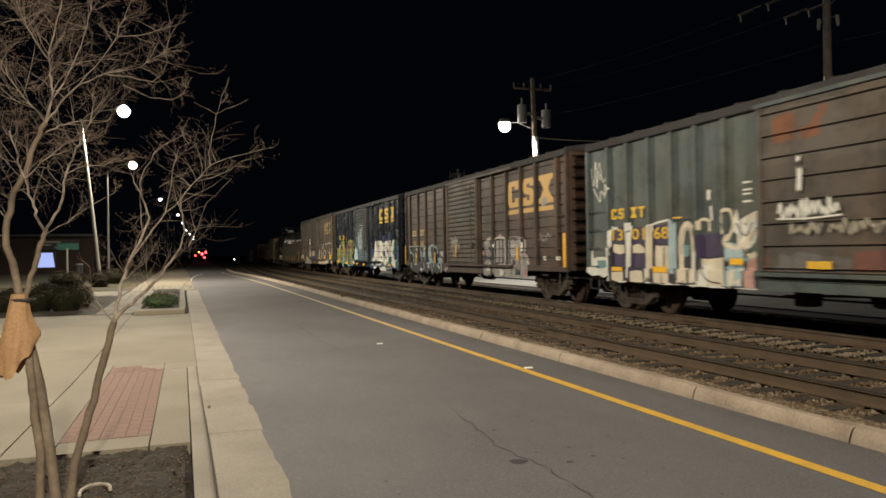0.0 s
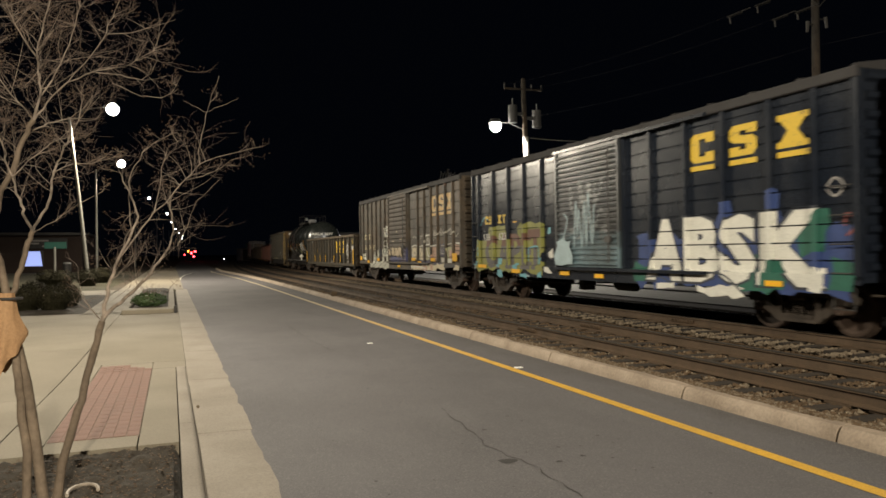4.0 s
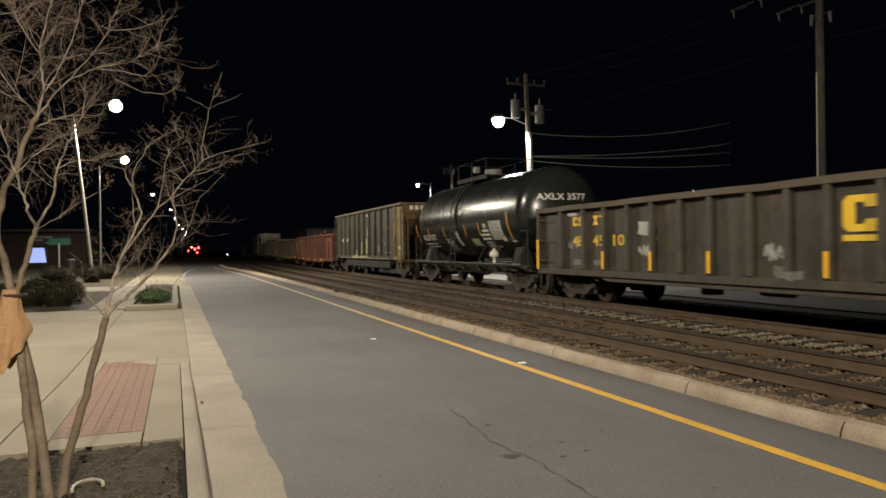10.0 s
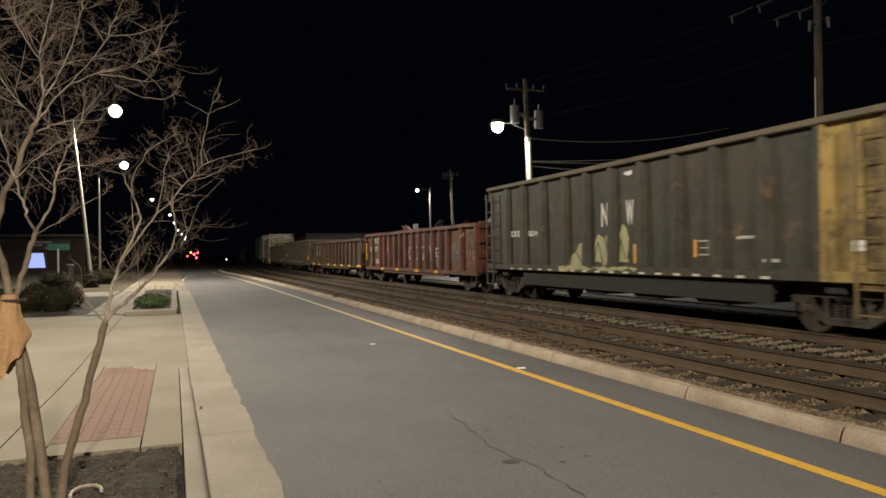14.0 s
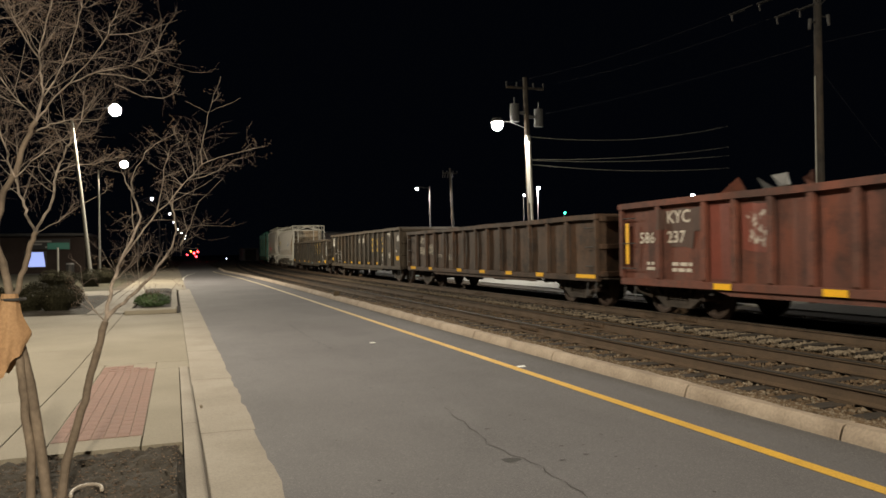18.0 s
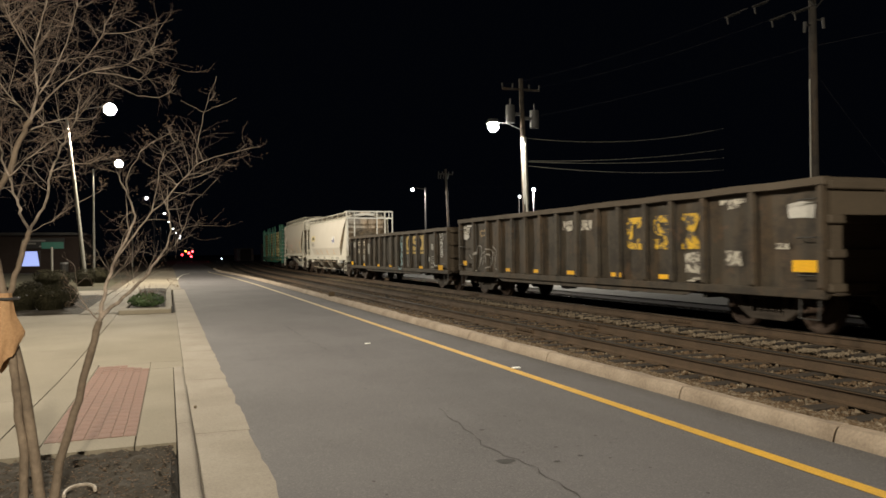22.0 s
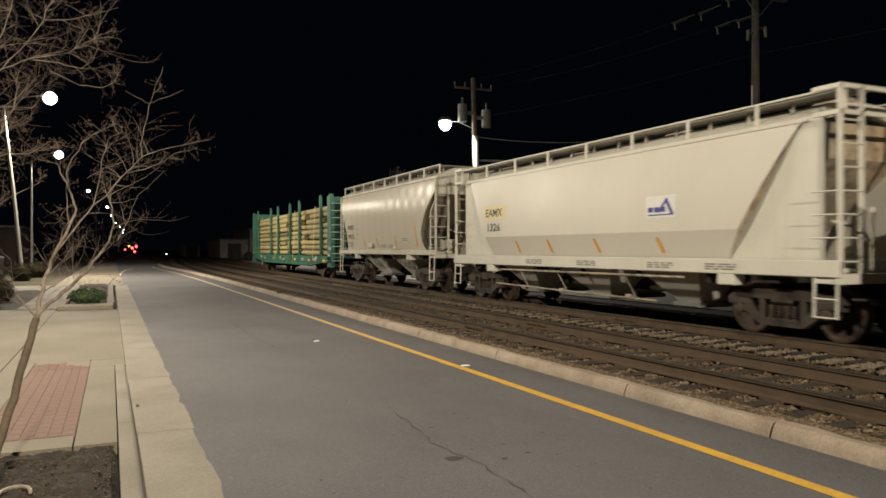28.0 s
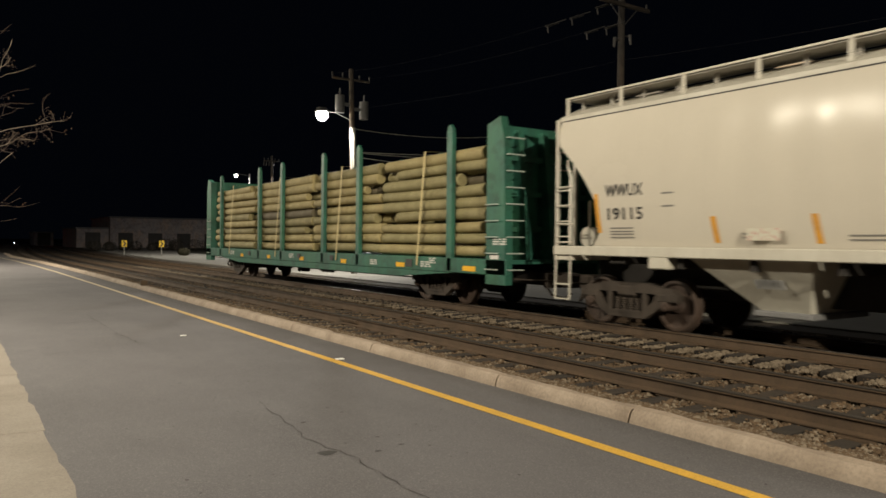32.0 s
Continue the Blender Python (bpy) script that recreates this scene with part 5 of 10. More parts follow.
tag_b(INK, 3, stroke([(22.7, 1.2), (22.68, 1.95)], 0.05), stroke([(22.38, 1.2), (22.36, 1.95)], 0.05), stroke([(23.7, 1.1), (23.5, 1.4), (23.75, 1.65)], 0.05), stroke([(21.55, 0.85), (21.5, 1.3)], 0.06), stroke([(21.15, 1.05), (21.1, 1.45)], 0.05), blob(21.65, 21.4, 1.15, 1.35, 192, 0.02), blob(23.5, 23.3, 1.62, 1.78, 193, 0.02))
tag_b((0.5, 0.26, 0.28), 3, blob(20.65, 20.42, 0.8, 1.0, 69, 0.03), blob(24.12, 23.98, 1.5, 1.62, 70, 0.03))
tag_b(CHALK, 3, *[stroke(q, 0.028, True) for q in ([(21.73, 1.8), (21.25, 1.8)], [(21.25, 1.8), (21.25, 1.51)], [(21.25, 1.51), (21.73, 1.51)], [(21.73, 1.51), (21.73, 1.8)], [(21.6, 1.56), (21.6, 1.74)], [(21.48, 1.56), (21.48, 1.74)], [(21.36, 1.56), (21.36, 1.74)])], blob(19.5, 19.3, 1.35, 1.45, 71, 0.01), blob(18.55, 18.4, 1.35, 1.45, 72, 0.01))
tag_b(DULL, 3, scrawl(19.75, 19.0, 1.92, 2.14, 9, 0.045, 73), blob(19.5, 19.2, 2.95, 3.2, 74, 0.03))
painted(ob, uc, [], (0.42, 0.39, 0.34), 0, [scrawl(26.9, 26.0, 1.72, 2.1, 9, 0.06, 75), stroke([(26.75, 2.02), (26.3, 2.06)], 0.07), stroke([(26.7, 1.95), (26.68, 1.4)], 0.07)], back=-1.588, front=-1.588)
painted(ob, uc, [], (0.8, 0.46, 0.03), 1, [blob(26.52, 26.38, 1.42, 1.88, 1, 0.004)], back=-1.588, front=-1.588)
m = worn("car_b_yellow", (0.70, 0.42, 0.10), (0.11, 0.07, 0.055), 0.66, scale=7)
emblem(ob, m, [(21.90 - uc, 21.12 - uc), (20.80 - uc, 20.05 - uc), (19.72 - uc, 18.80 - uc)], 3.02, 3.86, -1.424, 0.14, 0.08)
m = worn("car_b_marks", (0.66, 0.50, 0.20), (0.30, 0.2, 0.1), 0.62, scale=9)
small_marks(ob, m, [(32.46 - uc, 31.92 - uc), (31.32 - uc, 30.75 - uc)], 2.36, 2.62, -1.43)
lettering("136", ob, m, 32.40 - uc, 1.87, 0.26, 0.52, -1.434), lettering("148", ob, m, 31.32 - uc, 1.87, 0.26, 0.52, -1.434)
strips(ob, [(18.03 - uc, 0.16, 1.15, 0.95), (33.36 - uc, 0.12, 1.10, 0.85), (31.72 - uc, 0.12, 1.18, 0.42), (29.1 - uc, 0.14, 1.17, 0.45), (21.08 - uc, 0.16, 1.33, 0.42)])

# 3: dark blue boxcar
body = surface("navy_paint", (0.011, 0.015, 0.024), (0.022, 0.026, 0.034), 0.26, 0.5, 40, 0.8, 0.05, streaks=0.3, gloss=0.5)
doormat = surface("navy_door", (0.035, 0.044, 0.052), (0.06, 0.066, 0.07), 0.36, 0.6, 40, 1, 0.06, streaks=0.5, gloss=0.7, spray=(
    spray_patch(-1.5, 1.5, 1.1, 2.1, (0.20, 0.30, 0.34), 0.5, 0.7), spray_line(-0.9, 0.9, 1.9, 3.4, (0.32, 0.34, 0.34), 2.8, 1.0, 0.05)))
POSTS_C = [49.59, 48.4, 47.25, 46.16, 45.02, 39.86, 38.67, 37.56, 36.38, 35.39]
ob, uc = boxcar("dark blue boxcar with glossy paint and large white graffiti", 34.55, 50.15, 4.46, POSTS_C, (40.95, 44.0), body, body, doormat, DULL_CHORD, 0.30, 22)


def tag_c(colour, layer, *items, over=None):
    painted(ob, uc, POSTS_C, colour, layer, items, over, seam=0.30)


# white letters over green and blue
tag_c(NAVY, 0, blob(40.4, 34.66, 0.86, 1.95, 80, 0.06), blob(37.75, 37.35, 1.9, 2.5, 81, 0.05, 0.2), blob(36.6, 36.1, 1.9, 2.6, 82, 0.05, 0.2))
tag_c(FOREST, 1, blob(40.5, 39.7, 0.88, 1.3, 83, 0.05), blob(35.75, 35.2, 1.55, 2.3, 84, 0.05), blob(35.1, 34.64, 0.86, 1.4, 85, 0.05), blob(37.2, 36.0, 0.84, 1.5, 86, 0.04))
PIECE = (("A", 39.98, 1.22), ("B", 38.68, 0.98), ("S", 37.64, 0.90), ("K", 36.66, 1.50))
tag_c((0.035, 0.04, 0.055), 2, *[glyphs(c, u + 0.06, 0.90, 1.42, w + 0.12, 0.085) for c, u, w in PIECE])
tag_c(CHALK, 3, *[glyphs(c, u, 0.95, 1.32, w, 0.06) for c, u, w in PIECE], blob(38.3, 37.0, 0.74, 0.90, 92, 0.03), blob(39.6, 39.0, 0.78, 0.92, 93, 0.03), blob(35.5, 35.2, 0.88, 1.3, 91, 0.03))
tag_c((0.05, 0.06, 0.075), 5, stroke([(38.0, 1.15), (37.5, 1.1), (37.0, 0.78)], 0.04), stroke([(39.2, 1.0), (39.15, 1.3)], 0.04), stroke([(40.0, 1.0), (39.5, 1.02), (39.1, 0.9)], 0.03))
tag_c(FOREST, 4, blob(36.6, 36.05, 0.95, 1.4, 95, 0.03, 0.2))
tag_c(DULL, 3, stroke([(35.2, 2.6), (35.02, 2.75), (34.85, 2.6), (35.02, 2.45), (35.2, 2.58)], 0.035), blob(35.14, 34.92, 2.58, 2.62, 1, 0.005))
tag_c((0.42, 0.12, 0.1), 3, stroke([(34.82, 1.8), (34.7, 1.9), (34.68, 2.1), (34.82, 2.15), (34.84, 1.95)], 0.04))
# mustard field with slate letters
tag_c(MUSTARD, 0, blob(49.9, 44.9, 0.98, 2.02, 96, 0.06), blob(49.0, 47.3, 1.9, 2.45, 97, 0.04, 0.15), blob(46.6, 44.88, 1.9, 2.45, 98, 0.04))
WORD = [glyphs(c, u, 1.06, t, w, 0.035) for c, u, w, t in (("C", 49.15, 1.05, 1.1), ("A", 48.1, 0.95, 1.1), ("P", 47.15, 0.75, 1.1), ("E", 46.32, 0.62, 1.1), ("T", 45.95, 0.95, 1.2))]
tag_c(SLATE, 1, *WORD)
tag_c(RUSTRED, 2, *WORD, over=1.78)
tag_c(CYAN, 3, blob(48.1, 47.85, 1.1, 1.4, 99, 0.03), blob(48.0, 47.6, 0.82, 1.0, 100, 0.03), blob(46.85, 46.55, 1.05, 1.2, 101, 0.02), blob(46.35, 45.9, 0.8, 0.95, 102, 0.03), stroke([(45.9, 1.7), (45.9, 1.3)], 0.05), stroke([(45.9, 1.7), (45.3, 1.72), (45.28, 1.2)], 0.05), blob(45.2, 45.02, 1.25, 1.4, 103, 0.02), blob(44.66, 44.5, 2.1, 2.25, 104, 0.02), blob(49.8, 49.55, 1.5, 1.7, 105, 0.04), stroke([(49.5, 2.5), (49.2, 2.75), (48.85, 2.68)], 0.05), blob(45.2, 44.95, 0.85, 0.98, 106, 0.02), stroke([(49.75, 2.1), (49.62, 1.9)], 0.05), blob(49.95, 49.7, 1.15, 1.3, 107, 0.03))
tag_c(CHALK, 3, blob(44.6, 44.36, 1.4, 1.6, 108, 0.05), blob(44.75, 44.4, 0.98, 1.08, 109, 0.04))
tag_c(ICE, 3, stroke([(49.85, 1.0), (49.8, 1.35)], 0.06), stroke([(46.05, 0.9), (45.7, 0.86)], 0.05))
painted(ob, uc, [], ICE, 0, [blob(43.9, 43.1, 1.25, 1.9, 110, 0.06), stroke([(43.6, 1.8), (43.3, 2.4), (43.5, 2.6)], 0.05), scrawl(43.0, 42.0, 1.9, 2.9, 9, 0.05, 111)], back=-1.588, front=-1.588)
m = worn("car_c_yellow", (0.74, 0.50, 0.04), (0.04, 0.045, 0.055), 0.60, scale=7)
emblem(ob, m, [(38.52 - uc, 37.83 - uc), (37.40 - uc, 36.70 - uc), (36.22 - uc, 35.52 - uc)], 3.36, 3.95, -1.424, 0.10, 0.06)
small_marks(ob, m, [(49.10 - uc, 48.56 - uc), (48.05 - uc, 47.46 - uc)], 2.52, 2.80, -1.434)
lettering("136", ob, WHITE_MARK, 49.2 - uc, 1.98, 0.24, 0.52, -1.436), lettering("623", ob, WHITE_MARK, 48.0 - uc, 1.98, 0.24, 0.56, -1.436)
strips(ob, [(49.2 - uc, 0.7, 1.06, 0.11), (46.6 - uc, 0.6, 0.94, 0.12), (43.6 - uc, 0.5, 0.95, 0.12), (41.9 - uc, 0.4, 0.92, 0.1), (36.25 - uc, 0.4, 0.94, 0.1), (46.62 - uc, 0.22, 2.5, 0.04)])

# 4: grey-brown boxcar
body = surface("greybrown_paint", (0.090, 0.079, 0.062), (0.058, 0.048, 0.039), 0.66, 0.7, 40, 0.8, 0.06, streaks=0.5, rust=(0.12, 0.06, 0.035))
doormat = surface("greybrown_door", (0.092, 0.078, 0.062), (0.06, 0.047, 0.038), 0.66, 0.7, 40, 0.8, 0.06, streaks=0.4, spray=(
    spray_patch(-1.5, 1.4, 1.12, 1.45, (0.07, 0.08, 0.21), 0.2, 0.85), spray_patch(-1.5, -0.75, 1.3, 1.85, (0.06, 0.07, 0.19), 0.25, 0.8)))
POSTS_D = [65.9, 64.97, 64.1, 63.23, 62.39, 61.56, 56.36, 55.49, 54.64, 53.83, 52.92, 52.11]
ob, uc = boxcar("grey-brown boxcar with ribbed door, faded emblem and graffiti", 51.25, 66.65, 4.48, POSTS_D, (57.67, 60.65), body, body, doormat, DULL_CHORD, 0.42, 14)


def tag_d(colour, layer, *items):
    painted(ob, uc, POSTS_D, colour, layer, items, seam=0.42)


TAN, OLIVE, SALMON = (0.66, 0.58, 0.42), (0.44, 0.42, 0.26), (0.56, 0.36, 0.27)
tag_d(TAN, 0, blob(57.3, 56.5, 1.3, 1.85, 120, 0.03), blob(56.25, 55.55, 1.25, 1.8, 121, 0.03), blob(57.2, 53.9, 0.86, 1.08, 122, 0.02), blob(51.95, 51.4, 0.92, 1.1, 123, 0.03), blob(53.9, 52.9, 0.9, 1.14, 124, 0.03))
tag_d(OLIVE, 0, blob(55.4, 54.7, 1.3, 1.85, 125, 0.03), blob(52.85, 52.2, 1.22, 1.8, 126, 0.04))
tag_d(SALMON, 0, blob(54.55, 53.9, 1.22, 1.82, 127, 0.03), blob(52.0, 51.5, 1.5, 1.88, 128, 0.03), blob(52.6, 52.3, 1.3, 1.7, 129, 0.03))
tag_d((0.05, 0.045, 0.09), 1, blob(53.62, 53.0, 1.45, 1.92, 130, 0.02), blob(56.1, 54.8, 1.15, 1.28, 131, 0.03), blob(54.2, 53.1, 1.12, 1.22, 132, 0.03))
tag_d(SALMON, 1, stroke([(56.6, 0.9), (56.3, 1.08), (55.9, 0.9)], 0.08), blob(55.6, 55.0, 0.86, 1.06, 133, 0.02), blob(54.6, 54.3, 0.88, 1.1, 134, 0.02))
tag_d((0.06, 0.055, 0.055), 1, blob(53.0, 51.8, 1.0, 1.14, 135, 0.01), stroke([(57.2, 1.3), (56.9, 1.6), (56.6, 1.3)], 0.035), stroke([(56.2, 1.3), (55.9, 1.75), (55.6, 1.3)], 0.035), stroke([(55.3, 1.75), (55.0, 1.4), (54.75, 1.7)], 0.03), stroke([(54.4, 1.7), (54.3, 1.3)], 0.03), stroke([(52.75, 1.7), (52.5, 1.3), (52.25, 1.7)], 0.03))
tag_d((0.55, 0.52, 0.44), 2, *[stroke(q, 0.025, True) for q in ([(53.55, 1.86), (53.1, 1.86)], [(53.1, 1.86), (53.1, 1.54)], [(53.1, 1.54), (53.55, 1.54)], [(53.55, 1.54), (53.55, 1.86)], [(53.4, 1.6), (53.4, 1.8)], [(53.25, 1.6), (53.25, 1.8)])], stroke([(57.25, 1.82), (56.9, 1.9), (56.5, 1.84)], 0.04), stroke([(56.2, 1.86), (55.6, 1.86)], 0.04), stroke([(54.5, 1.84), (53.9, 1.84)], 0.03), blob(53.5, 53.0, 1.2, 1.4, 136, 0.03), stroke([(52.8, 1.9), (52.3, 1.94)], 0.05))
tag_d((0.52, 0.49, 0.42), 2, scrawl(57.2, 56.6, 2.2, 2.32, 8, 0.04, 137), scrawl(56.2, 55.6, 2.2, 2.34, 8, 0.04, 138), scrawl(55.4, 54.8, 1.95, 2.3, 9, 0.05, 139), scrawl(54.4, 53.9, 2.15, 2.5, 7, 0.045, 140), scrawl(54.4, 53.2, 2.25, 2.5, 12, 0.04, 141), stroke([(53.2, 2.3), (52.7, 2.42), (52.4, 2.5), (52.5, 2.2)], 0.06), stroke([(52.3, 2.45), (52.25, 2.2), (52.0, 2.4), (51.9, 2.2), (51.6, 2.3)], 0.05))
tag_d((0.46, 0.46, 0.39), 0, blob(64.3, 60.75, 0.83, 1.12, 142, 0.03), blob(62.0, 61.65, 1.25, 1.6, 143, 0.03))
tag_d((0.46, 0.46, 0.40), 1, stroke([(63.9, 1.2), (63.6, 1.6), (63.3, 1.5), (63.1, 1.2)], 0.12), stroke([(63.1, 1.7), (62.8, 1.55), (63.0, 1.3)], 0.08), stroke([(62.2, 1.3), (61.9, 1.8), (61.6, 1.9), (61.4, 1.5), (60.9, 1.3)], 0.1), stroke([(61.3, 1.95), (60.8, 1.75)], 0.09), scrawl(62.0, 60.9, 1.2, 1.75, 7, 0.06, 144), blob(61.5, 61.1, 2.4, 2.72, 145, 0.03), stroke([(61.5, 2.78), (60.9, 2.84), (60.95, 2.4)], 0.05))
SILVER = (0.66, 0.66, 0.57)
tag_d(SILVER, 1, blob(63.65, 63.2, 1.15, 1.55, 170, 0.06, 0.15), blob(63.1, 62.85, 1.15, 1.75, 171, 0.05, 0.1), blob(62.2, 61.75, 1.15, 1.75, 172, 0.06), blob(61.5, 61.15, 1.2, 1.55, 173, 0.05), blob(61.05, 60.85, 1.2, 1.5, 174, 0.04), blob(65.85, 65.55, 1.25, 1.6, 175, 0.06))
for cu, cz, cr in ((61.75, 1.98, 0.13), (61.45, 2.06, 0.14), (61.15, 1.94, 0.13), (61.3, 1.72, 0.12), (61.6, 1.72, 0.12)):
    tag_d(SILVER, 2, stroke([(cu + cr * math.cos(k * 0.785), cz + cr * math.sin(k * 0.785)) for k in range(9)], 0.045))
tag_d(CHALK, 2, stroke([(61.6, 2.8), (60.85, 2.86), (60.87, 2.3)], 0.07), blob(61.5, 61.1, 2.4, 2.72, 176, 0.02), blob(61.4, 61.25, 2.88, 2.95, 177, 0.01))
tag_d(CHALK, 3, stroke([(57.3, 1.86), (56.8, 1.92), (56.5, 1.86), (56.5, 1.7)], 0.05), stroke([(56.25, 1.84), (55.6, 1.88), (55.58, 1.6)], 0.05), stroke([(55.4, 2.3), (54.8, 2.3), (54.85, 1.95), (55.3, 1.9), (55.1, 1.5), (54.8, 1.35)], 0.06), stroke([(54.6, 1.86), (53.9, 1.9)], 0.045), blob(57.3, 57.05, 1.3, 1.5, 178, 0.03), blob(52.75, 52.3, 1.2, 1.36, 179, 0.03), stroke([(57.2, 0.95), (56.4, 0.98), (55.2, 0.94)], 0.05), stroke([(51.9, 1.95), (51.5, 1.92)], 0.06))
tag_d((0.05, 0.05, 0.06), 3, blob(62.75, 62.25, 1.42, 1.8, 146, 0.02), blob(61.4, 61.2, 2.46, 2.64, 147, 0.01), stroke([(63.8, 0.9), (63.2, 1.08)], 0.03), stroke([(62.6, 0.88), (62.0, 1.08)], 0.03), stroke([(61.6, 0.9), (61.2, 1.06)], 0.03), blob(61.9, 61.6, 1.6, 1.75, 148, 0.02))
painted(ob, uc, [], (0.62, 0.50, 0.34), 0, [blob(60.45, 60.15, 1.5, 1.72, 149, 0.05), blob(59.95, 59.45, 1.42, 1.8, 159, 0.05, 0.1), blob(59.4, 58.95, 1.44, 1.82, 160, 0.05), blob(58.9, 58.35, 1.42, 1.84, 161, 0.05, 0.08)], back=-1.588, front=-1.588)
painted(ob, uc, [], (0.10, 0.085, 0.07), 1, [scrawl(60.0, 58.45, 1.5, 1.76, 9, 0.025, 150)], back=-1.588, front=-1.588)
painted(ob, uc, [], (0.5, 0.42, 0.3), 1, [stroke([(60.2, 1.8), (59.3, 1.82), (58.4, 1.82)], 0.03), blob(59.15, 59.0, 2.55, 2.62, 2, 0.01), blob(59.9, 59.5, 2.12, 2.17, 3, 0.005), blob(58.6, 58.2, 2.2, 2.25, 4, 0.005)], back=-1.588, front=-1.588)
m = worn("car_d_orange", (0.66, 0.38, 0.10), (0.55, 0.44, 0.22), 0.5, scale=9)
emblem(ob, m, [(54.57 - uc, 53.92 - uc), (53.74 - uc, 53.06 - uc), (52.84 - uc, 52.2 - uc)], 3.26, 3.90, -1.424, 0.12, 0.06)
m = worn("car_d_marks", (0.50, 0.43, 0.26), (0.2, 0.17, 0.12), 0.62, scale=9)
small_marks(ob, m, [(65.7 - uc, 65.1 - uc), (64.8 - uc, 64.25 - uc)], 2.32, 2.60, -1.43)
for txt, a, b in (("50", 65.7, 65.15), ("74", 64.85, 64.3), ("15", 63.95, 63.42)):
    lettering(txt, ob, m, a - uc, 1.76, 0.25, a - b, -1.43)
strips(ob, [(66.2 - uc, 0.40, 1.22, 0.2), (64.6 - uc, 0.42, 1.08, 0.13), (62.6 - uc, 0.45, 1.2, 0.13), (56.8 - uc, 0.5, 1.24, 0.13), (55.95 - uc, 0.42, 1.1, 0.13), (54.25 - uc, 0.5, 1.24, 0.13), (51.8 - uc, 0.5, 1.26, 0.3), (59.0 - uc, 0.4, 0.92, 0.1)])


def gondola(label, u0, u1, low, top, posts, body, chord, end_ribs=4):
    """An open-topped car with outside posts."""
    ob = car("gondola_car", label, u0, u1, "gondola car")
    h, uc = (u1 - u0) / 2, (u0 + u1) / 2
    rnd = random.Random(int(u0))
    for s in (-1, 1):
        n, v = 60, []
        for i in range(n + 1):
            y = -h + 2 * h * i / n
            dent = rnd.uniform(0, 0.035) if i % 4 else 0.0
            v += [(s * (1.37), y, low), (s * (1.37 - dent), y, (low + top) / 2), (s * (1.37 - dent * 0.5), y, top - 0.1)]
        f = [(3 * i + q, 3 * i + 3 + q, 3 * i + 4 + q, 3 * i + 1 + q) for i in range(n) for q in (0, 1)]
        v += [(x - s * 0.05, y, z) for x, y, z in v]
        f += [tuple(k + 3 * (n + 1) for k in q) for q in f]
        part("side_wall", Geo().add(v, f), body, ob, smooth=40)
        xa, xb = sorted((s * 1.33, s * 1.51))
        g, n = Geo(), 16
        v = []
        for i in range(n + 1):
            y, sag = -h - 0.03 + (2 * h + 0.06) * i / n, rnd.uniform(-0.012, 0.012)
            v += [(xa, y, top - 0.13 + sag), (xb, y, top - 0.13 + sag), (xb, y, top + sag), (xa, y, top + sag)]
        f = [(4 * i + q, 4 * i + (q + 1) % 4, 4 * i + 4 + (q + 1) % 4, 4 * i + 4 + q) for i in range(n) for q in range(4)]
        part("top_chord", g.add(v, f + [(0, 1, 2, 3), (4 * n, 4 * n + 1, 4 * n + 2, 4 * n + 3)]), chord, ob)
        g = Geo().box(*sorted((s * 1.36, s * 1.48)), -h, h, low - 0.04, low + 0.12, 0.015)
        g.prism([(-h + 3.0, low), (h - 3.0, low), (h - 3.6, low - 0.14), (-h + 3.6, low - 0.14)], *sorted((s * 1.34, s * 1.42)))
        part("side_sill", g, body, ob)
        for y in [-h + 0.05] + [u - uc for u in posts] + [h - 0.05]:
            w = 0.065 if abs(y) < h - 0.1 else 0.05
            g = Geo().prism([(s * 1.40, low + 0.02), (s * 1.50, low + 0.16), (s * 1.49, top - 0.12), (s * 1.40, top - 0.12)], y - w, y + w, "y")
            part("post", g, body, ob)
    for s in (-1, 1):
        g = Geo().box(-1.42, 1.42, *sorted((s * (h - 0.07), s * (h - 0.02))), low, top - 0.02)
        g.box(-1.5, 1.5, *sorted((s * (h - 0.1), s * (h + 0.05))), top - 0.14, top, 0.02)
        wall = part("end_wall", g, chord, ob)
        for k in range(end_ribs):
            z = low + 0.08 + (top - low - 0.28) * k / max(1, end_ribs - 1)
            part("end_rib", Geo().box(-1.40, 1.40, *sorted((s * (h - 0.03), s * (h + 0.10))), z, z + 0.14, 0.02), chord, wall)
    part("floor", Geo().box(-1.40, 1.40, -h + 0.05, h - 0.05, low + 0.02, low + 0.08), UNDERSIDE, ob)
    for y in (-h + 0.12, h - 0.52):
        rungs(ob, DARKMETAL, -1.40, y, y + 0.40, low + 0.35, top - 0.35, 3, "grab_iron", stand=0.10)
        part("step", Geo().tube([(-1.42, y, low - 0.02), (-1.45, y, 0.42), (-1.45, y + 0.4, 0.42), (-1.42, y + 0.4, low - 0.02)], 0.016, 5), DARKMETAL, ob)
    underframe(ob, h, h - 1.6, 0.60, low + 0.04)
    return ob, uc


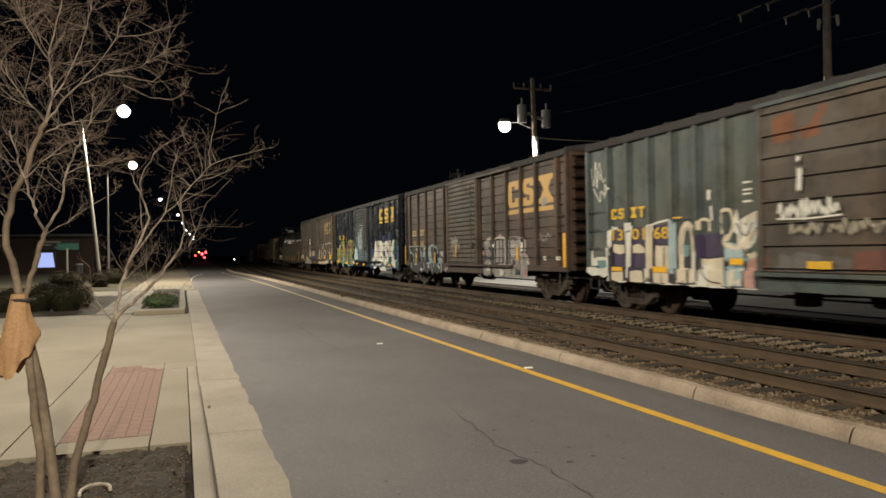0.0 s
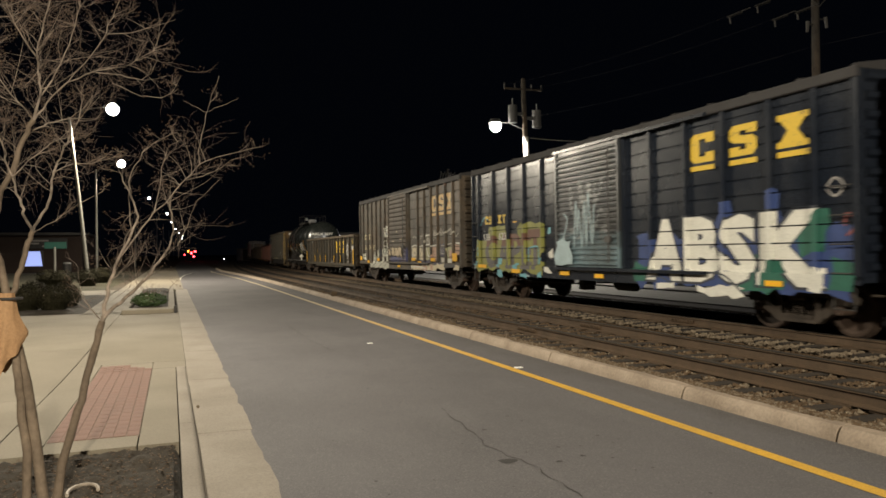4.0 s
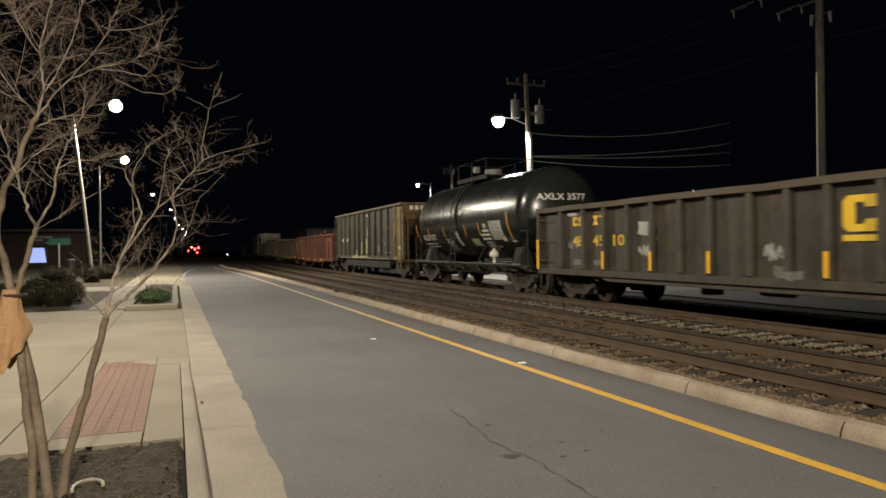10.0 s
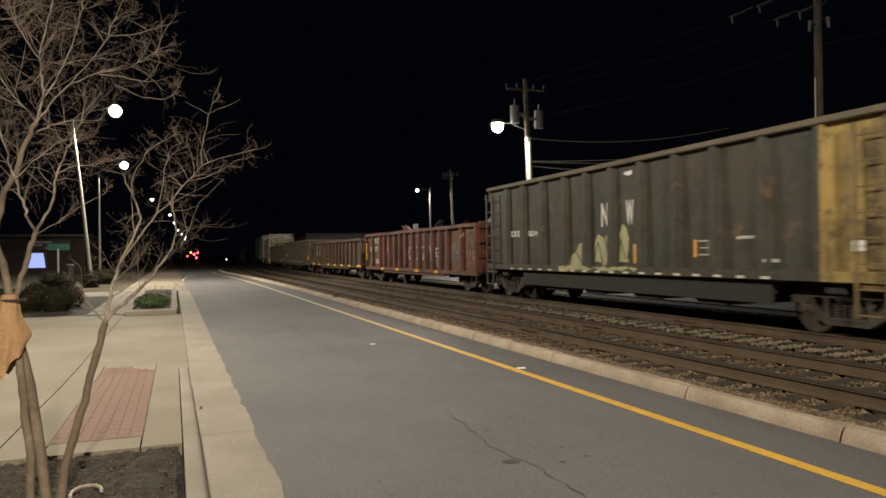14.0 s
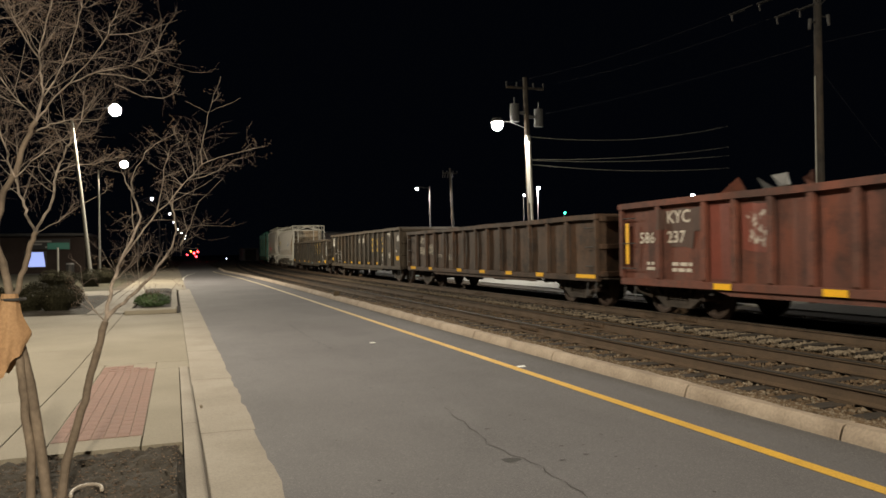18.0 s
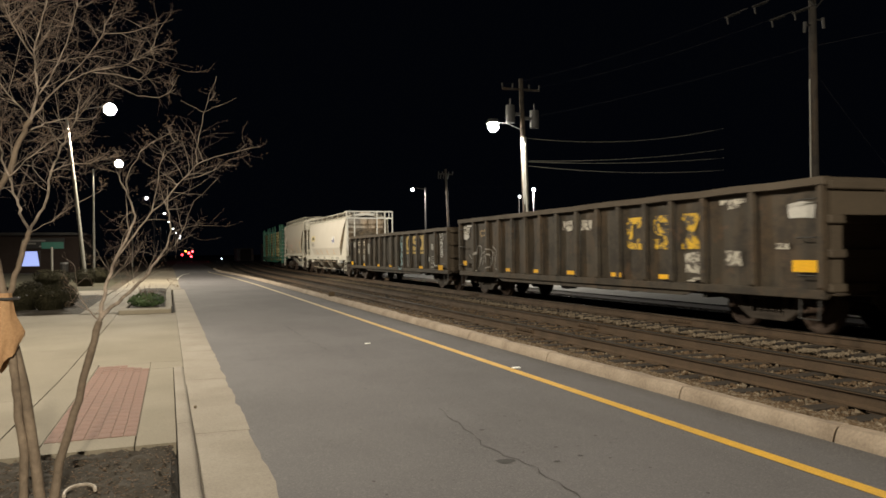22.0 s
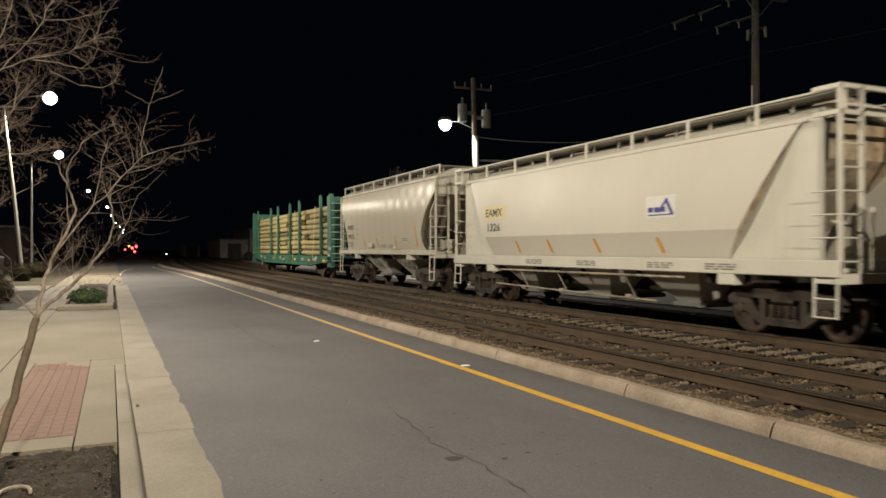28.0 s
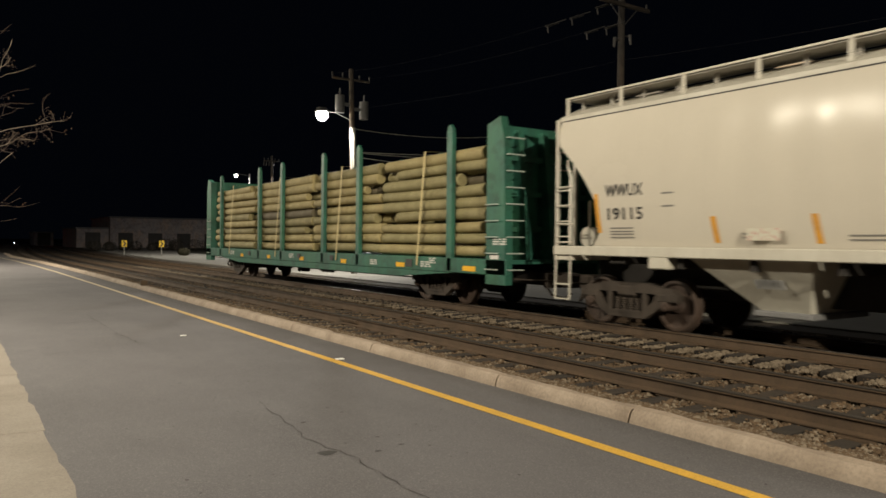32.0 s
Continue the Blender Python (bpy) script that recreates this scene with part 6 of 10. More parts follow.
# 5: black gondola with yellow strips
body = surface("black_gondola_paint", (0.044, 0.041, 0.031), (0.058, 0.047, 0.033), 0.7, 0.8, 40, 0.8, 0.1, streaks=0.6, rust=(0.10, 0.06, 0.035))
chord = surface("dusty_chord", (0.090, 0.068, 0.045), (0.055, 0.041, 0.028), 0.75, 0.7, 40, 1, 0.1)
POSTS_E = [82.45, 81.26, 80.27, 79.28, 78.33, 77.35, 76.42, 75.34, 74.45, 73.6, 72.62, 71.68, 70.64, 69.41]
ob, uc = gondola("black gondola car with upright yellow strips and emblem", 68.05, 83.80, 0.86, 2.70, POSTS_E, body, chord)
m = worn("car_e_yellow", (0.85, 0.55, 0.03), (0.07, 0.065, 0.055), 0.70, scale=8)
emblem(ob, m, [(73.38 - uc, 72.76 - uc), (72.42 - uc, 71.84 - uc), (71.44 - uc, 70.78 - uc)], 1.78, 2.36, -1.386, 0.10, 0.05)
small_marks(ob, m, [(81.9 - uc, 81.4 - uc), (80.9 - uc, 80.35 - uc)], 2.14, 2.38, -1.382)
for txt, a, b in (("48", 81.9, 81.45), ("45", 80.9, 80.4), ("10", 79.98, 79.5)):
    lettering(txt, ob, m, a - uc, 1.60, 0.28, a - b, -1.382)
strips(ob, [(u - uc, 0.09, 1.03, 0.44) for k, u in enumerate((80.27, 78.33, 76.42, 73.6, 71.68))] + [(83.72 - uc, 0.14, 0.95, 0.85), (68.14 - uc, 0.14, 0.95, 0.9)], -1.512)
g = Geo()
for a, b in ((0, 0.22), (-0.25, 0.08), (0.25, 0.08), (-0.30, -0.18), (0.30, -0.18), (0.0, -0.12), (-0.02, 0.0)):
    pts = [(-1.384, 69.9 - uc + a + 0.2 * math.cos(k * 0.524), 1.85 + b + 0.2 * math.sin(k * 0.524)) for k in range(13)]
    g.tube(pts, 0.016, 4)
for k in range(4):
    g.tube([(-1.384, 69.72 - uc + 0.12 * k, 1.28), (-1.384, 69.72 - uc + 0.12 * k, 1.52)], 0.014, 4)
g.tube([(-1.384, 69.6 - uc, 1.53), (-1.384, 70.2 - uc, 1.53)], 0.014, 4), g.tube([(-1.384, 69.6 - uc, 1.27), (-1.384, 70.2 - uc, 1.27)], 0.014, 4)
part("chalk_drawing", g, WHITE_MARK, ob, "white sprayed outline of a cluster")
GON = dict(back=-1.372, front=-1.502, sill=0.97, half=0.066)
painted(ob, uc, POSTS_E, (0.42, 0.42, 0.40), 1, [blob(78.95, 78.42, 1.84, 2.16, 1, 0.02), scrawl(78.95, 78.4, 1.35, 1.65, 8, 0.06, 2), scrawl(75.05, 74.55, 1.36, 1.56, 8, 0.06, 3), blob(82.2, 81.7, 2.44, 2.5, 5, 0.01), scrawl(82.2, 81.6, 1.5, 1.75, 5, 0.03, 6)], **GON)
painted(ob, uc, POSTS_E, (0.58, 0.57, 0.55), 1, [blob(69.1, 68.66, 1.76, 2.02, 7, 0.02), blob(70.25, 69.6, 2.5, 2.54, 8, 0.006), blob(70.0, 69.85, 2.42, 2.46, 9, 0.006), blob(70.2, 69.8, 1.06, 1.1, 10, 0.006)], **GON)
painted(ob, uc, POSTS_E, (0.32, 0.22, 0.03), 1, [blob(69.0, 68.85, 2.15, 2.4, 11, 0.02), blob(68.78, 68.65, 2.15, 2.4, 12, 0.02)], **GON)
painted(ob, uc, POSTS_E, (0.17, 0.16, 0.14), 1, [blob(74.85, 74.6, 1.0, 1.2, 13, 0.02), blob(74.5, 74.2, 0.98, 1.1, 14, 0.02), blob(81.9, 81.4, 1.1, 1.25, 15, 0.01), blob(80.9, 80.4, 1.1, 1.25, 16, 0.01)], **GON)

# 6: black tank car
u0, u1 = 84.7, 95.45
ob = car("tank_car", "glossy black tank car with amber strips and white print", u0, u1, "tank car")
uc, h, TR, TZ = (u0 + u1) / 2, (u1 - u0) / 2, 1.47, 2.70
BLACKTANK = surface("black_tank_paint", (0.013, 0.0155, 0.0145), (0.022, 0.023, 0.020), 0.27, 0.5, 40, 0.7, 0.0, streaks=0.3, gloss=0.5, fleck=0.1)
prof = [(-h, 0.0)] + [(-h + 0.62 * (1 - math.cos(a)), TR * math.sin(a)) for a in [k * math.pi / 16 for k in range(1, 9)]]
prof += [(-p, r) for p, r in prof[::-1]]
part("tank", Geo().lathe(prof, (0, 0, TZ), "y", 56), BLACKTANK, ob, smooth=50)


def on_tank(parent, name, material, y0, y1, z0, z1, r=TR + 0.006, lean=0.0):
    v, n = [], 5
    for i in range(n + 1):
        z = z0 + (z1 - z0) * i / n
        x = -math.sqrt(max(0.0, r * r - (z - TZ) ** 2))
        v += [(x, y0 + lean * i / n, z), (x, y1 + lean * i / n, z)]
    return part(name, Geo().add(v, [(2 * i, 2 * i + 1, 2 * i + 3, 2 * i + 2) for i in range(n)]), material, parent)


for u, z0, z1 in ((95.3, 1.83, 2.6), (93.82, 2.0, 2.42), (92.0, 2.0, 2.43), (89.74, 2.0, 2.44), (88.4, 2.0, 2.47), (85.97, 1.82, 2.72)):
    on_tank(ob, "reflector", REFLECT_OLD, u - uc - 0.045, u - uc + 0.045, z0, z1)
OLIVE_PANEL = worn("olive_panel", (0.42, 0.42, 0.25), (0.2, 0.2, 0.15), 0.7)
RED_LINE = surface("red_line", (0.5, 0.06, 0.05), (0.35, 0.06, 0.05), 0.6, 0.4, 40, 3, 0.0)
on_tank(ob, "panel", OLIVE_PANEL, 89.45 - uc, 88.78 - uc, 1.66, 1.92)
on_tank(ob, "panel", PALE_PANEL, 90.8 - uc, 90.42 - uc, 1.68, 2.22)
on_tank(ob, "painted_line", RED_LINE, 90.8 - uc, 90.45 - uc, 2.16, 2.20, TR + 0.010)
for k in range(4):
    on_tank(ob, "small_print", BLACK_MARK, 90.74 - uc, 90.5 - uc - 0.04 * (k % 2), 1.78 + 0.09 * k, 1.80 + 0.09 * k, TR + 0.010)
# a ruled table of white lines
for k in range(14):
    z = 1.86 + 0.046 * k
    for a, b in ((87.46, 87.2), (87.18, 86.98), (86.96, 86.78), (86.76, 86.5)):
        on_tank(ob, "small_print", WHITE_MARK, a - uc, b - uc, z, z + 0.028)
on_tank(ob, "panel", PALE_PANEL, 86.72 - uc, 86.46 - uc, 1.80, 1.92, TR + 0.009)
on_tank(ob, "panel", PALE_PANEL, 87.98 - uc, 87.76 - uc, 2.27, 2.42)
for a, b, z in ((88.16, 87.6, 2.14), (88.32, 87.58, 2.0), (88.36, 87.66, 1.86)):
    on_tank(ob, "small_print", WHITE_MARK, a - uc, b - uc, z, z + 0.075)
for a, b, z0, z1 in ((88.26, 87.72, 1.76, 1.79), (88.26, 87.72, 1.50, 1.53), (88.26, 88.22, 1.53, 1.76), (87.76, 87.72, 1.53, 1.76), (88.12, 88.02, 1.58, 1.72), (87.96, 87.86, 1.58, 1.72)):
    on_tank(ob, "stencil_box", WHITE_MARK, a - uc, b - uc, z0, z1)
for a, b, z0, rows, step in ((94.8, 93.25, 1.64, 2, 0.12), (92.08, 91.4, 1.52, 6, 0.078), (90.5, 90.3, 1.41, 1, 0.1), (90.0, 89.85, 1.41, 1, 0.1), (87.55, 87.25, 1.6, 1, 0.1), (86.15, 85.8, 1.77, 1, 0.1)):
    for k in range(rows):
        on_tank(ob, "small_print", WHITE_MARK, a - uc, b - uc + 0.12 * (k % 2), z0 + step * k, z0 + step * k + 0.034)
for txt, a, w in (("AXLX", 94.74, 0.8), ("3577", 93.8, 0.7)):
    letters = lettering(txt, ob, WHITE_MARK, a - uc, 1.92, 0.23, w, -1.4)
    for v in letters.data.vertices:
        v.co.x = -math.sqrt((TR + 0.006) ** 2 - (v.co.z - TZ) ** 2)
g = Geo().tube([(-1.45, 87.0 - uc, 1.05), (-1.45, 87.0 - uc, 1.3)], 0.05, 8).lathe([(1.28, 0.0), (1.28, 0.13), (1.36, 0.16), (1.46, 0.12), (1.5, 0.05), (1.56, 0.05), (1.56, 0.0)], (-1.45, 87.0 - uc, 0), "z", 14)
part("valve", g, PALE_PANEL, ob, "white painted valve", smooth=40)
part("hand_rail", Geo().tube([(-1.50, -h + 0.2, 1.06), (-1.50, h - 0.2, 1.06)], 0.018, 6), GREYMETAL, ob)
letters = lettering("AXLX 3577", ob, WHITE_MARK, 0, 3.05, 0.21, 1.7, 0)
for v in letters.data.vertices:
    x, z = -0.95 - v.co.y, v.co.z
    r = math.hypot(x, z - TZ) / TR
    v.co = (x, -h + 0.62 * (1 - math.sqrt(max(0.0, 1 - r * r))) - 0.012, z)
g = Geo()
for k in range(13):
    a = k * math.pi / 12 - math.pi / 2
    g.tube([(-(TR + 0.02) * math.cos(a), 0.35, TZ + (TR + 0.02) * math.sin(a)), (-(TR + 0.02) * math.cos(a + 0.26), 0.35, TZ + (TR + 0.02) * math.sin(a + 0.26))], 0.03, 5)
part("tank_band", g, BLACKTANK, ob)
g = Geo().box(-0.95, 0.95, -1.3, 1.5, 4.20, 4.24)
for x in (-0.9, 0.9):
    g.box(x - 0.03, x + 0.03, -1.3, 1.5, 4.10, 4.22)
    for y in (-1.25, 0.1, 1.45):
        g.tube([(x, y, 4.05), (x, y, 4.82)], 0.014, 6)
    g.tube([(x, -1.25, 4.82), (x, -0.2, 4.82)], 0.010, 6), g.tube([(x, 0.4, 4.80), (x, 1.45, 4.80)], 0.010, 6)
for y in (-1.25, 1.45):
    g.tube([(-0.9, y, 4.82), (0.9, y, 4.82)], 0.010, 6)
part("platform", g, UNDERSIDE, ob, "dark steel service platform with hand rails")
g = Geo().tube([(0, 0.1, 4.1), (0, 0.1, 4.55)], 0.33, 16).tube([(0.1, 0.75, 4.1), (0.1, 0.75, 4.5)], 0.14, 10).tube([(-0.3, -0.7, 4.1), (-0.3, -0.7, 4.42)], 0.12, 10).box(-0.5, -0.3, 0.7, 0.95, 4.5, 4.72, 0.02)
part("manway", g, GREYMETAL, ob)
g = Geo()
for y in (0.15, 0.6):
    pts = [(-(TR + 0.14) * math.cos(a), y, TZ + (TR + 0.14) * math.sin(a)) for a in [k * 0.19 - 0.15 for k in range(8)]]
    g.tube([(-1.62, y, 0.72), (-1.61, y, 2.3)] + pts, 0.024, 6)
for k in range(9):
    z = 0.8 + 0.29 * k
    x = -1.61 if z < 2.9 else -math.sqrt((TR + 0.14) ** 2 - min(1.9, z - TZ) ** 2)
    part("ladder_rung", Geo().tube([(x, 0.15, z), (x, 0.6, z)], 0.014, 5), UNDERSIDE, ob)
part("ladder_rail", g, UNDERSIDE, ob)
g = Geo()
for s in (-1, 1):
    g.box(*sorted((s * 1.42, s * 1.5)), -h + 0.3, h - 0.3, 1.0, 1.05)
    for y in (-h + 0.6, -1.6, 1.6, h - 0.6):
        g.tube([(s * 1.46, y, 1.02), (s * 1.1, y, 1.7)], 0.022, 5)
part("side_rail", g, UNDERSIDE, ob)
for s in (-1, 1):
    y = s * (h - 1.0)
    g = Geo().prism([(-1.3, 0.95), (1.3, 0.95), (1.15, 1.55), (0.9, 1.45), (0, 1.3), (-0.9, 1.45), (-1.15, 1.55)], y - 0.25, y + 0.25, "y")
    g.prism([(y - 0.6, 0.95), (y + 0.6, 0.95), (y + 0.25, 1.6), (y - 0.25, 1.6)], -1.1, -0.9)
    g.box(-1.45, 1.45, *sorted((s * (h - 0.25), s * (h + 0.15))), 0.92, 1.04, 0.02)
    for x in (-1.4, 1.4):
        g.tube([(x, s * (h + 0.1), 1.0), (x, s * (h + 0.1), 2.1), (x, s * (h - 0.4), 2.1)], 0.022, 6)
    g.tube([(-1.4, s * (h + 0.1), 2.1), (1.4, s * (h + 0.1), 2.1)], 0.022, 6)
    part("end_frame", g, UNDERSIDE, ob)
underframe(ob, h, h - 1.0, 0.6, 0.98)

# 7: open hopper
u0, u1 = 97.65, 112.5
body = surface("black_hopper_paint", (0.036, 0.034, 0.026), (0.046, 0.040, 0.028), 0.72, 0.8, 40, 0.7, 0.1, streaks=0.6, rust=(0.12, 0.07, 0.035), spray=(
    spray_patch(-7.6, -6.2, 1.0, 3.9, (0.40, 0.275, 0.08), 0.1, 0.95),))
ob = car("hopper_car", "dark open-top hopper car with wide ribs and a yellow end panel", u0, u1, "hopper car")
uc, h, low, top = (u0 + u1) / 2, (u1 - u0) / 2, 1.12, 3.77
for s in (-1, 1):
    v = [(s * 1.36, y, z) for y in (-h, h) for z in (low, top)]
    v += [(s * 1.30, y, z) for y in (-h, h) for z in (low, top)]
    part("side_wall", Geo().add(v, [(0, 2, 3, 1), (4, 6, 7, 5)]), body, ob)
    part("top_chord", Geo().box(*sorted((s * 1.28, s * 1.50)), -h - 0.02, h + 0.02, top - 0.12, top, 0.02), surface("hopper_chord", (0.13, 0.105, 0.075), (0.08, 0.06, 0.045), 0.75, 0.7, 40, 1, 0.1) if s < 0 else body, ob)
    part("side_sill", Geo().box(*sorted((s * 1.34, s * 1.5)), -h, h, low - 0.08, low + 0.10, 0.015), body, ob)
    for u in (111.1, 109.93, 108.68, 107.4, 106.3, 105.1, 103.9, 102.65, 101.45, 100.16, 98.9):
        y, w = u - uc, 0.085
        g = Geo().add([(s * 1.36, y - w - 0.05, low + 0.06), (s * 1.36, y + w + 0.05, low + 0.06), (s * 1.50, y + w, low + 0.1), (s * 1.50, y - w, low + 0.1),
                       (s * 1.36, y - w - 0.05, top - 0.1), (s * 1.36, y + w + 0.05, top - 0.1), (s * 1.46, y + w, top - 0.1), (s * 1.46, y - w, top - 0.1)],
                      [(0, 1, 2, 3), (4, 5, 6, 7), (0, 3, 7, 4), (3, 2, 6, 7), (2, 1, 5, 6)])
        part("rib", g, body, ob)
for s in (-1, 1):
    g = Geo().add([(-1.36, s * h, top), (1.36, s * h, top), (1.36, s * (h - 0.05), 3.0), (-1.36, s * (h - 0.05), 3.0), (1.36, s * (h - 2.2), 1.2), (-1.36, s * (h - 2.2), 1.2)], [(0, 1, 2, 3), (3, 2, 4, 5)])
    for x in (-1.3, -0.5, 0.5, 1.3):
        q = Geo().box(x - 0.05, x + 0.05, *sorted((s * (h - 0.08), s * (h + 0.02))), 1.0, 3.1)
        q.tube([(x, s * (h - 0.05), 1.1), (x, s * (h - 1.7), 1.7)], 0.05, 6)
        part("end_post", q, RUNGEAR, ob)
    g.box(-1.4, 1.4, *sorted((s * (h - 0.1), s * (h + 0.06))), top - 0.5, top - 0.02, 0.02)
    g.box(-1.45, 1.45, *sorted((s * (h - 0.5), s * (h + 0.1))), 0.92, 1.08, 0.02)
    part("end_sheet", g, surface("ochre_end", (0.16, 0.11, 0.05), (0.04, 0.03, 0.02), 0.8, 0.9, 40, 1.5, 0.2, streaks=0.6), ob)
    rung_paint = DARKMETAL if s > 0 else surface("ochre_ladder", (0.2, 0.14, 0.06), (0.07, 0.05, 0.03), 0.7, 0.8, 40, 3, 0.1)
    for k in range(8):
        part("ladder_rung", Geo().tube([(-1.5, s * (h + 0.02), 0.55 + 0.4 * k), (-1.15, s * (h + 0.06), 0.55 + 0.4 * k)], 0.016, 5), rung_paint, ob)
        part("ladder_rung", Geo().tube([(-1.52, s * (h - 0.5), 0.55 + 0.4 * k), (-1.52, s * (h - 0.05), 0.55 + 0.4 * k)], 0.016, 5), rung_paint, ob)
    for x, y in ((-1.5, h + 0.03), (-1.15, h + 0.06), (-1.52, h - 0.5)):
        part("ladder_rail", Geo().box(x - 0.02, x + 0.02, *sorted((s * (y - 0.02), s * (y + 0.02))), 0.5, 3.55), rung_paint, ob)
for k in range(4):
    y = -h + 3.0 + (2 * h - 6.0) * (k + 0.5) / 4
    part("hopper_bay", Geo().prism([(y - 1.1, low), (y + 1.1, low), (y + 0.4, 0.5), (y - 0.4, 0.5)], -1.25, 1.25), UNDERSIDE, ob)
part("bottom_beam", Geo().box(-1.36, -1.28, -h + 2.4, h - 2.4, 0.60, 1.04, 0.01), surface("black_beam", (0.014, 0.012, 0.011), (0.022, 0.018, 0.015), 0.85, 0.8, 30, 1.5, 0.2), ob)
strips(ob, [(-h + 2.4 + 0.62 * k, 0.22, 1.06, 0.05) for k in range(18)], -1.506, worn("dull_white_strip", (0.55, 0.52, 0.45), (0.3, 0.27, 0.22), 0.6))
strips(ob, [(104.2 - uc, 0.12, 1.3, 0.45), (102.08 - uc, 0.09, 1.45, 0.36)], -1.372, REFLECT_OLD)
RIBS_G = [111.1, 109.93, 108.68, 107.4, 106.3, 105.1, 103.9, 102.65, 101.45, 100.16, 98.9]
HOP = dict(back=-1.362, front=-1.502, sill=1.22, half=0.09)
painted(ob, uc, RIBS_G, WHITE_MARK, 1, [glyphs("N", 105.62, 2.2, 0.6, 0.3, 0.03), glyphs("W", 104.55, 2.2, 0.6, 0.32, 0.03), blob(104.6, 104.3, 3.4, 3.5, 1, 0.03)], **HOP)
painted(ob, uc, RIBS_G, (0.36, 0.34, 0.18), 1, [blob(107.1, 106.4, 1.25, 1.8, 2, 0.07, 0.2), blob(106.0, 105.3, 1.24, 2.05, 3, 0.08, 0.1), blob(104.9, 104.4, 1.3, 2.1, 4, 0.07, 0.25), blob(107.6, 103.9, 1.12, 1.2, 5, 0.03)], **HOP)
painted(ob, uc, RIBS_G, (0.085, 0.075, 0.06), 2, [stroke([(106.0, 1.3), (105.8, 1.8), (105.6, 1.3)], 0.06), stroke([(105.5, 2.0), (105.35, 1.5)], 0.05), stroke([(104.8, 1.9), (104.6, 1.4)], 0.05), stroke([(106.9, 1.6), (106.6, 1.3)], 0.05)], **HOP)
painted(ob, uc, RIBS_G, (0.50, 0.49, 0.44), 1, [stroke(q, 0.03, True) for q in ([(102.0, 1.78), (101.55, 1.78)], [(101.55, 1.78), (101.55, 1.5)], [(101.55, 1.5), (102.0, 1.5)], [(101.95, 1.64), (101.6, 1.64)])] + [blob(100.9, 100.45, 1.8, 1.85, 6, 0.004), blob(100.1, 99.85, 1.36, 1.42, 7, 0.004)], **HOP)
small_marks(ob, WHITE_MARK, [(110.9 - uc, 110.5 - uc), (110.44 - uc, 110.06 - uc)], 2.08, 2.26, -1.368)
lettering("804", ob, WHITE_MARK, 109.7 - uc, 2.06, 0.18, 0.6, -1.368)
for k in range(7):
    part("painted_mark", Geo().box(-1.05 + 0.27 * k, -0.87 + 0.27 * k, -h - 0.072, -h - 0.064, 3.42, 3.62), WHITE_MARK, ob)
block_mark(ob, WHITE_MARK, "bar", 98.35 - uc, 98.1 - uc, 1.55, 1.72, -1.368)
underframe(ob, h, h - 1.05, 0.6, 1.0, gear=False)

# 8 to 11: four more gondolas
FLAKED_EARLY = worn("flaked_numbers", (0.52, 0.46, 0.40), (0.15, 0.045, 0.03), 0.44, scale=7)
body = surface("oxide_paint", (0.145, 0.046, 0.029), (0.07, 0.032, 0.022), 0.72, 0.8, 40, 0.8, 0.1, streaks=0.5, rust=(0.10, 0.045, 0.03))
POSTS_H = [127.97, 126.48, 125.63, 124.72, 123.82, 122.95, 122.07, 121.05, 120.1, 119.2, 118.3, 117.39, 116.54, 115.05]
ob, uc = gondola("red oxide gondola car carrying scrap metal, with worn lettering", 113.6, 129.42, 0.80, 2.66, POSTS_H, body, body)
m = worn("car_h_white", (0.62, 0.56, 0.48), (0.3, 0.15, 0.11), 0.62, scale=9)
lettering("586", ob, m, 128.75 - uc, 1.72, 0.26, 0.55, -1.384), lettering("KYC", ob, m, 127.75 - uc, 2.14, 0.28, 0.75, -1.384), lettering("237", ob, m, 127.75 - uc, 1.72, 0.26, 0.6, -1.384)
for txt, u in (("G", 121.82), ("Z", 120.68), ("Z", 119.85), ("Y", 118.95)):
    lettering(txt, ob, worn("car_h_faded", (0.62, 0.53, 0.44), (0.17, 0.06, 0.04), 0.52, scale=9), u - uc, 1.30, 0.62, 0.55, -1.385)
data_lines(ob, m, 128.5 - uc, 128.05 - uc, 1.12, 1.35, 2, -1.384, 2), data_lines(ob, m, 127.6 - uc, 126.95 - uc, 1.1, 1.35, 2, -1.384, 3)
for a, b, c, d in ((117.55, 118.05, 1.76, 1.81), (117.55, 118.05, 1.44, 1.49), (117.55, 117.61, 1.49, 1.76), (117.99, 118.05, 1.49, 1.76), (117.61, 117.99, 1.60, 1.63)):
    block_mark(ob, WHITE_MARK, "bar", b - uc, a - uc, c, d, -1.386)
block_mark(ob, worn("primer_patch", (0.16, 0.14, 0.13), (0.19, 0.062, 0.04), 0.62), "bar", 118.05 - uc, 117.5 - uc, 1.02, 1.40, -1.386)
block_mark(ob, WHITE_MARK, "bar", 118.55 - uc, 118.42 - uc, 1.08, 1.22, -1.386)
strips(ob, [(129.1 - uc, 0.12, 1.25, 0.95), (125.95 - uc, 0.48, 0.78, 0.12), (123.35 - uc, 0.48, 0.78, 0.12), (120.34 - uc, 0.5, 0.78, 0.12), (117.78 - uc, 0.42, 0.78, 0.12)], -1.49)
painted(ob, uc, POSTS_H, (0.075, 0.038, 0.027), 0, [blob(128.0, 126.6, 1.98, 2.46, 3, 0.03), blob(127.7, 126.9, 1.62, 1.98, 4, 0.03), blob(116.4, 115.2, 1.2, 2.0, 6, 0.08)], **GON)
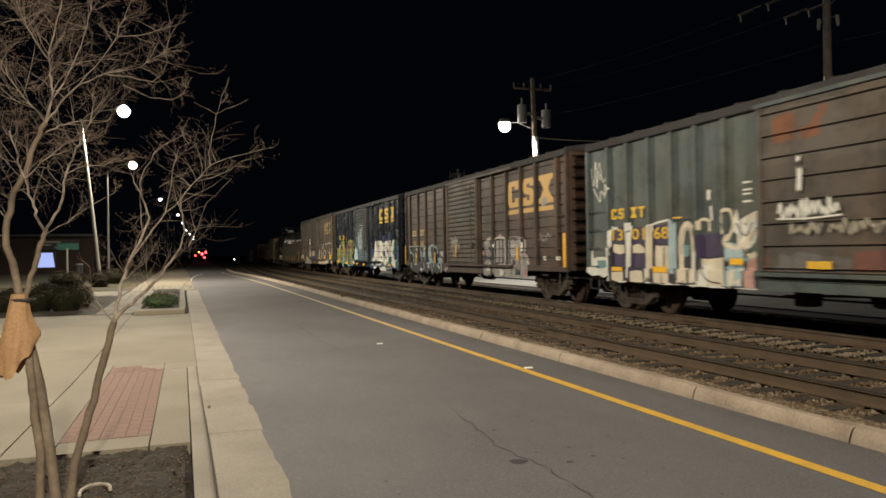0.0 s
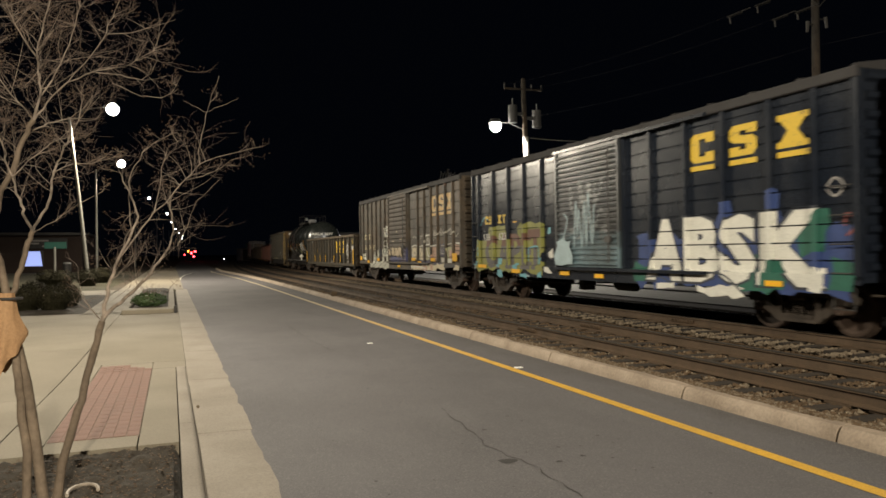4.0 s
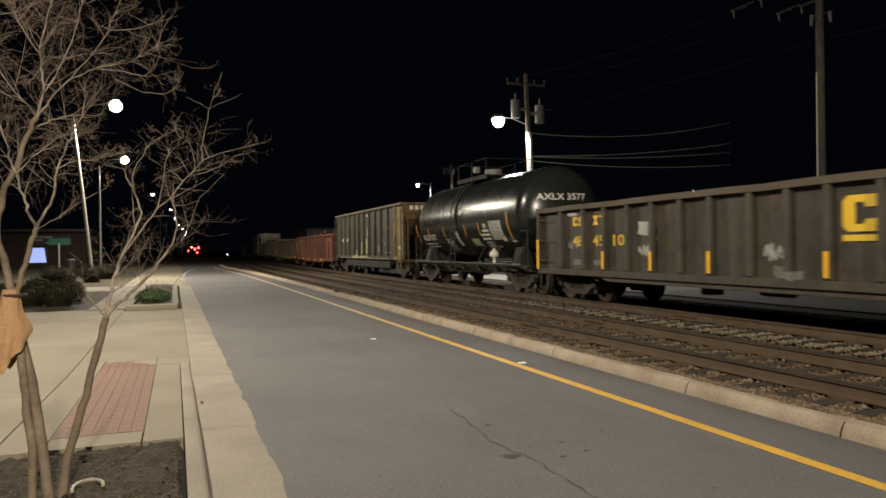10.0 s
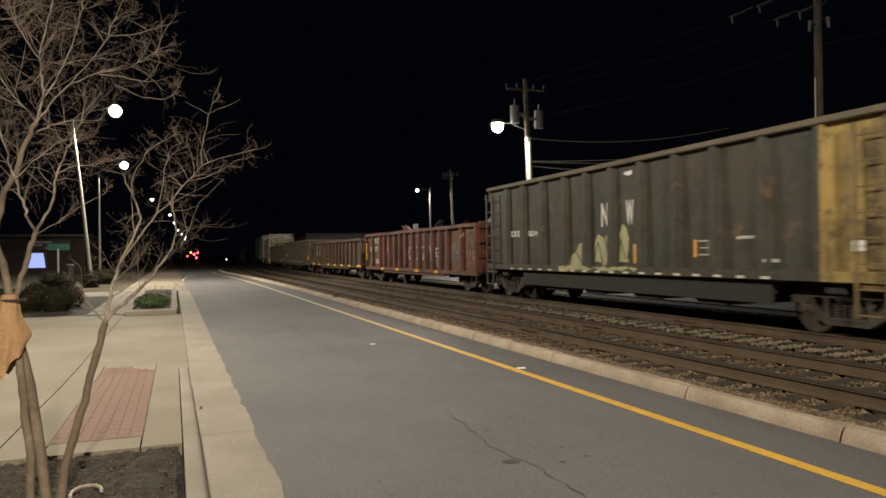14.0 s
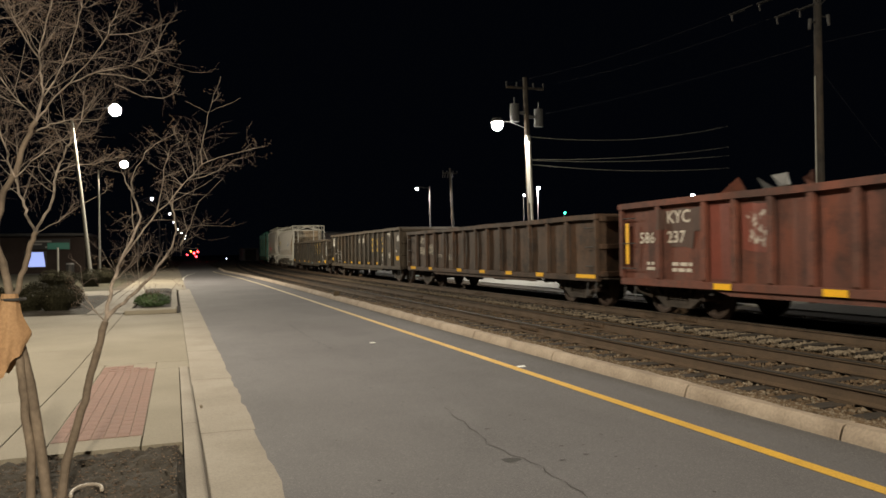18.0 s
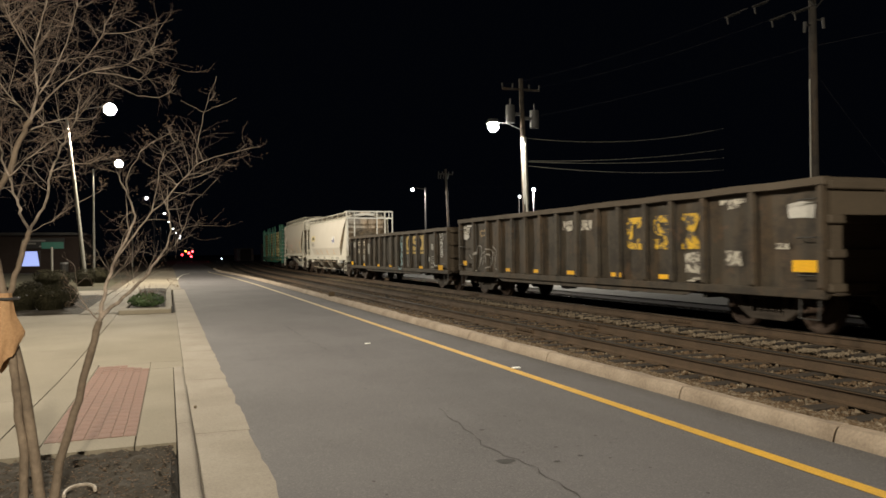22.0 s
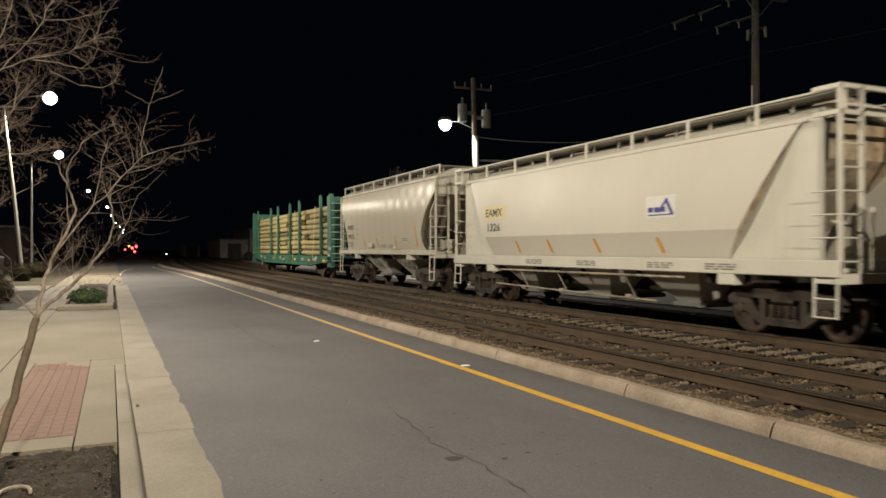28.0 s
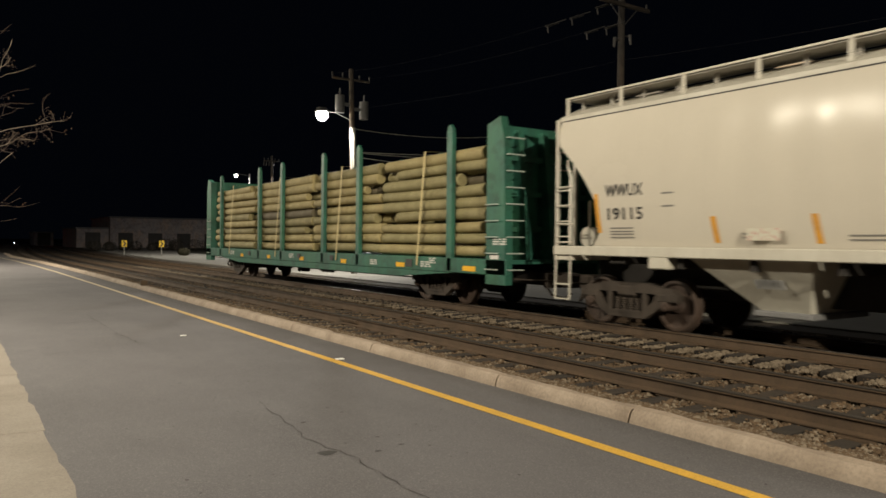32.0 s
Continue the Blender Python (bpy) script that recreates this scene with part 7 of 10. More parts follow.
painted(ob, uc, POSTS_H, (0.20, 0.05, 0.032), 0, [blob(126.4, 125.7, 0.98, 2.5, 7, 0.01), blob(125.5, 124.85, 1.5, 2.4, 8, 0.03)], **GON)
painted(ob, uc, POSTS_H, FLAKED_EARLY, 1, [blob(125.4, 124.9, 1.6, 2.3, 9, 0.04), scrawl(116.3, 114.0, 1.4, 2.1, 8, 0.05, 10)], **GON)
load = thing("scrap_load", "heap of rusty scrap metal and crumpled sheet", "scrap metal", at=(TRAIN_X, 121.5, 0))
CARS.append((load, 121.5))
rnd = random.Random(12)
for k in range(46):
    y, x, z = rnd.uniform(-7.2, 7.2), rnd.uniform(-1.1, 1.1), 2.22 + rnd.uniform(-0.1, 0.5)
    s = rnd.uniform(0.25, 0.7)
    g = Geo()
    v = [(x + s * rnd.uniform(-1, 1) * 0.6, y + s * rnd.uniform(-1, 1), z + s * rnd.uniform(-0.6, 0.75)) for _ in range(7)]
    g.add(v, [(0, 1, 2), (1, 3, 2), (2, 3, 4), (3, 5, 4), (4, 5, 6), (0, 2, 6)])
    part("scrap_piece", g, (RUNGEAR, GREYMETAL, body)[k % 3], load)
part("scrap_bed", rough_bed(-1.3, 1.3, -7.6, 7.6, 2.05, 0.25, 0.3, 9), RUNGEAR, load)

body = surface("brown_gondola_paint", (0.072, 0.042, 0.025), (0.043, 0.026, 0.016), 0.75, 0.8, 40, 0.7, 0.12, streaks=0.6, rust=(0.09, 0.05, 0.03))
POSTS_I = [145.1, 143.85, 142.81, 141.65, 140.64, 139.55, 138.43, 137.4, 136.35, 135.35, 134.23, 133.1, 132.0]
ob, uc = gondola("dented dull brown gondola car with low yellow strips", 130.47, 146.40, 0.82, 2.50, POSTS_I, body, body, 3)
m = worn("car_i_white", (0.42, 0.37, 0.29), (0.2, 0.16, 0.12), 0.6, scale=9)
lettering("356", ob, m, 144.85 - uc, 1.52, 0.28, 0.6, -1.384), lettering("326", ob, m, 143.75 - uc, 1.55, 0.28, 0.6, -1.384)
painted(ob, uc, POSTS_I, worn("flaking_stencil", (0.36, 0.31, 0.23), (0.072, 0.055, 0.04), 0.47, scale=5), 1, [blob(144.8, 144.1, 1.95, 2.2, 1, 0.03, 0.1), blob(144.9, 144.0, 1.5, 1.8, 2, 0.03), blob(143.7, 142.95, 1.45, 1.95, 3, 0.04), blob(142.6, 142.1, 1.35, 1.5, 4, 0.02), blob(141.4, 140.9, 1.3, 1.5, 5, 0.02)], **GON)
strips(ob, [(145.57 - uc, 0.7, 0.85, 0.11), (143.25 - uc, 0.42, 0.85, 0.11), (139.97 - uc, 0.45, 0.85, 0.11), (137.8 - uc, 0.45, 0.84, 0.11), (135.65 - uc, 0.45, 0.84, 0.11), (133.54 - uc, 0.45, 0.84, 0.11), (131.0 - uc, 0.95, 0.86, 0.10)], -1.49)

body = surface("black_gondola_worn", (0.062, 0.049, 0.033), (0.040, 0.031, 0.022), 0.72, 0.8, 40, 0.8, 0.12, streaks=0.6, rust=(0.10, 0.06, 0.035))
POSTS_J = [162.3, 161.18, 160.22, 159.24, 158.32, 157.38, 156.42, 155.37, 154.38, 153.45, 152.42, 151.49, 150.49, 149.17]
ob, uc = gondola("tall black gondola car with peeling yellow emblem", 147.60, 163.62, 0.80, 2.78, POSTS_J, body, chord)
m = worn("car_j_yellow", (0.85, 0.52, 0.02), (0.07, 0.056, 0.04), 0.485, scale=7)
emblem(ob, m, [(153.2 - uc, 152.6 - uc), (152.18 - uc, 151.64 - uc), (151.24 - uc, 150.62 - uc)], 1.62, 2.36, -1.384, 0)
FLAKED = worn("flaked_white", (0.60, 0.56, 0.48), (0.075, 0.062, 0.05), 0.50, scale=8)
painted(ob, uc, POSTS_J, FLAKED, 1, [blob(156.2, 155.7, 2.15, 2.42, 1, 0.02), blob(155.25, 154.75, 2.15, 2.4, 2, 0.02), blob(151.15, 150.62, 1.1, 1.55, 3, 0.03), blob(149.95, 149.5, 1.28, 1.58, 4, 0.02), blob(150.1, 149.4, 2.48, 2.56, 5, 0.01), blob(149.9, 149.6, 2.38, 2.44, 6, 0.01), blob(148.7, 148.4, 1.6, 1.7, 7, 0.01), blob(163.4, 162.9, 2.2, 2.5, 8, 0.03), blob(150.95, 150.7, 0.95, 1.05, 9, 0.01)], **GON)
painted(ob, uc, POSTS_J, (0.62, 0.60, 0.56), 2, [blob(148.4, 147.85, 2.14, 2.38, 10, 0.015), blob(163.36, 162.85, 2.1, 2.45, 20, 0.03), blob(163.1, 162.5, 2.5, 2.56, 21, 0.01)], **GON)
painted(ob, uc, POSTS_J, (0.36, 0.34, 0.31), 1, [stroke([(162.25, 1.5), (162.1, 1.8), (161.8, 1.75), (161.85, 1.35), (162.1, 1.0), (161.9, 0.95)], 0.035), stroke([(161.7, 1.55), (161.3, 1.7), (160.9, 1.6), (160.95, 1.2), (161.3, 1.05), (161.5, 1.3)], 0.035), stroke([(160.9, 1.8), (160.6, 1.6), (160.7, 1.1), (160.4, 1.0)], 0.035), scrawl(162.0, 160.6, 1.2, 1.5, 8, 0.03, 12), stroke([(162.9, 1.5), (162.6, 1.3), (162.7, 1.1)], 0.03)], **GON)
painted(ob, uc, POSTS_J, (0.40, 0.26, 0.10), 2, [glyphs("C", 161.9, 2.12, 0.24, 0.22, 0.02), glyphs("S", 161.6, 2.14, 0.24, 0.22, 0.02), blob(161.5, 161.25, 1.75, 1.95, 13, 0.03)], **GON)
strips(ob, [(163.03 - uc, 0.35, 1.12, 0.17)] + [(u - uc, 0.42, 0.98, 0.10) for u in (159.42, 157.53, 155.62, 153.52, 151.68)] + [(147.96 - uc, 0.52, 1.21, 0.20)], -1.49)

body = surface("dark_gondola_paint", (0.056, 0.047, 0.033), (0.037, 0.030, 0.022), 0.72, 0.8, 40, 0.8, 0.12, streaks=0.6, rust=(0.09, 0.055, 0.035))
POSTS_K = [179.45, 178.4, 177.35, 176.34, 175.36, 174.43, 173.46, 172.41, 171.44, 170.49, 169.55, 168.57, 167.53, 166.28]
ob, uc = gondola("dark gondola car with faded yellow emblem and white tags", 164.82, 180.72, 0.80, 2.56, POSTS_K, body, chord)
m = worn("car_k_yellow", (0.62, 0.42, 0.08), (0.25, 0.19, 0.10), 0.55, scale=9)
emblem(ob, m, [(170.3 - uc, 169.7 - uc), (169.38 - uc, 168.72 - uc), (168.36 - uc, 167.66 - uc)], 1.70, 2.33, -1.384, 0.09, 0.06)
m = worn("car_k_white", (0.60, 0.53, 0.42), (0.25, 0.22, 0.18), 0.6, scale=9)
small_marks(ob, m, [(179.3 - uc, 178.7 - uc), (178.1 - uc, 177.5 - uc)], 2.02, 2.24, -1.384)
lettering("815", ob, m, 179.35 - uc, 1.58, 0.26, 0.62, -1.384), lettering("092", ob, m, 178.15 - uc, 1.58, 0.26, 0.62, -1.384)
painted(ob, uc, POSTS_K, (0.26, 0.42, 0.46), 1, [stroke([(171.0, 2.2), (170.7, 2.25), (170.65, 2.0), (171.1, 1.85), (171.2, 2.05), (170.85, 1.6), (170.7, 1.4)], 0.07), stroke([(171.1, 1.55), (171.2, 1.3), (170.8, 1.2), (170.75, 1.5), (171.1, 1.55)], 0.06), stroke([(171.2, 1.1), (170.7, 1.0)], 0.06), *[stroke([(170.95 + 0.2 * math.cos(k * 0.785), 0.98 + 0.3 * q + 0.14 * math.sin(k * 0.785)) for k in range(9)], 0.05) for q in range(5)], stroke([(171.15, 1.0), (171.1, 0.86), (170.75, 0.85)], 0.05)], **GON)
painted(ob, uc, POSTS_K, (0.60, 0.60, 0.57), 1, [stroke([(165.95, 2.34), (165.85, 2.2), (165.6, 2.36), (165.62, 2.1), (165.9, 2.12)], 0.04), *[stroke([(165.75 + 0.13 * math.cos(k * 0.785), 1.52 + 0.2 * q + 0.1 * math.sin(k * 0.785)) for k in range(9)], 0.045) for q in range(3)], stroke([(165.9, 2.0), (165.65, 1.9), (165.85, 1.75), (165.6, 1.65), (165.8, 1.55), (165.6, 1.48)], 0.05), stroke([(166.5, 1.5), (166.35, 1.45), (166.45, 1.3), (166.2, 1.05)], 0.05), stroke([(172.65, 1.9), (172.6, 1.2)], 0.025, True), stroke([(172.75, 1.4), (172.6, 1.2), (172.5, 1.4)], 0.025, True), blob(167.3, 167.2, 1.2, 1.4, 9, 0.02)], **GON)
painted(ob, uc, POSTS_K, (0.45, 0.44, 0.40), 1, [stroke(q, 0.025, True) for q in ([(167.0, 1.43), (166.6, 1.43)], [(166.6, 1.43), (166.6, 1.16)], [(166.6, 1.16), (167.0, 1.16)], [(167.0, 1.16), (167.0, 1.43)], [(166.9, 1.25), (166.7, 1.25)], [(166.9, 1.34), (166.7, 1.34)])] + [blob(167.05, 166.75, 0.98, 1.02, 3, 0.004), blob(167.0, 166.7, 1.75, 1.95, 5, 0.02)], **GON)
painted(ob, uc, POSTS_K, (0.30, 0.29, 0.26), 1, [blob(178.2, 177.5, 1.2, 1.5, 6, 0.02), blob(177.2, 176.6, 1.55, 2.1, 7, 0.03), blob(180.4, 179.6, 1.9, 2.2, 8, 0.03), scrawl(170.3, 169.7, 0.98, 1.4, 6, 0.04, 9)], **GON)
strips(ob, [(180.3 - uc, 0.4, 0.95, 0.17), (177.51 - uc, 0.40, 0.92, 0.11), (174.67 - uc, 0.42, 0.92, 0.11), (172.52 - uc, 0.42, 0.92, 0.11), (167.98 - uc, 0.45, 0.92, 0.11), (165.6 - uc, 0.5, 0.9, 0.2)], -1.49)

# 12 and 13: covered hoppers
def covered_hopper(label, u0, u1, sill, side, eave, bulge, cut, panel, paint, trim, bays, dark, inset, knee=0.0, ends=()):
    """A round-sided covered hopper. sill: z0, z1; side: half width at the sill and at the eave; cut: how its side ends slope."""
    ob = car("covered_hopper", label, u0, u1, "hopper car")
    h, uc = (u1 - u0) / 2, (u0 + u1) / 2
    z0, z1 = sill[1], eave
    nz, ny = 22, 24 if knee else 96

    def width(z):
        a = max(0.0, min(1.0, (z - z0) / (z1 - z0)))
        base = side[0] + (side[1] - side[0]) * a
        if knee:
            return base + bulge * (a / knee if a < knee else 1.0 - 0.9 * ((a - knee) / (1 - knee)) ** 2.2)
        return base + bulge * math.sin(math.pi * min(1.0, a * 0.92 + 0.04)) ** 0.55

    def end(z):
        if ends:
            return h - float(np.interp(z, [q[0] for q in ends], [q[1] for q in ends]))
        a = max(0.0, min(1.0, (z1 - z) / (z1 - z0)))
        return h - cut[0] - (cut[1] - cut[0]) * (a ** cut[2])
    for s in (-1, 1):
        v, f = [], []
        levels = [z0 + (z1 - z0) * j / nz for j in range(nz + 1)]
        if knee:
            j = round(knee * nz)
            levels[j] = z0 + (z1 - z0) * knee
        for z in levels:
            for i in range(ny + 1):
                y = end(z) * (2 * i / ny - 1)
                wave = 0.0 if knee else 0.006 * math.sin(y * 7.4) * math.sin(math.pi * (z - z0) / (z1 - z0))
                v.append((s * (width(z) + wave), y, z))
        f = [(j * (ny + 1) + i, j * (ny + 1) + i + 1, (j + 1) * (ny + 1) + i + 1, (j + 1) * (ny + 1) + i) for j in range(nz) for i in range(ny)]
        part("side_wall", Geo().add(v, f), paint, ob, smooth=11 if knee else 50)
        # the returns that close the round side at both ends
        for q in (-1, 1):
            v, n = [], 0
            for j in range(nz + 1):
                z = z0 + (z1 - z0) * j / nz
                v += [(s * width(z), q * end(z), z), (s * (side[1] - (0.0 if panel else 0.25)), q * (end(z) - (0.02 if panel else 0.5)), z)]
            f = [(n + 2 * j, n + 2 * j + 1, n + 2 * j + 3, n + 2 * j + 2) for j in range(nz)]
            part("side_return", Geo().add(v, f), dark, ob, smooth=50)
        part("side_sill", Geo().box(*sorted((s * 1.40, s * 1.50)), -h, h, sill[0], sill[1], 0.015), trim, ob)
        g = Geo().prism([(s * (width(z1) - 0.03), z1 - 0.07), (s * (width(z1) + 0.03), z1 - 0.07), (s * (width(z1) + 0.03), z1), (s * 0.75, z1 + 0.28), (0, z1 + 0.33), (0, z1 + 0.2)], -h + cut[0] - 0.05, h - cut[0] + 0.05, "y")
        part("roof", g, trim, ob, smooth=30)
        if not panel:
            part("drip_ledge", Geo().box(*sorted((s * (width(z1) - 0.01), s * (width(z1) + 0.035))), -h + cut[0] + 0.05, h - cut[0] - 0.05, z1 - 0.095, z1 - 0.075), DARKMETAL, ob)
        if panel:
            for q in (-1, 1):
                pts = [(q * (h - 0.42), z0), (q * (h - 0.42), z1)]
                pts += [(q * (end(z0 + (z1 - z0) * k / 10) - 0.05), z0 + (z1 - z0) * k / 10) for k in range(10, -1, -1)]
                part("end_panel", Geo().prism(pts, *sorted((s * (side[1] - 0.03), s * (side[1] + 0.0)))), trim, ob)
    # running board with rails along the roof
    zr = z1 + 0.34
    g = Geo()
    for x0, x1 in ((-1.21, -0.62), (0.62, 1.21)):
        g.box(x0, x1, -h + 0.1, h - 0.1, zr, zr + 0.03)
    if not panel:
        for q in (-1, 1):
            g.box(-0.62, 0.62, *sorted((q * (h - 0.75), q * (h - 0.1))), zr, zr + 0.03)
    for k in range(15):
        y = -h + 0.3 + (2 * h - 0.6) * k / 14
        for s in (-1, 1):
            g.box(*sorted((s * 0.98, s * 1.02)), y - 0.03, y + 0.03, z1 + 0.05, zr + 0.03)
    part("running_board", g, surface("walkway_grey", (0.33, 0.31, 0.27), (0.2, 0.18, 0.15), 0.6, 0.6, 40, 2, 0.1), ob)
    g = Geo()
    for s in (-1, 1):
        g.box(*sorted((s * 1.22, s * 1.25)), -h + 0.05, h - 0.05, zr + 0.03, zr + 0.06)
        for k in range(9):
            y = -h + 0.1 + (2 * h - 0.2) * k / 8
            g.box(*sorted((s * 1.21, s * 1.25)), y - 0.028, y + 0.028, z1 - 0.02, zr + 0.03)
    part("roof_rail", g, trim, ob)
    g = Geo()
    for k in range(4):
        y = (2 * h - 2.4) * (k / 3 - 0.5)
        g.lathe([(z1 + 0.26, 0.0), (z1 + 0.26, 0.36), (z1 + 0.40, 0.36), (z1 + 0.46, 0.30), (z1 + 0.48, 0.0)], (0, y, 0), "z", 16)
    part("roof_hatches", g, dark, ob)
    # sloping end sheets, end posts and ladders
    for q in (-1, 1):
        g = Geo().add([(-side[1], q * (h - cut[0] - 0.1), z1), (side[1], q * (h - cut[0] - 0.1), z1), (side[1], q * (h - cut[0] - 0.15), z1 - 0.6), (-side[1], q * (h - cut[0] - 0.15), z1 - 0.6), (side[1] - 0.1, q * (h - 2.9), z0), (-side[1] + 0.1, q * (h - 2.9), z0)], [(0, 1, 2, 3), (3, 2, 4, 5)])
        part("end_slope", g, dark, ob)
        if not panel:
            w, ya, yb = width(z1), *sorted((q * (h - cut[0] - 0.09), q * (h - cut[0] - 0.03)))
            part("end_wall", Geo().prism([(-w, z1 - 0.62), (w, z1 - 0.62), (w, z1 - 0.02), (0.75, z1 + 0.26), (-0.75, z1 + 0.26), (-w, z1 - 0.02)], ya, yb, "y"), trim, ob)
        g = Geo()
        for x in (-1.42, -0.95, 0.45, 0.95, 1.42) if panel else (-1.42, -0.95, 0.95, 1.42):
            g.box(x - 0.03, x + 0.03, *sorted((q * (h - 0.06), q * h)), sill[0], zr + 0.06 if panel else z1 - 0.05)
        for z in (zr, zr - 0.4) if panel else ():
            g.box(-1.42, 1.42, *sorted((q * (h - 0.06), q * h)), z, z + 0.07)
            for s in (-1, 1):
                g.box(*sorted((s * 1.40, s * 1.46)), *sorted((q * (h - 0.5), q * h)), z, z + 0.07)
        g.box(-1.45, 1.45, *sorted((q * (h - 0.5), q * (h + 0.02))), sill[0] - 0.1, sill[0] + 0.06, 0.01)
        part("end_frame", g, trim, ob)
        for k in range(7):
            z = sill[0] + 0.25 + 0.36 * k
            part("ladder_rung", Geo().tube([(-1.42, q * (h + 0.01), z), (-0.95, q * (h + 0.01), z)], 0.015, 5), trim, ob)
            if k < 4:
                part("ladder_rung", Geo().tube([(-1.47, q * (h - 0.05), z), (-1.47, q * (h - 0.5), z)], 0.015, 5), trim, ob)
        g = Geo()
        for y in (0.05, 0.45):
            g.tube([(-1.46, q * (h - y), sill[0]), (-1.48, q * (h - y), 0.55)], 0.02, 5)
        for z in (0.56, 0.85):
            g.tube([(-1.48, q * (h - 0.05), z), (-1.48, q * (h - 0.45), z)], 0.016, 5)
        part("foot_step", g, trim, ob)
        g = Geo().box(-0.5, 0.35, *sorted((q * (h - 0.75), q * (h - 0.2))), sill[0] - 0.02, sill[0] + 0.28, 0.03)
        g.tube([(-0.9, q * (h - 0.55), sill[0] + 0.25), (-0.3, q * (h - 0.55), sill[0] + 0.25)], 0.17, 12)
        g.tube([(-1.3, q * (h - 0.3), sill[0] + 0.1), (1.3, q * (h - 0.3), sill[0] + 0.1)], 0.04, 6)
        g.tube([(-0.6, q * (h - 0.1), sill[0] + 0.1), (-0.6, q * (h - 0.1), sill[0] + 1.1)], 0.03, 6)
        g.tube([(0.2, q * (h - 0.3), sill[0] + 0.2), (-0.4, q * (h - 0.5), sill[0] + 0.8), (-0.5, q * (h - 0.9), sill[0] + 0.9)], 0.035, 6)
        part("brake_gear", g, trim, ob)
    for a, b, c, d, low in bays:
        g = Geo().add([(x * w, y - uc, z) for z, w, ys in ((sill[0] + 0.05, 1.38, (a, b)), (low, 0.75, (c, d))) for x in (-1, 1) for y in ys],
                      [(0, 1, 5, 4), (2, 6, 7, 3), (0, 4, 6, 2), (1, 3, 7, 5), (4, 5, 7, 6)])
        bay = part("hopper_bay", g, trim, ob)
        part("outlet_gate", Geo().box(-0.85, 0.85, d - uc - 0.08, c - uc + 0.08, low - 0.10, low, 0.02), GREYMETAL, bay)
    underframe(ob, h, h - inset, 0.62, sill[0] + 0.02, gear=False)
    for q in (-1, 1):
        part("jacking_pad", Geo().box(-1.49, -1.2, q * (h - inset - 0.95) - 0.28, q * (h - inset - 0.95) + 0.12, sill[0] - 0.2, sill[0] + 0.02, 0.02), trim, ob)
    return ob, uc, width, end


cream = surface("cream_hopper_paint", (0.60, 0.56, 0.495), (0.50, 0.465, 0.40), 0.5, 0.45, 40, 0.4, 0.0, streaks=0.12, fleck=0.04)
white = surface("white_hopper_trim", (0.63, 0.61, 0.54), (0.48, 0.44, 0.36), 0.5, 0.5, 40, 0.9, 0.0, streaks=0.2, fleck=0.08)
grime = surface("grimy_hopper_end", (0.44, 0.40, 0.33), (0.17, 0.13, 0.09), 0.7, 0.9, 40, 1.2, 0.1, streaks=0.5)
ob, uc, width, end = covered_hopper("cream covered hopper with round sides and white end frames", 181.86, 195.50, (1.18, 1.45), (1.29, 1.27), 3.74, 0.155, (0.75, 2.35, 0.9), True, cream, white,
                                    ((192.6, 190.9, 192.0, 191.5, 0.55), (189.8, 187.6, 189.0, 188.4, 0.55), (186.7, 184.9, 186.1, 185.5, 0.55)), grime, 1.4, 0.23)


def on_side(ob, name, mat_, y0, y1, z0, z1, width, lean=0.0):
    v, n = [], 4
    for i in range(n + 1):
        z = z0 + (z1 - z0) * i / n
        v += [(-width(z) - 0.006, y0 + lean * i / n, z), (-width(z) - 0.006, y1 + lean * i / n, z)]
    return part(name, Geo().add(v, [(2 * i, 2 * i + 1, 2 * i + 3, 2 * i + 2) for i in range(n)]), mat_, ob)


def side_letters(ob, txt, mat_, y, z, t, w, width):
    o = lettering(txt, ob, mat_, y, z, t, w)
    for v in o.data.vertices:
        v.co.x = -width(v.co.z) - 0.010
    return o


on_side(ob, "name_panel", worn("cream_panel", (0.80, 0.68, 0.36), (0.7, 0.6, 0.33), 0.7), 193.56 - uc, 192.26 - uc, 2.49, 2.87, width)
side_letters(ob, "EAMX", BLACK_MARK, 193.42 - uc, 2.56, 0.23, 0.98, width)
side_letters(ob, "1326", BLACK_MARK, 193.28 - uc, 2.14, 0.23, 0.74, width)
on_side(ob, "logo_panel", worn("white_panel", (0.78, 0.77, 0.74), (0.6, 0.58, 0.53), 0.72), 186.32 - uc, 185.45 - uc, 2.26, 2.70, width)
BLUE = surface("logo_blue", (0.03, 0.04, 0.25), (0.05, 0.06, 0.2), 0.5, 0.4, 40, 3, 0.02)
v = [(-width(z) - 0.011, y - uc, z) for y, z in ((185.98, 2.36), (185.70, 2.66), (185.47, 2.30), (185.56, 2.30), (185.72, 2.55), (185.90, 2.36))]
part("logo_shape", Geo().add(v, [(0, 1, 4, 5), (1, 2, 3, 4)]), BLUE, ob)
for a in (0.0, 0.18, 0.36):
    on_side(ob, "logo_shape", BLUE, 186.24 - uc - a, 186.09 - uc - a, 2.37, 2.47, lambda z: width(z) + 0.005)
on_side(ob, "logo_shape", BLUE, 186.24 - uc, 185.5 - uc, 2.30, 2.325, lambda z: width(z) + 0.005)
for u in (191.6, 190.0, 188.02, 185.9):
    on_side(ob, "reflector", REFLECT_OLD, u - uc - 0.05, u - uc + 0.05, 1.54, 1.86, width, 0.12)
strips(ob, [(182.62 - uc, 0.11, 1.5, 0.85)], -1.262), strips(ob, [(195.05 - uc, 0.09, 1.5, 0.85)], -1.262)
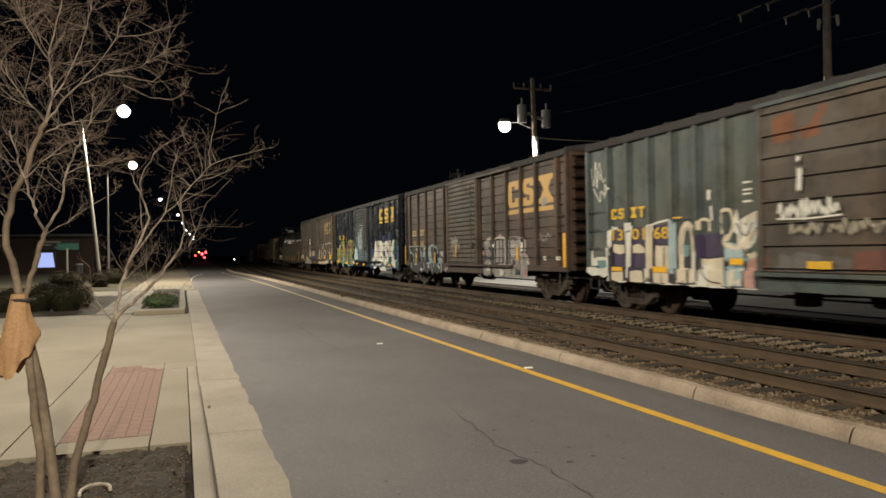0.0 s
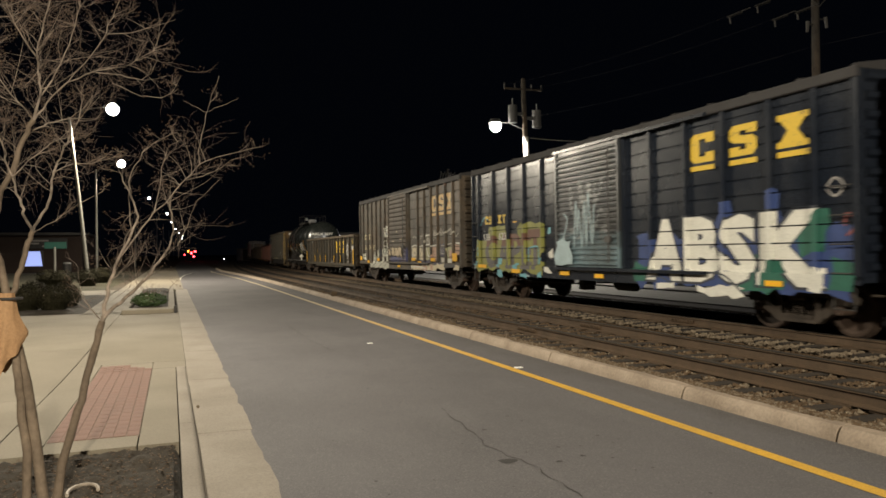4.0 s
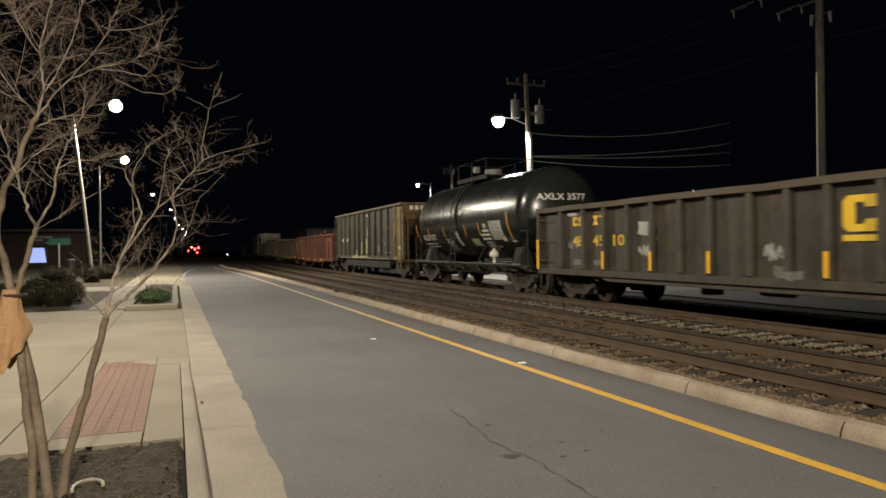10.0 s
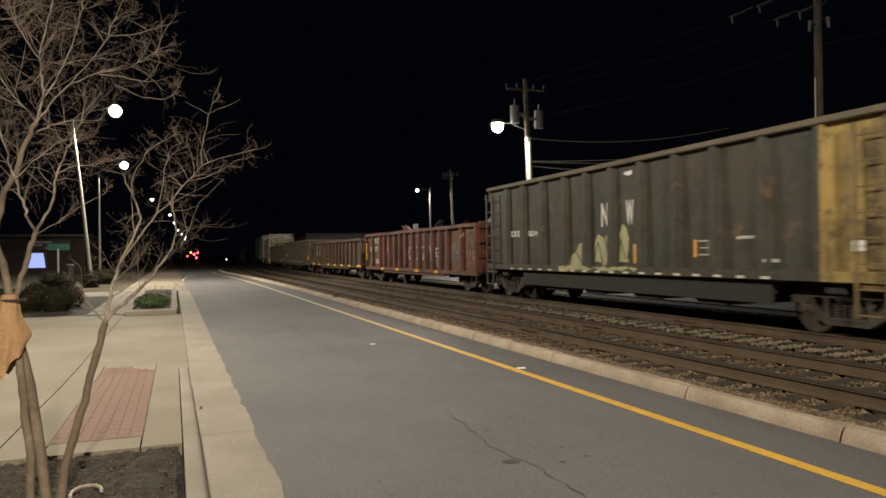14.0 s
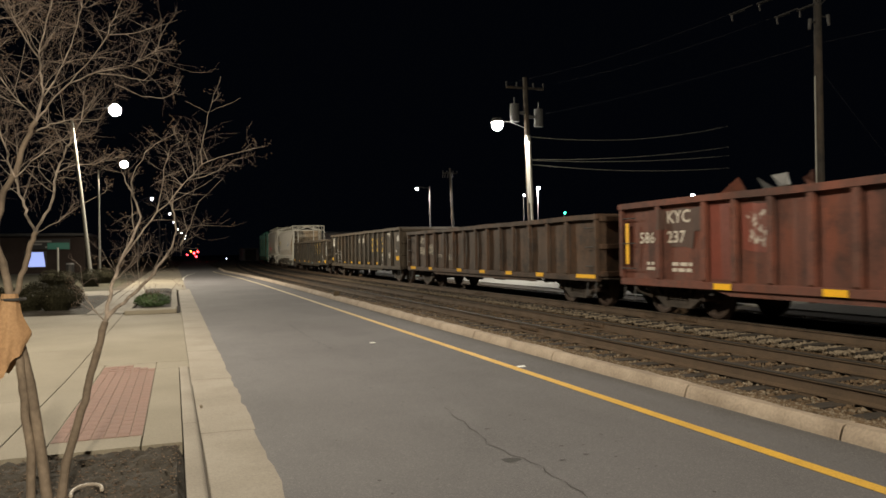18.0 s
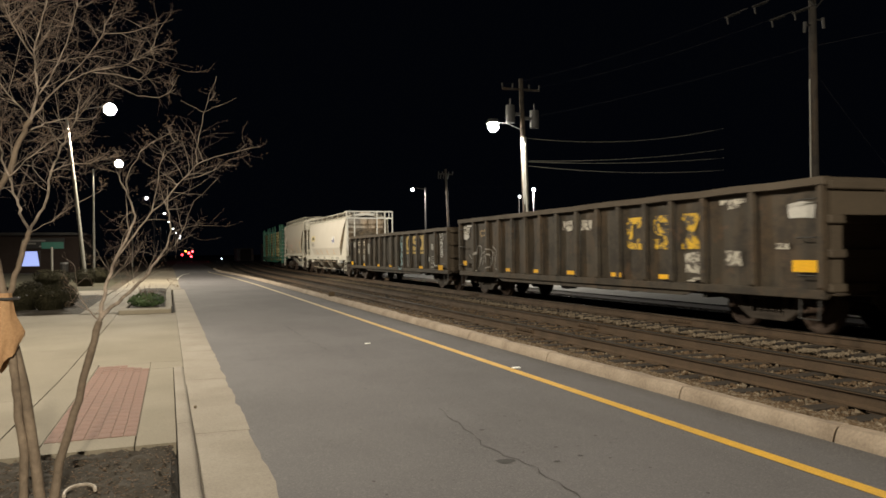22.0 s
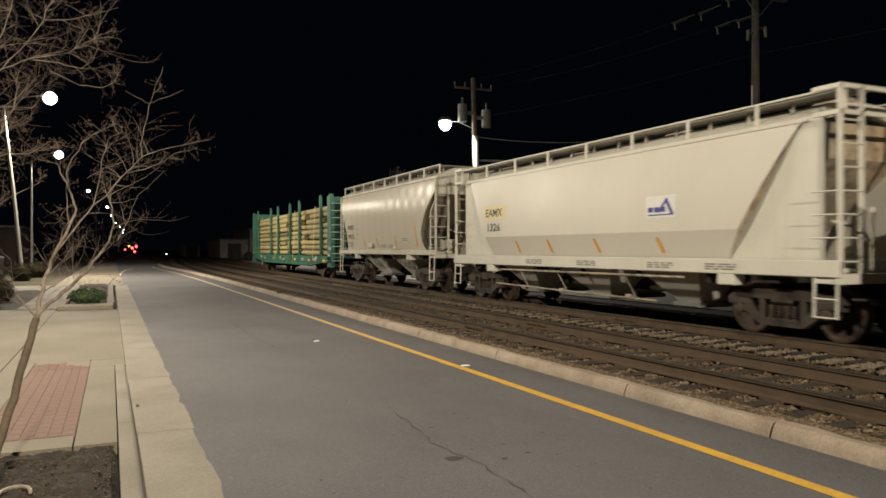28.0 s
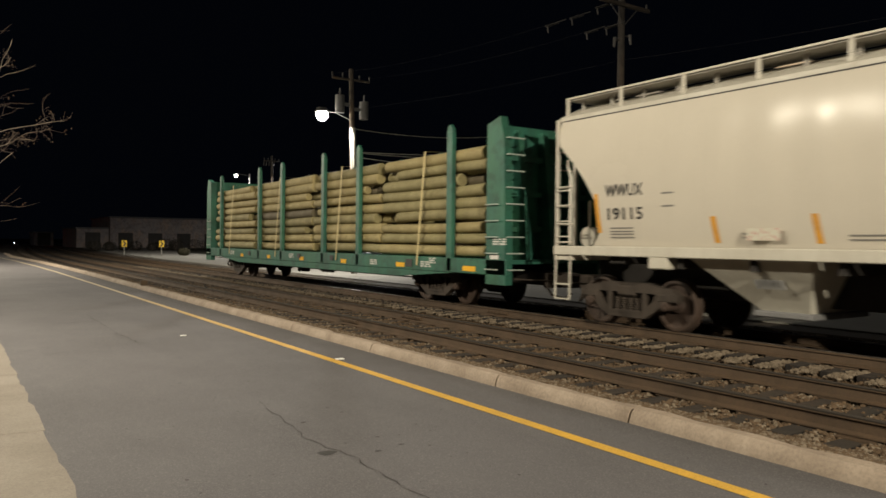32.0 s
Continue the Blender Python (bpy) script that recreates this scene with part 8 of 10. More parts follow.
block_mark(ob, BLACK_MARK, "bar", 183.75 - uc, 183.45 - uc, 1.78, 1.98, -1.264), data_lines(ob, GREY_MARK, 183.3 - uc, 182.8 - uc, 1.72, 1.82, 2, -1.264)
for u in (191.0, 188.7, 186.2, 184.6):
    data_lines(ob, GREY_MARK, u - uc, u - uc - 0.75, 1.25, 1.38, 3, -1.505, int(u))
g = Geo()
g.tube([(-1.42, 193.0 - uc, 0.95), (-1.45, 192.4 - uc, 1.06), (-1.45, 185.2 - uc, 1.08)], 0.026, 8)
g.tube([(-1.40, 192.8 - uc, 0.66), (-1.3, 189.8 - uc, 0.60), (-1.28, 186.2 - uc, 0.56)], 0.024, 8)
for u in (191.4, 189.6, 187.0):
    g.tube([(-1.45, u - uc, 1.08), (-1.3, u - uc - 0.2, 0.60)], 0.014, 6)
    g.lathe([(-0.09, 0.0), (-0.09, 0.06), (0.09, 0.06), (0.09, 0.0)], (-1.3, u - uc, 0.60), "y", 10)
part("piping", g, grime, ob, "dirty white pneumatic discharge pipes")

pale = surface("pale_grey_hopper", (0.60, 0.555, 0.47), (0.50, 0.46, 0.385), 0.24, 0.5, 40, 0.4, 0.0, streaks=0.12, gloss=0.12, fleck=0.04)
pale_trim = surface("pale_grey_trim", (0.60, 0.575, 0.49), (0.40, 0.36, 0.29), 0.5, 0.6, 40, 0.9, 0.0, streaks=0.3, fleck=0.08)
greyend = surface("grey_hopper_end", (0.52, 0.49, 0.43), (0.33, 0.30, 0.245), 0.65, 0.7, 40, 1, 0.06, streaks=0.4)
ob, uc, width, end = covered_hopper("pale grey covered hopper with curved glossy sides", 197.07, 208.36, (1.42, 1.60), (1.30, 1.26), 4.14, 0.22, (0.06, 1.7, 0.62), False, pale, pale_trim,
                                    ((205.3, 203.1, 204.3, 203.5, 0.62), (201.8, 199.5, 200.8, 200.1, 0.62)), greyend, 1.55, 0.0,
                                    ((1.60, 0.95), (1.75, 1.12), (1.95, 1.22), (2.3, 1.20), (2.6, 1.02), (2.9, 0.80), (3.22, 0.5), (3.6, 0.07), (4.2, 0.06)))
side_letters(ob, "WWUX", BLACK_MARK, 206.98 - uc, 2.50, 0.22, 0.88, width)
side_letters(ob, "19115", BLACK_MARK, 206.93 - uc, 2.08, 0.22, 0.82, width)
for u, z, t in ((207.15, 1.85, 0.72), (204.65, 1.68, 0.42), (203.0, 1.68, 0.42), (200.9, 1.70, 0.45), (198.75, 1.72, 0.95)):
    on_side(ob, "reflector", REFLECT_OLD, u - uc - 0.05, u - uc + 0.05, z, z + t, width, 0.06)
for u, z in ((206.9, 1.75), (206.9, 1.86), (204.2, 1.75), (202.6, 1.72), (200.2, 1.95), (201.8, 1.70)):
    for k in range(2):
        on_side(ob, "small_print", GREY_MARK, u - uc, u - uc - 0.55, z + 0.06 * k, z + 0.06 * k + 0.025, width)
on_side(ob, "stencil_box", GREY_MARK, 205.7 - uc, 205.45 - uc, 2.28, 2.31, width), on_side(ob, "stencil_box", GREY_MARK, 205.7 - uc, 205.45 - uc, 2.50, 2.53, width)

for q in (-1, 1):
    y = q * (5.645 - 0.42)
    part("hand_pipe", Geo().tube([(-1.36, y + q * 0.16, 3.28), (-1.40, y + q * 0.12, 3.15), (-1.44, y, 2.95), (-1.45, y, 1.62)], 0.028, 8), pale_trim, ob, smooth=40)
    for k in range(4):
        part("grab_iron", Geo().tube([(-1.46, y, 1.78 + 0.3 * k), (-1.47, q * 5.60, 1.78 + 0.3 * k)], 0.014, 5), pale_trim, ob)
    for x in (-0.45, 0.45):
        part("end_post", Geo().box(x - 0.04, x + 0.04, *sorted((q * 5.40, q * 5.46)), 1.5, 3.55), greyend, ob)
    part("air_reservoir", Geo().tube([(-1.0, q * 5.2, 1.78), (-0.2, q * 5.2, 1.78)], 0.2, 12), pale_trim, ob, smooth=40)
for u in (203.9, 200.45):
    g = Geo()
    for k in range(5):
        g.tube([(-1.12, u - uc - 0.2 + 0.1 * k, 0.98), (-1.16, u - uc - 0.15 + 0.1 * k, 1.12)], 0.03, 6)
    part("bay_vibrator", g, GREYMETAL, ob)
part("warning_print", Geo().plate([(204.1 - uc, 1.72), (203.55 - uc, 1.72), (203.55 - uc, 1.90), (204.1 - uc, 1.90)], -1.49), worn("red_print", (0.62, 0.30, 0.26), (0.56, 0.54, 0.44), 0.44, scale=14), ob)
part("painted_mark", Geo().plate([(201.05 - uc, 1.66), (200.8 - uc, 1.66), (200.8 - uc, 1.74), (201.05 - uc, 1.74)], -1.49), WHITE_MARK, ob)

# 14: bulkhead flat car with a load of logs
u0, u1 = 209.85, 232.05
GREEN = surface("green_flatcar_paint", (0.028, 0.155, 0.105), (0.025, 0.085, 0.06), 0.55, 0.6, 40, 0.8, 0.05, streaks=0.4)
ob = car("bulkhead_flat_car", "green bulkhead flat car with tall side stakes", u0, u1, "flat car")
uc, h = (u0 + u1) / 2, (u1 - u0) / 2
for s in (-1, 1):
    g = Geo().box(*sorted((s * 1.38, s * 1.50)), -h, h, 0.92, 1.28, 0.02)
    g.prism([(-h + 2.0, 0.92), (h - 2.0, 0.92), (h - 4.6, 0.74), (-h + 4.6, 0.74)], *sorted((s * 1.40, s * 1.48)))
    part("side_sill", g, GREEN, ob)
part("deck", Geo().box(-1.40, 1.40, -h, h, 1.18, 1.27), GREEN, ob)
for q in (-1, 1):
    ya, yb = sorted((q * (h - 0.72), q * (h - 0.05)))
    for s in (-1, 1):
        lo = q * (h - 0.05)
        g = Geo().prism([(q * (h - 0.72), 0.72), (q * (h - 0.02), 0.72), (q * (h - 0.10), 3.9), (q * (h - 0.25), 4.42), (q * (h - 0.70), 4.28)], *sorted((s * 1.30, s * 1.50)))
        part("bulkhead_post", g, GREEN, ob)
    bulkhead = part("bulkhead", Geo().box(-1.30, 1.30, *sorted((q * (h - 0.70), q * (h - 0.60))), 1.27, 4.30), GREEN, ob)
    for x in (-0.75, 0.0, 0.75):
        part("rib", Geo().prism([(q * (h - 0.60), 1.27), (q * (h - 0.08), 1.27), (q * (h - 0.45), 4.2), (q * (h - 0.60), 4.2)], x - 0.07, x + 0.07), GREEN, bulkhead)
    for z in (1.9, 2.7, 3.5):
        part("crossbar", Geo().box(-1.3, 1.3, *sorted((q * (h - 0.60), q * (h - 0.45))), z, z + 0.12), GREEN, bulkhead)
    rung_paint = surface("pale_rungs", (0.45, 0.52, 0.46), (0.3, 0.36, 0.32), 0.5, 0.5, 40, 3, 0.05)
    for k in range(9):
        z = 1.05 + 0.36 * k
        if k < 5:
            part("grab_iron", Geo().tube([(-1.50, q * (h - 0.70), z), (-1.55, q * (h - 0.68), z), (-1.55, q * (h - 0.30), z), (-1.50, q * (h - 0.28), z)], 0.014, 5), rung_paint, ob)
        part("ladder_rung", Geo().tube([(-1.45, q * (h - 0.06), z), (-1.45, q * (h + 0.0), z), (-1.0, q * (h + 0.0), z), (-1.0, q * (h - 0.06), z)], 0.016, 5), rung_paint, ob)
STAKES = (212.1, 216.88, 219.33, 222.87, 225.21, 229.99)
for u in STAKES:
    for s in (-1, 1):
        y = u - uc
        g = Geo().box(*sorted((s * 1.38, s * 1.50)), y - 0.16, y + 0.04, 0.95, 4.30, 0.015)
        g.box(*sorted((s * 1.40, s * 1.46)), y - 0.02, y + 0.12, 0.95, 4.36)
        g.prism([(y - 0.16, 4.30), (y + 0.04, 4.30), (y + 0.04, 4.42), (y - 0.06, 4.48), (y - 0.16, 4.36)], *sorted((s * 1.40, s * 1.49)))
        part("stake", g, GREEN, ob)
strips(ob, [(u - uc, w, 0.98, 0.12) for u, w in ((211.2, 0.5), (214.3, 0.45), (217.7, 0.35), (220.9, 0.35), (224.0, 0.3), (227.0, 0.3))], -1.506)
for u, w, z in ((213.3, 0.5, 1.02), (212.9, 0.3, 1.12), (216.0, 0.4, 1.0), (222.0, 0.4, 1.05), (228.5, 0.5, 1.05), (210.3, 0.45, 1.6)):
    data_lines(ob, WHITE_MARK, u - uc, u - uc - w, z, z + 0.16, 3, -1.506, int(u))
block_mark(ob, WHITE_MARK, "bar", 210.4 - uc, 210.1 - uc, 1.28, 1.38, -1.506)
part("ratchets", Geo().box(-1.52, -1.50, 213.7 - uc, 214.0 - uc, 1.0, 1.2).box(-1.54, -1.50, 218.4 - uc, 218.6 - uc, 1.05, 1.2).box(-1.54, -1.50, 226.0 - uc, 226.2 - uc, 1.05, 1.2).box(-1.54, -1.50, 221.0 - uc, 221.2 - uc, 1.05, 1.2), DARKMETAL, ob)
underframe(ob, h, 7.75, 0.62, 1.0)

LOGWOOD = [surface("peeled_log_%s" % n, c, d, 0.8, 0.8, 25, 2.2, 0.3, piece=0.4) for n, c, d in (("tan", (0.43, 0.36, 0.17), (0.26, 0.21, 0.095)), ("olive", (0.33, 0.29, 0.14), (0.19, 0.16, 0.075)), ("dark", (0.17, 0.145, 0.085), (0.10, 0.08, 0.05)))]
STRAP = surface("webbing_strap", (0.60, 0.50, 0.24), (0.45, 0.36, 0.18), 0.7, 0.5, 60, 3, 0.1)
rnd = random.Random(4)
for a, b in ((210.75, 215.75), (215.6, 220.4), (220.3, 225.9), (225.7, 231.1)):
    mid = (a + b) / 2
    load = thing("log_bundle", "bundle of peeled tan utility logs strapped on the flat car", "logs", "log bundles", at=(TRAIN_X, mid, 0))
    CARS.append((load, mid))
    z, row = 1.44, 0
    while z < 3.9:
        x, col = -1.22, 0
        while x < 1.25:
            r = rnd.uniform(0.125, 0.165)
            if col < 2 or z > 3.5 or x > 1.0:
                y0 = a - mid + (rnd.uniform(0.0, 0.35) if rnd.random() < 0.8 else rnd.uniform(0.3, 1.2))
                y1 = b - mid - (rnd.uniform(0.0, 0.35) if rnd.random() < 0.8 else rnd.uniform(0.3, 1.0))
                bow, n = rnd.uniform(-0.03, 0.03), 5
                pts = [(x + rnd.uniform(-0.008, 0.008), y0 + (y1 - y0) * k / n, z + bow * math.sin(math.pi * k / n) + (0.015 if row % 2 else 0)) for k in range(n + 1)]
                flip = rnd.random() < 0.5
                rr = [r * (1 + 0.09 * (k / n - 0.5) * (1 if flip else -1)) for k in range(n + 1)]
                pts = [pts[0]] + pts + [pts[-1]]
                pts[0], pts[-1] = (pts[1][0], y0 - 0.02, pts[1][2]), (pts[-2][0], y1 + 0.02, pts[-2][2])
                rr = [rr[0] * 0.86] + rr + [rr[-1] * 0.86]
                pick = rnd.random()
                part("log", Geo().tube(pts, rr, 12), LOGWOOD[0 if pick < 0.48 else 1 if pick < 0.86 else 2], load, smooth=40)
            x += 2 * r + 0.01
            col += 1
        z += 0.285
        row += 1
    y = 0.2
    part("strap", Geo().add([(-1.53, y - 0.04, 1.05), (-1.53, y + 0.04, 1.05), (-1.42, y - 0.22, 3.95), (-1.42, y - 0.14, 3.95), (1.3, y - 0.3, 4.05), (1.3, y - 0.22, 4.05)], [(0, 1, 3, 2), (2, 3, 5, 4)]), STRAP, load, "pale webbing strap")
# ---- street furniture ----
def street_lamp(y, lean=0.0, height=10.1, head_x=-3.0, pole_x=-5.0, far=False):
    ob = thing("street_lamp", "tall galvanised street lamp with a curved arm", "street lamp", "street lamps", at=(pole_x, y, 0))
    g = Geo().tube([(0, 0, 0), (lean * 0.5, 0, 5.0), (lean, 0, height - 0.6)], [0.11, 0.09, 0.065], 10)
    g.tube([(0, 0, 0), (0, 0, 0.35)], [0.17, 0.14], 10)
    part("pole", g, STEELPOLE, ob, smooth=40)
    reach = head_x - pole_x
    part("arm", Geo().tube([(lean, 0, height - 0.9), (lean + (reach - lean) * 0.35, 0, height - 0.1), (reach - 0.3, 0, height + 0.12)], 0.028, 8), DARKMETAL, ob, smooth=40)
    part("head", Geo().prism([(reach - 0.45, height + 0.08), (reach + 0.35, height + 0.1), (reach + 0.3, height + 0.2), (reach - 0.1, height + 0.26), (reach - 0.45, height + 0.18)], -0.15, 0.15, "y"), DARKMETAL, ob)
    # near lamps get an oversized lens, so its disc covers their glare
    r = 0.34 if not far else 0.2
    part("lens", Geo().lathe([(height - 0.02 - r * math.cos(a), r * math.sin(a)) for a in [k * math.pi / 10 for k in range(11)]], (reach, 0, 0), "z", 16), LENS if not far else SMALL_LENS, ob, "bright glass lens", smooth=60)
    return ob


# the lamp at y = -17 is never in view; its place is guessed
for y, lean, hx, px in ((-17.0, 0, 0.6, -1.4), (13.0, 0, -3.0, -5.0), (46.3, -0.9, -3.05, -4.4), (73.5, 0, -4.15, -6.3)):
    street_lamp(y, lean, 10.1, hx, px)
for y, hx in ((117, -2.9), (160, -0.6), (200, 0.25), (254, 1.5), (300, 3.0), (340, 5.0), (400, 5.6)):
    street_lamp(y, 0, 10.1, hx, hx - 2.0, True)


def wire(name, a, b, sag, r=0.008, material=None, parent=None):
    pts = [(a[0] + (b[0] - a[0]) * k / 12, a[1] + (b[1] - a[1]) * k / 12, a[2] + (b[2] - a[2]) * k / 12 - sag * 4 * (k / 12) * (1 - k / 12)) for k in range(13)]
    return part(name, Geo().tube(pts, r, 5), material or GREYMETAL, parent)


def utility_pole(x, y, top, arm, turn, gear, lamp=None, wood=None):
    wood = wood or WOODPOLE
    ob = thing("utility_pole", "weathered wooden utility pole with crossarm", "utility pole", "utility poles", at=(x, y, 0))
    lean = -0.28 if gear else -0.4
    part("pole", Geo().tube([(0, 0, -0.1), (lean, 0, top)], [0.17, 0.12], 12), wood, ob, smooth=40)
    c, s = math.cos(turn), math.sin(turn)
    z = top - 0.55
    part("crossarm", Geo().tube([(lean - c * arm, -s * arm, z), (lean + c * arm, s * arm, z)], 0.06, 6), wood, ob)
    for k in (-1, -0.45, 0.45, 1):
        part("insulator", Geo().tube([(lean + c * arm * k, s * arm * k, z), (lean + c * arm * k, s * arm * k, z + 0.28)], [0.03, 0.05], 7), DARKMETAL, ob)
    if gear:
        for k, dz in ((-0.62, 0), (0.75, -0.2)):
            g = Geo().tube([(lean + k, 0, top - 2.3 + dz), (lean + k, 0, top - 1.4 + dz)], 0.24, 12).tube([(lean + k, 0, top - 1.4 + dz), (lean + k, 0, top - 1.05 + dz)], 0.04, 6)
            g.box(lean + min(k, 0), lean + max(k, 0), -0.05, 0.05, top - 1.9 + dz, top - 1.75 + dz)
            part("transformer", g, TANKGREY, ob, smooth=40)
        # pale sleeve added where the lamp brightens the wood
        part("guard_plate", Geo().tube([(lean * 0.32, -0.03, 4.0), (lean * 0.66, -0.03, top - 3.0)], 0.155, 10), STEELPOLE, ob, "pale sleeve standing in for the lamplit part of the pole")
        part("conduit", Geo().tube([(-0.02, -0.2, 0), (lean * 0.6 - 0.02, -0.2, top - 3.3)], 0.07, 8), STEELPOLE, ob, "pale metal conduit")
    elif arm < 1.0:
        for k in (-1.2, -0.8, -0.3, 0.5):
            part("cutout", Geo().tube([(lean + c * k * arm * 0.8, s * k * arm * 0.8, z + 0.1), (lean + c * k * arm * 0.8 - 0.1, s * k * arm * 0.8, z - 0.5)], 0.06, 7), DARKMETAL, ob)
    if lamp:
        part("lamp_arm", Geo().tube([(lean * 0.7, 0, lamp[2] - 0.35), (lamp[0] * 0.6, lamp[1] * 0.6, lamp[2] + 0.05), (lamp[0], lamp[1], lamp[2] + 0.12)], 0.02, 7), GREYMETAL, ob)
        # lens oversized here too, to take in the lamp's glare
        part("lens", Geo().lathe([(lamp[2] - 0.10 - 0.29 * math.cos(a), 0.29 * math.sin(a)) for a in [k * math.pi / 10 for k in range(11)]], (lamp[0], lamp[1], 0), "z", 16), LENS_POLE, ob, "bright glass lens", smooth=60)
        # hood added, itself unseen, to keep lens light off the pole top
        part("hood", Geo().lathe([(lamp[2] + 0.04, 0.36), (lamp[2] + 0.07, 0.36), (lamp[2] + 0.26, 0.24), (lamp[2] + 0.30, 0.0), (lamp[2] + 0.24, 0.0), (lamp[2] + 0.20, 0.22)], (lamp[0], lamp[1], 0), "z", 18), DARKMETAL, ob, "dark metal lamp hood added to stop upward light", smooth=40)
    return ob


utility_pole(17.35, 33.9, 10.45, 1.05, 0.0, True, (-1.6, 0.6, 8.15))
# darker copy of the pole wood, for poles the lamps barely reach
DIMWOOD = surface("unlit_pole_wood", (0.055, 0.047, 0.04), (0.032, 0.027, 0.023), 0.9, 0.8, 30, 1, 0.4, streaks=0.5)
ob = thing("utility_pole", "wooden line pole with braced crossarm, coloured dark as if unlit", "utility pole", "utility poles", at=(21.63, 19.9, 0))
part("pole", Geo().tube([(0, 0, -0.1), (0.03, 0, 11.6)], [0.17, 0.125], 12), DIMWOOD, ob, smooth=40)
part("crossarm", Geo().prism([(-1.36, 10.80), (1.36, 10.80), (1.36, 10.93), (-1.36, 10.93)], -0.26, -0.14, "y"), WOODPOLE, ob)
for side in (-1, 1):
    part("brace", Geo().tube([(side * 0.72, -0.15, 10.80), (0.02, -0.16, 10.12)], 0.024, 5), DARKMETAL, ob)
    part("insulator", Geo().tube([(side * 1.22, -0.2, 10.93), (side * 1.22, -0.2, 11.12)], [0.05, 0.03], 7), DARKMETAL, ob)
for x, y, z in ((-1.0, 0.3, 10.72), (-1.75, 0.9, 10.32), (-2.45, 1.5, 10.05), (-0.5, 0.3, 10.02), (-0.95, 0.9, 9.9)):
    g = Geo()
    for k in range(4):
        g.lathe([(-0.03, 0.0), (-0.03, 0.10), (0.02, 0.07), (0.05, 0.0)], (x + 0.09 * k, y - 0.08 * k, z + 0.035 * k), "z", 10)
    g.tube([(x, y, z), (x + 0.04, y, z - 0.26)], 0.035, 6)
    g.tube([(x - 0.05, y + 0.05, z), (0.0 if z > 10.5 else x + 0.5, y - 0.5, z + 0.22)], 0.018, 5)
    part("insulator_string", g, DARKMETAL, ob)
for x, z in ((-0.42, 9.32), (0.5, 9.55)):
    g = Geo().tube([(x, -0.05, z - 0.1), (x * 0.9, -0.05, z + 0.28)], [0.05, 0.07], 8)
    g.tube([(0, 0, z + 0.2), (x, -0.05, z + 0.2)], 0.03, 5)
    part("cutout", g, DARKMETAL, ob)
part("conduit", Geo().tube([(-0.19, -0.02, 0), (-0.17, -0.02, 7.6)], 0.03, 6), STEELPOLE, ob, "pale metal conduit")
utility_pole(28.5, 74.0, 10.5, 0.8, 0.0, False, None, DIMWOOD)
ob = thing("street_lamp", "plain dark lamp pole behind the tracks", "street lamp", "street lamps", at=(25.4, 73.0, 0))
part("pole", Geo().tube([(0, 0, 0), (0, 0, 8.4)], [0.11, 0.08], 8), DARKMETAL, ob)
part("arm", Geo().tube([(0, 0, 8.2), (-1.3, 0, 8.35)], 0.035, 6), DARKMETAL, ob)
part("lens", Geo().lathe([(8.12 - 0.15 * math.cos(a), 0.15 * math.sin(a)) for a in [k * math.pi / 8 for k in range(9)]], (-1.4, 0, 0), "z", 12), LENS, ob, "bright glass lens", smooth=60)
g = Geo()
for a, b, sag in (((17.2, 33.9, 7.42), (30, 33.9, 8.5), 0.45), ((17.2, 33.9, 6.24), (30, 33.9, 7.3), 0.22), ((17.2, 33.9, 6.2), (30, 33.9, 6.8), 0.18), ((17.2, 33.9, 6.0), (30, 33.9, 6.1), 0.25),
                  ((28.5, 74, 9.2), (36, 72, 9.0), 0.6), ((21.6, 19.9, 8.0), (27, 20, 3.2), 0.1), ((16.1, 33.9, 10.1), (19.1, 21.4, 10.05), 0.25), ((18.1, 33.9, 10.1), (20.6, 20.8, 9.9), 0.25), ((17.1, 33.9, 8.4), (21.5, 19.9, 8.75), 0.2), ((21.5, 19.9, 8.75), (25.2, -6.0, 9.0), 0.5)):
    # wires by the lamp are coloured pale as if lit, the rest dark
    tagged(wire("overhead_wire", a, b, sag, 0.013 if a[1] == 33.9 and a[2] < 8 else 0.0025, STEELPOLE if a[1] == 33.9 and a[2] < 8 else UNDERSIDE), "thin overhead service wire between poles", "wire", "overhead wires")


def flood_lamp(x, y, z, material, size=0.3):
    ob = thing("yard_lamp", "bright distant light on a thin pole", "lamp", "yard lamps", at=(x, y, 0))
    part("pole", Geo().tube([(0, 0.2, 0), (0, 0.2, z)], 0.07, 8), DARKMETAL, ob)
    part("lens", Geo().lathe([(z - 0.5 * size * math.cos(a), 0.5 * size * math.sin(a)) for a in [k * math.pi / 8 for k in range(9)]], (0, 0, 0), "z", 14), material, ob, smooth=60)


# the last, green one is not a yard floodlight
for az, rise, d, mt, size in ((26.52, 0.0727, 90, SMALL_LENS, 0.28), (27.62, 0.0821, 85, SMALL_LENS, 0.38), (38.98, 0.0641, 95, LENS_COLD, 0.6), (38.2, 0.061, 95, SMALL_LENS, 0.18), (29.61, 0.0477, 95, GREEN_LIGHT, 0.3)):
    flood_lamp(d * math.sin(radians(az)), d * math.cos(radians(az)), 1.64 + d * rise, mt, size)

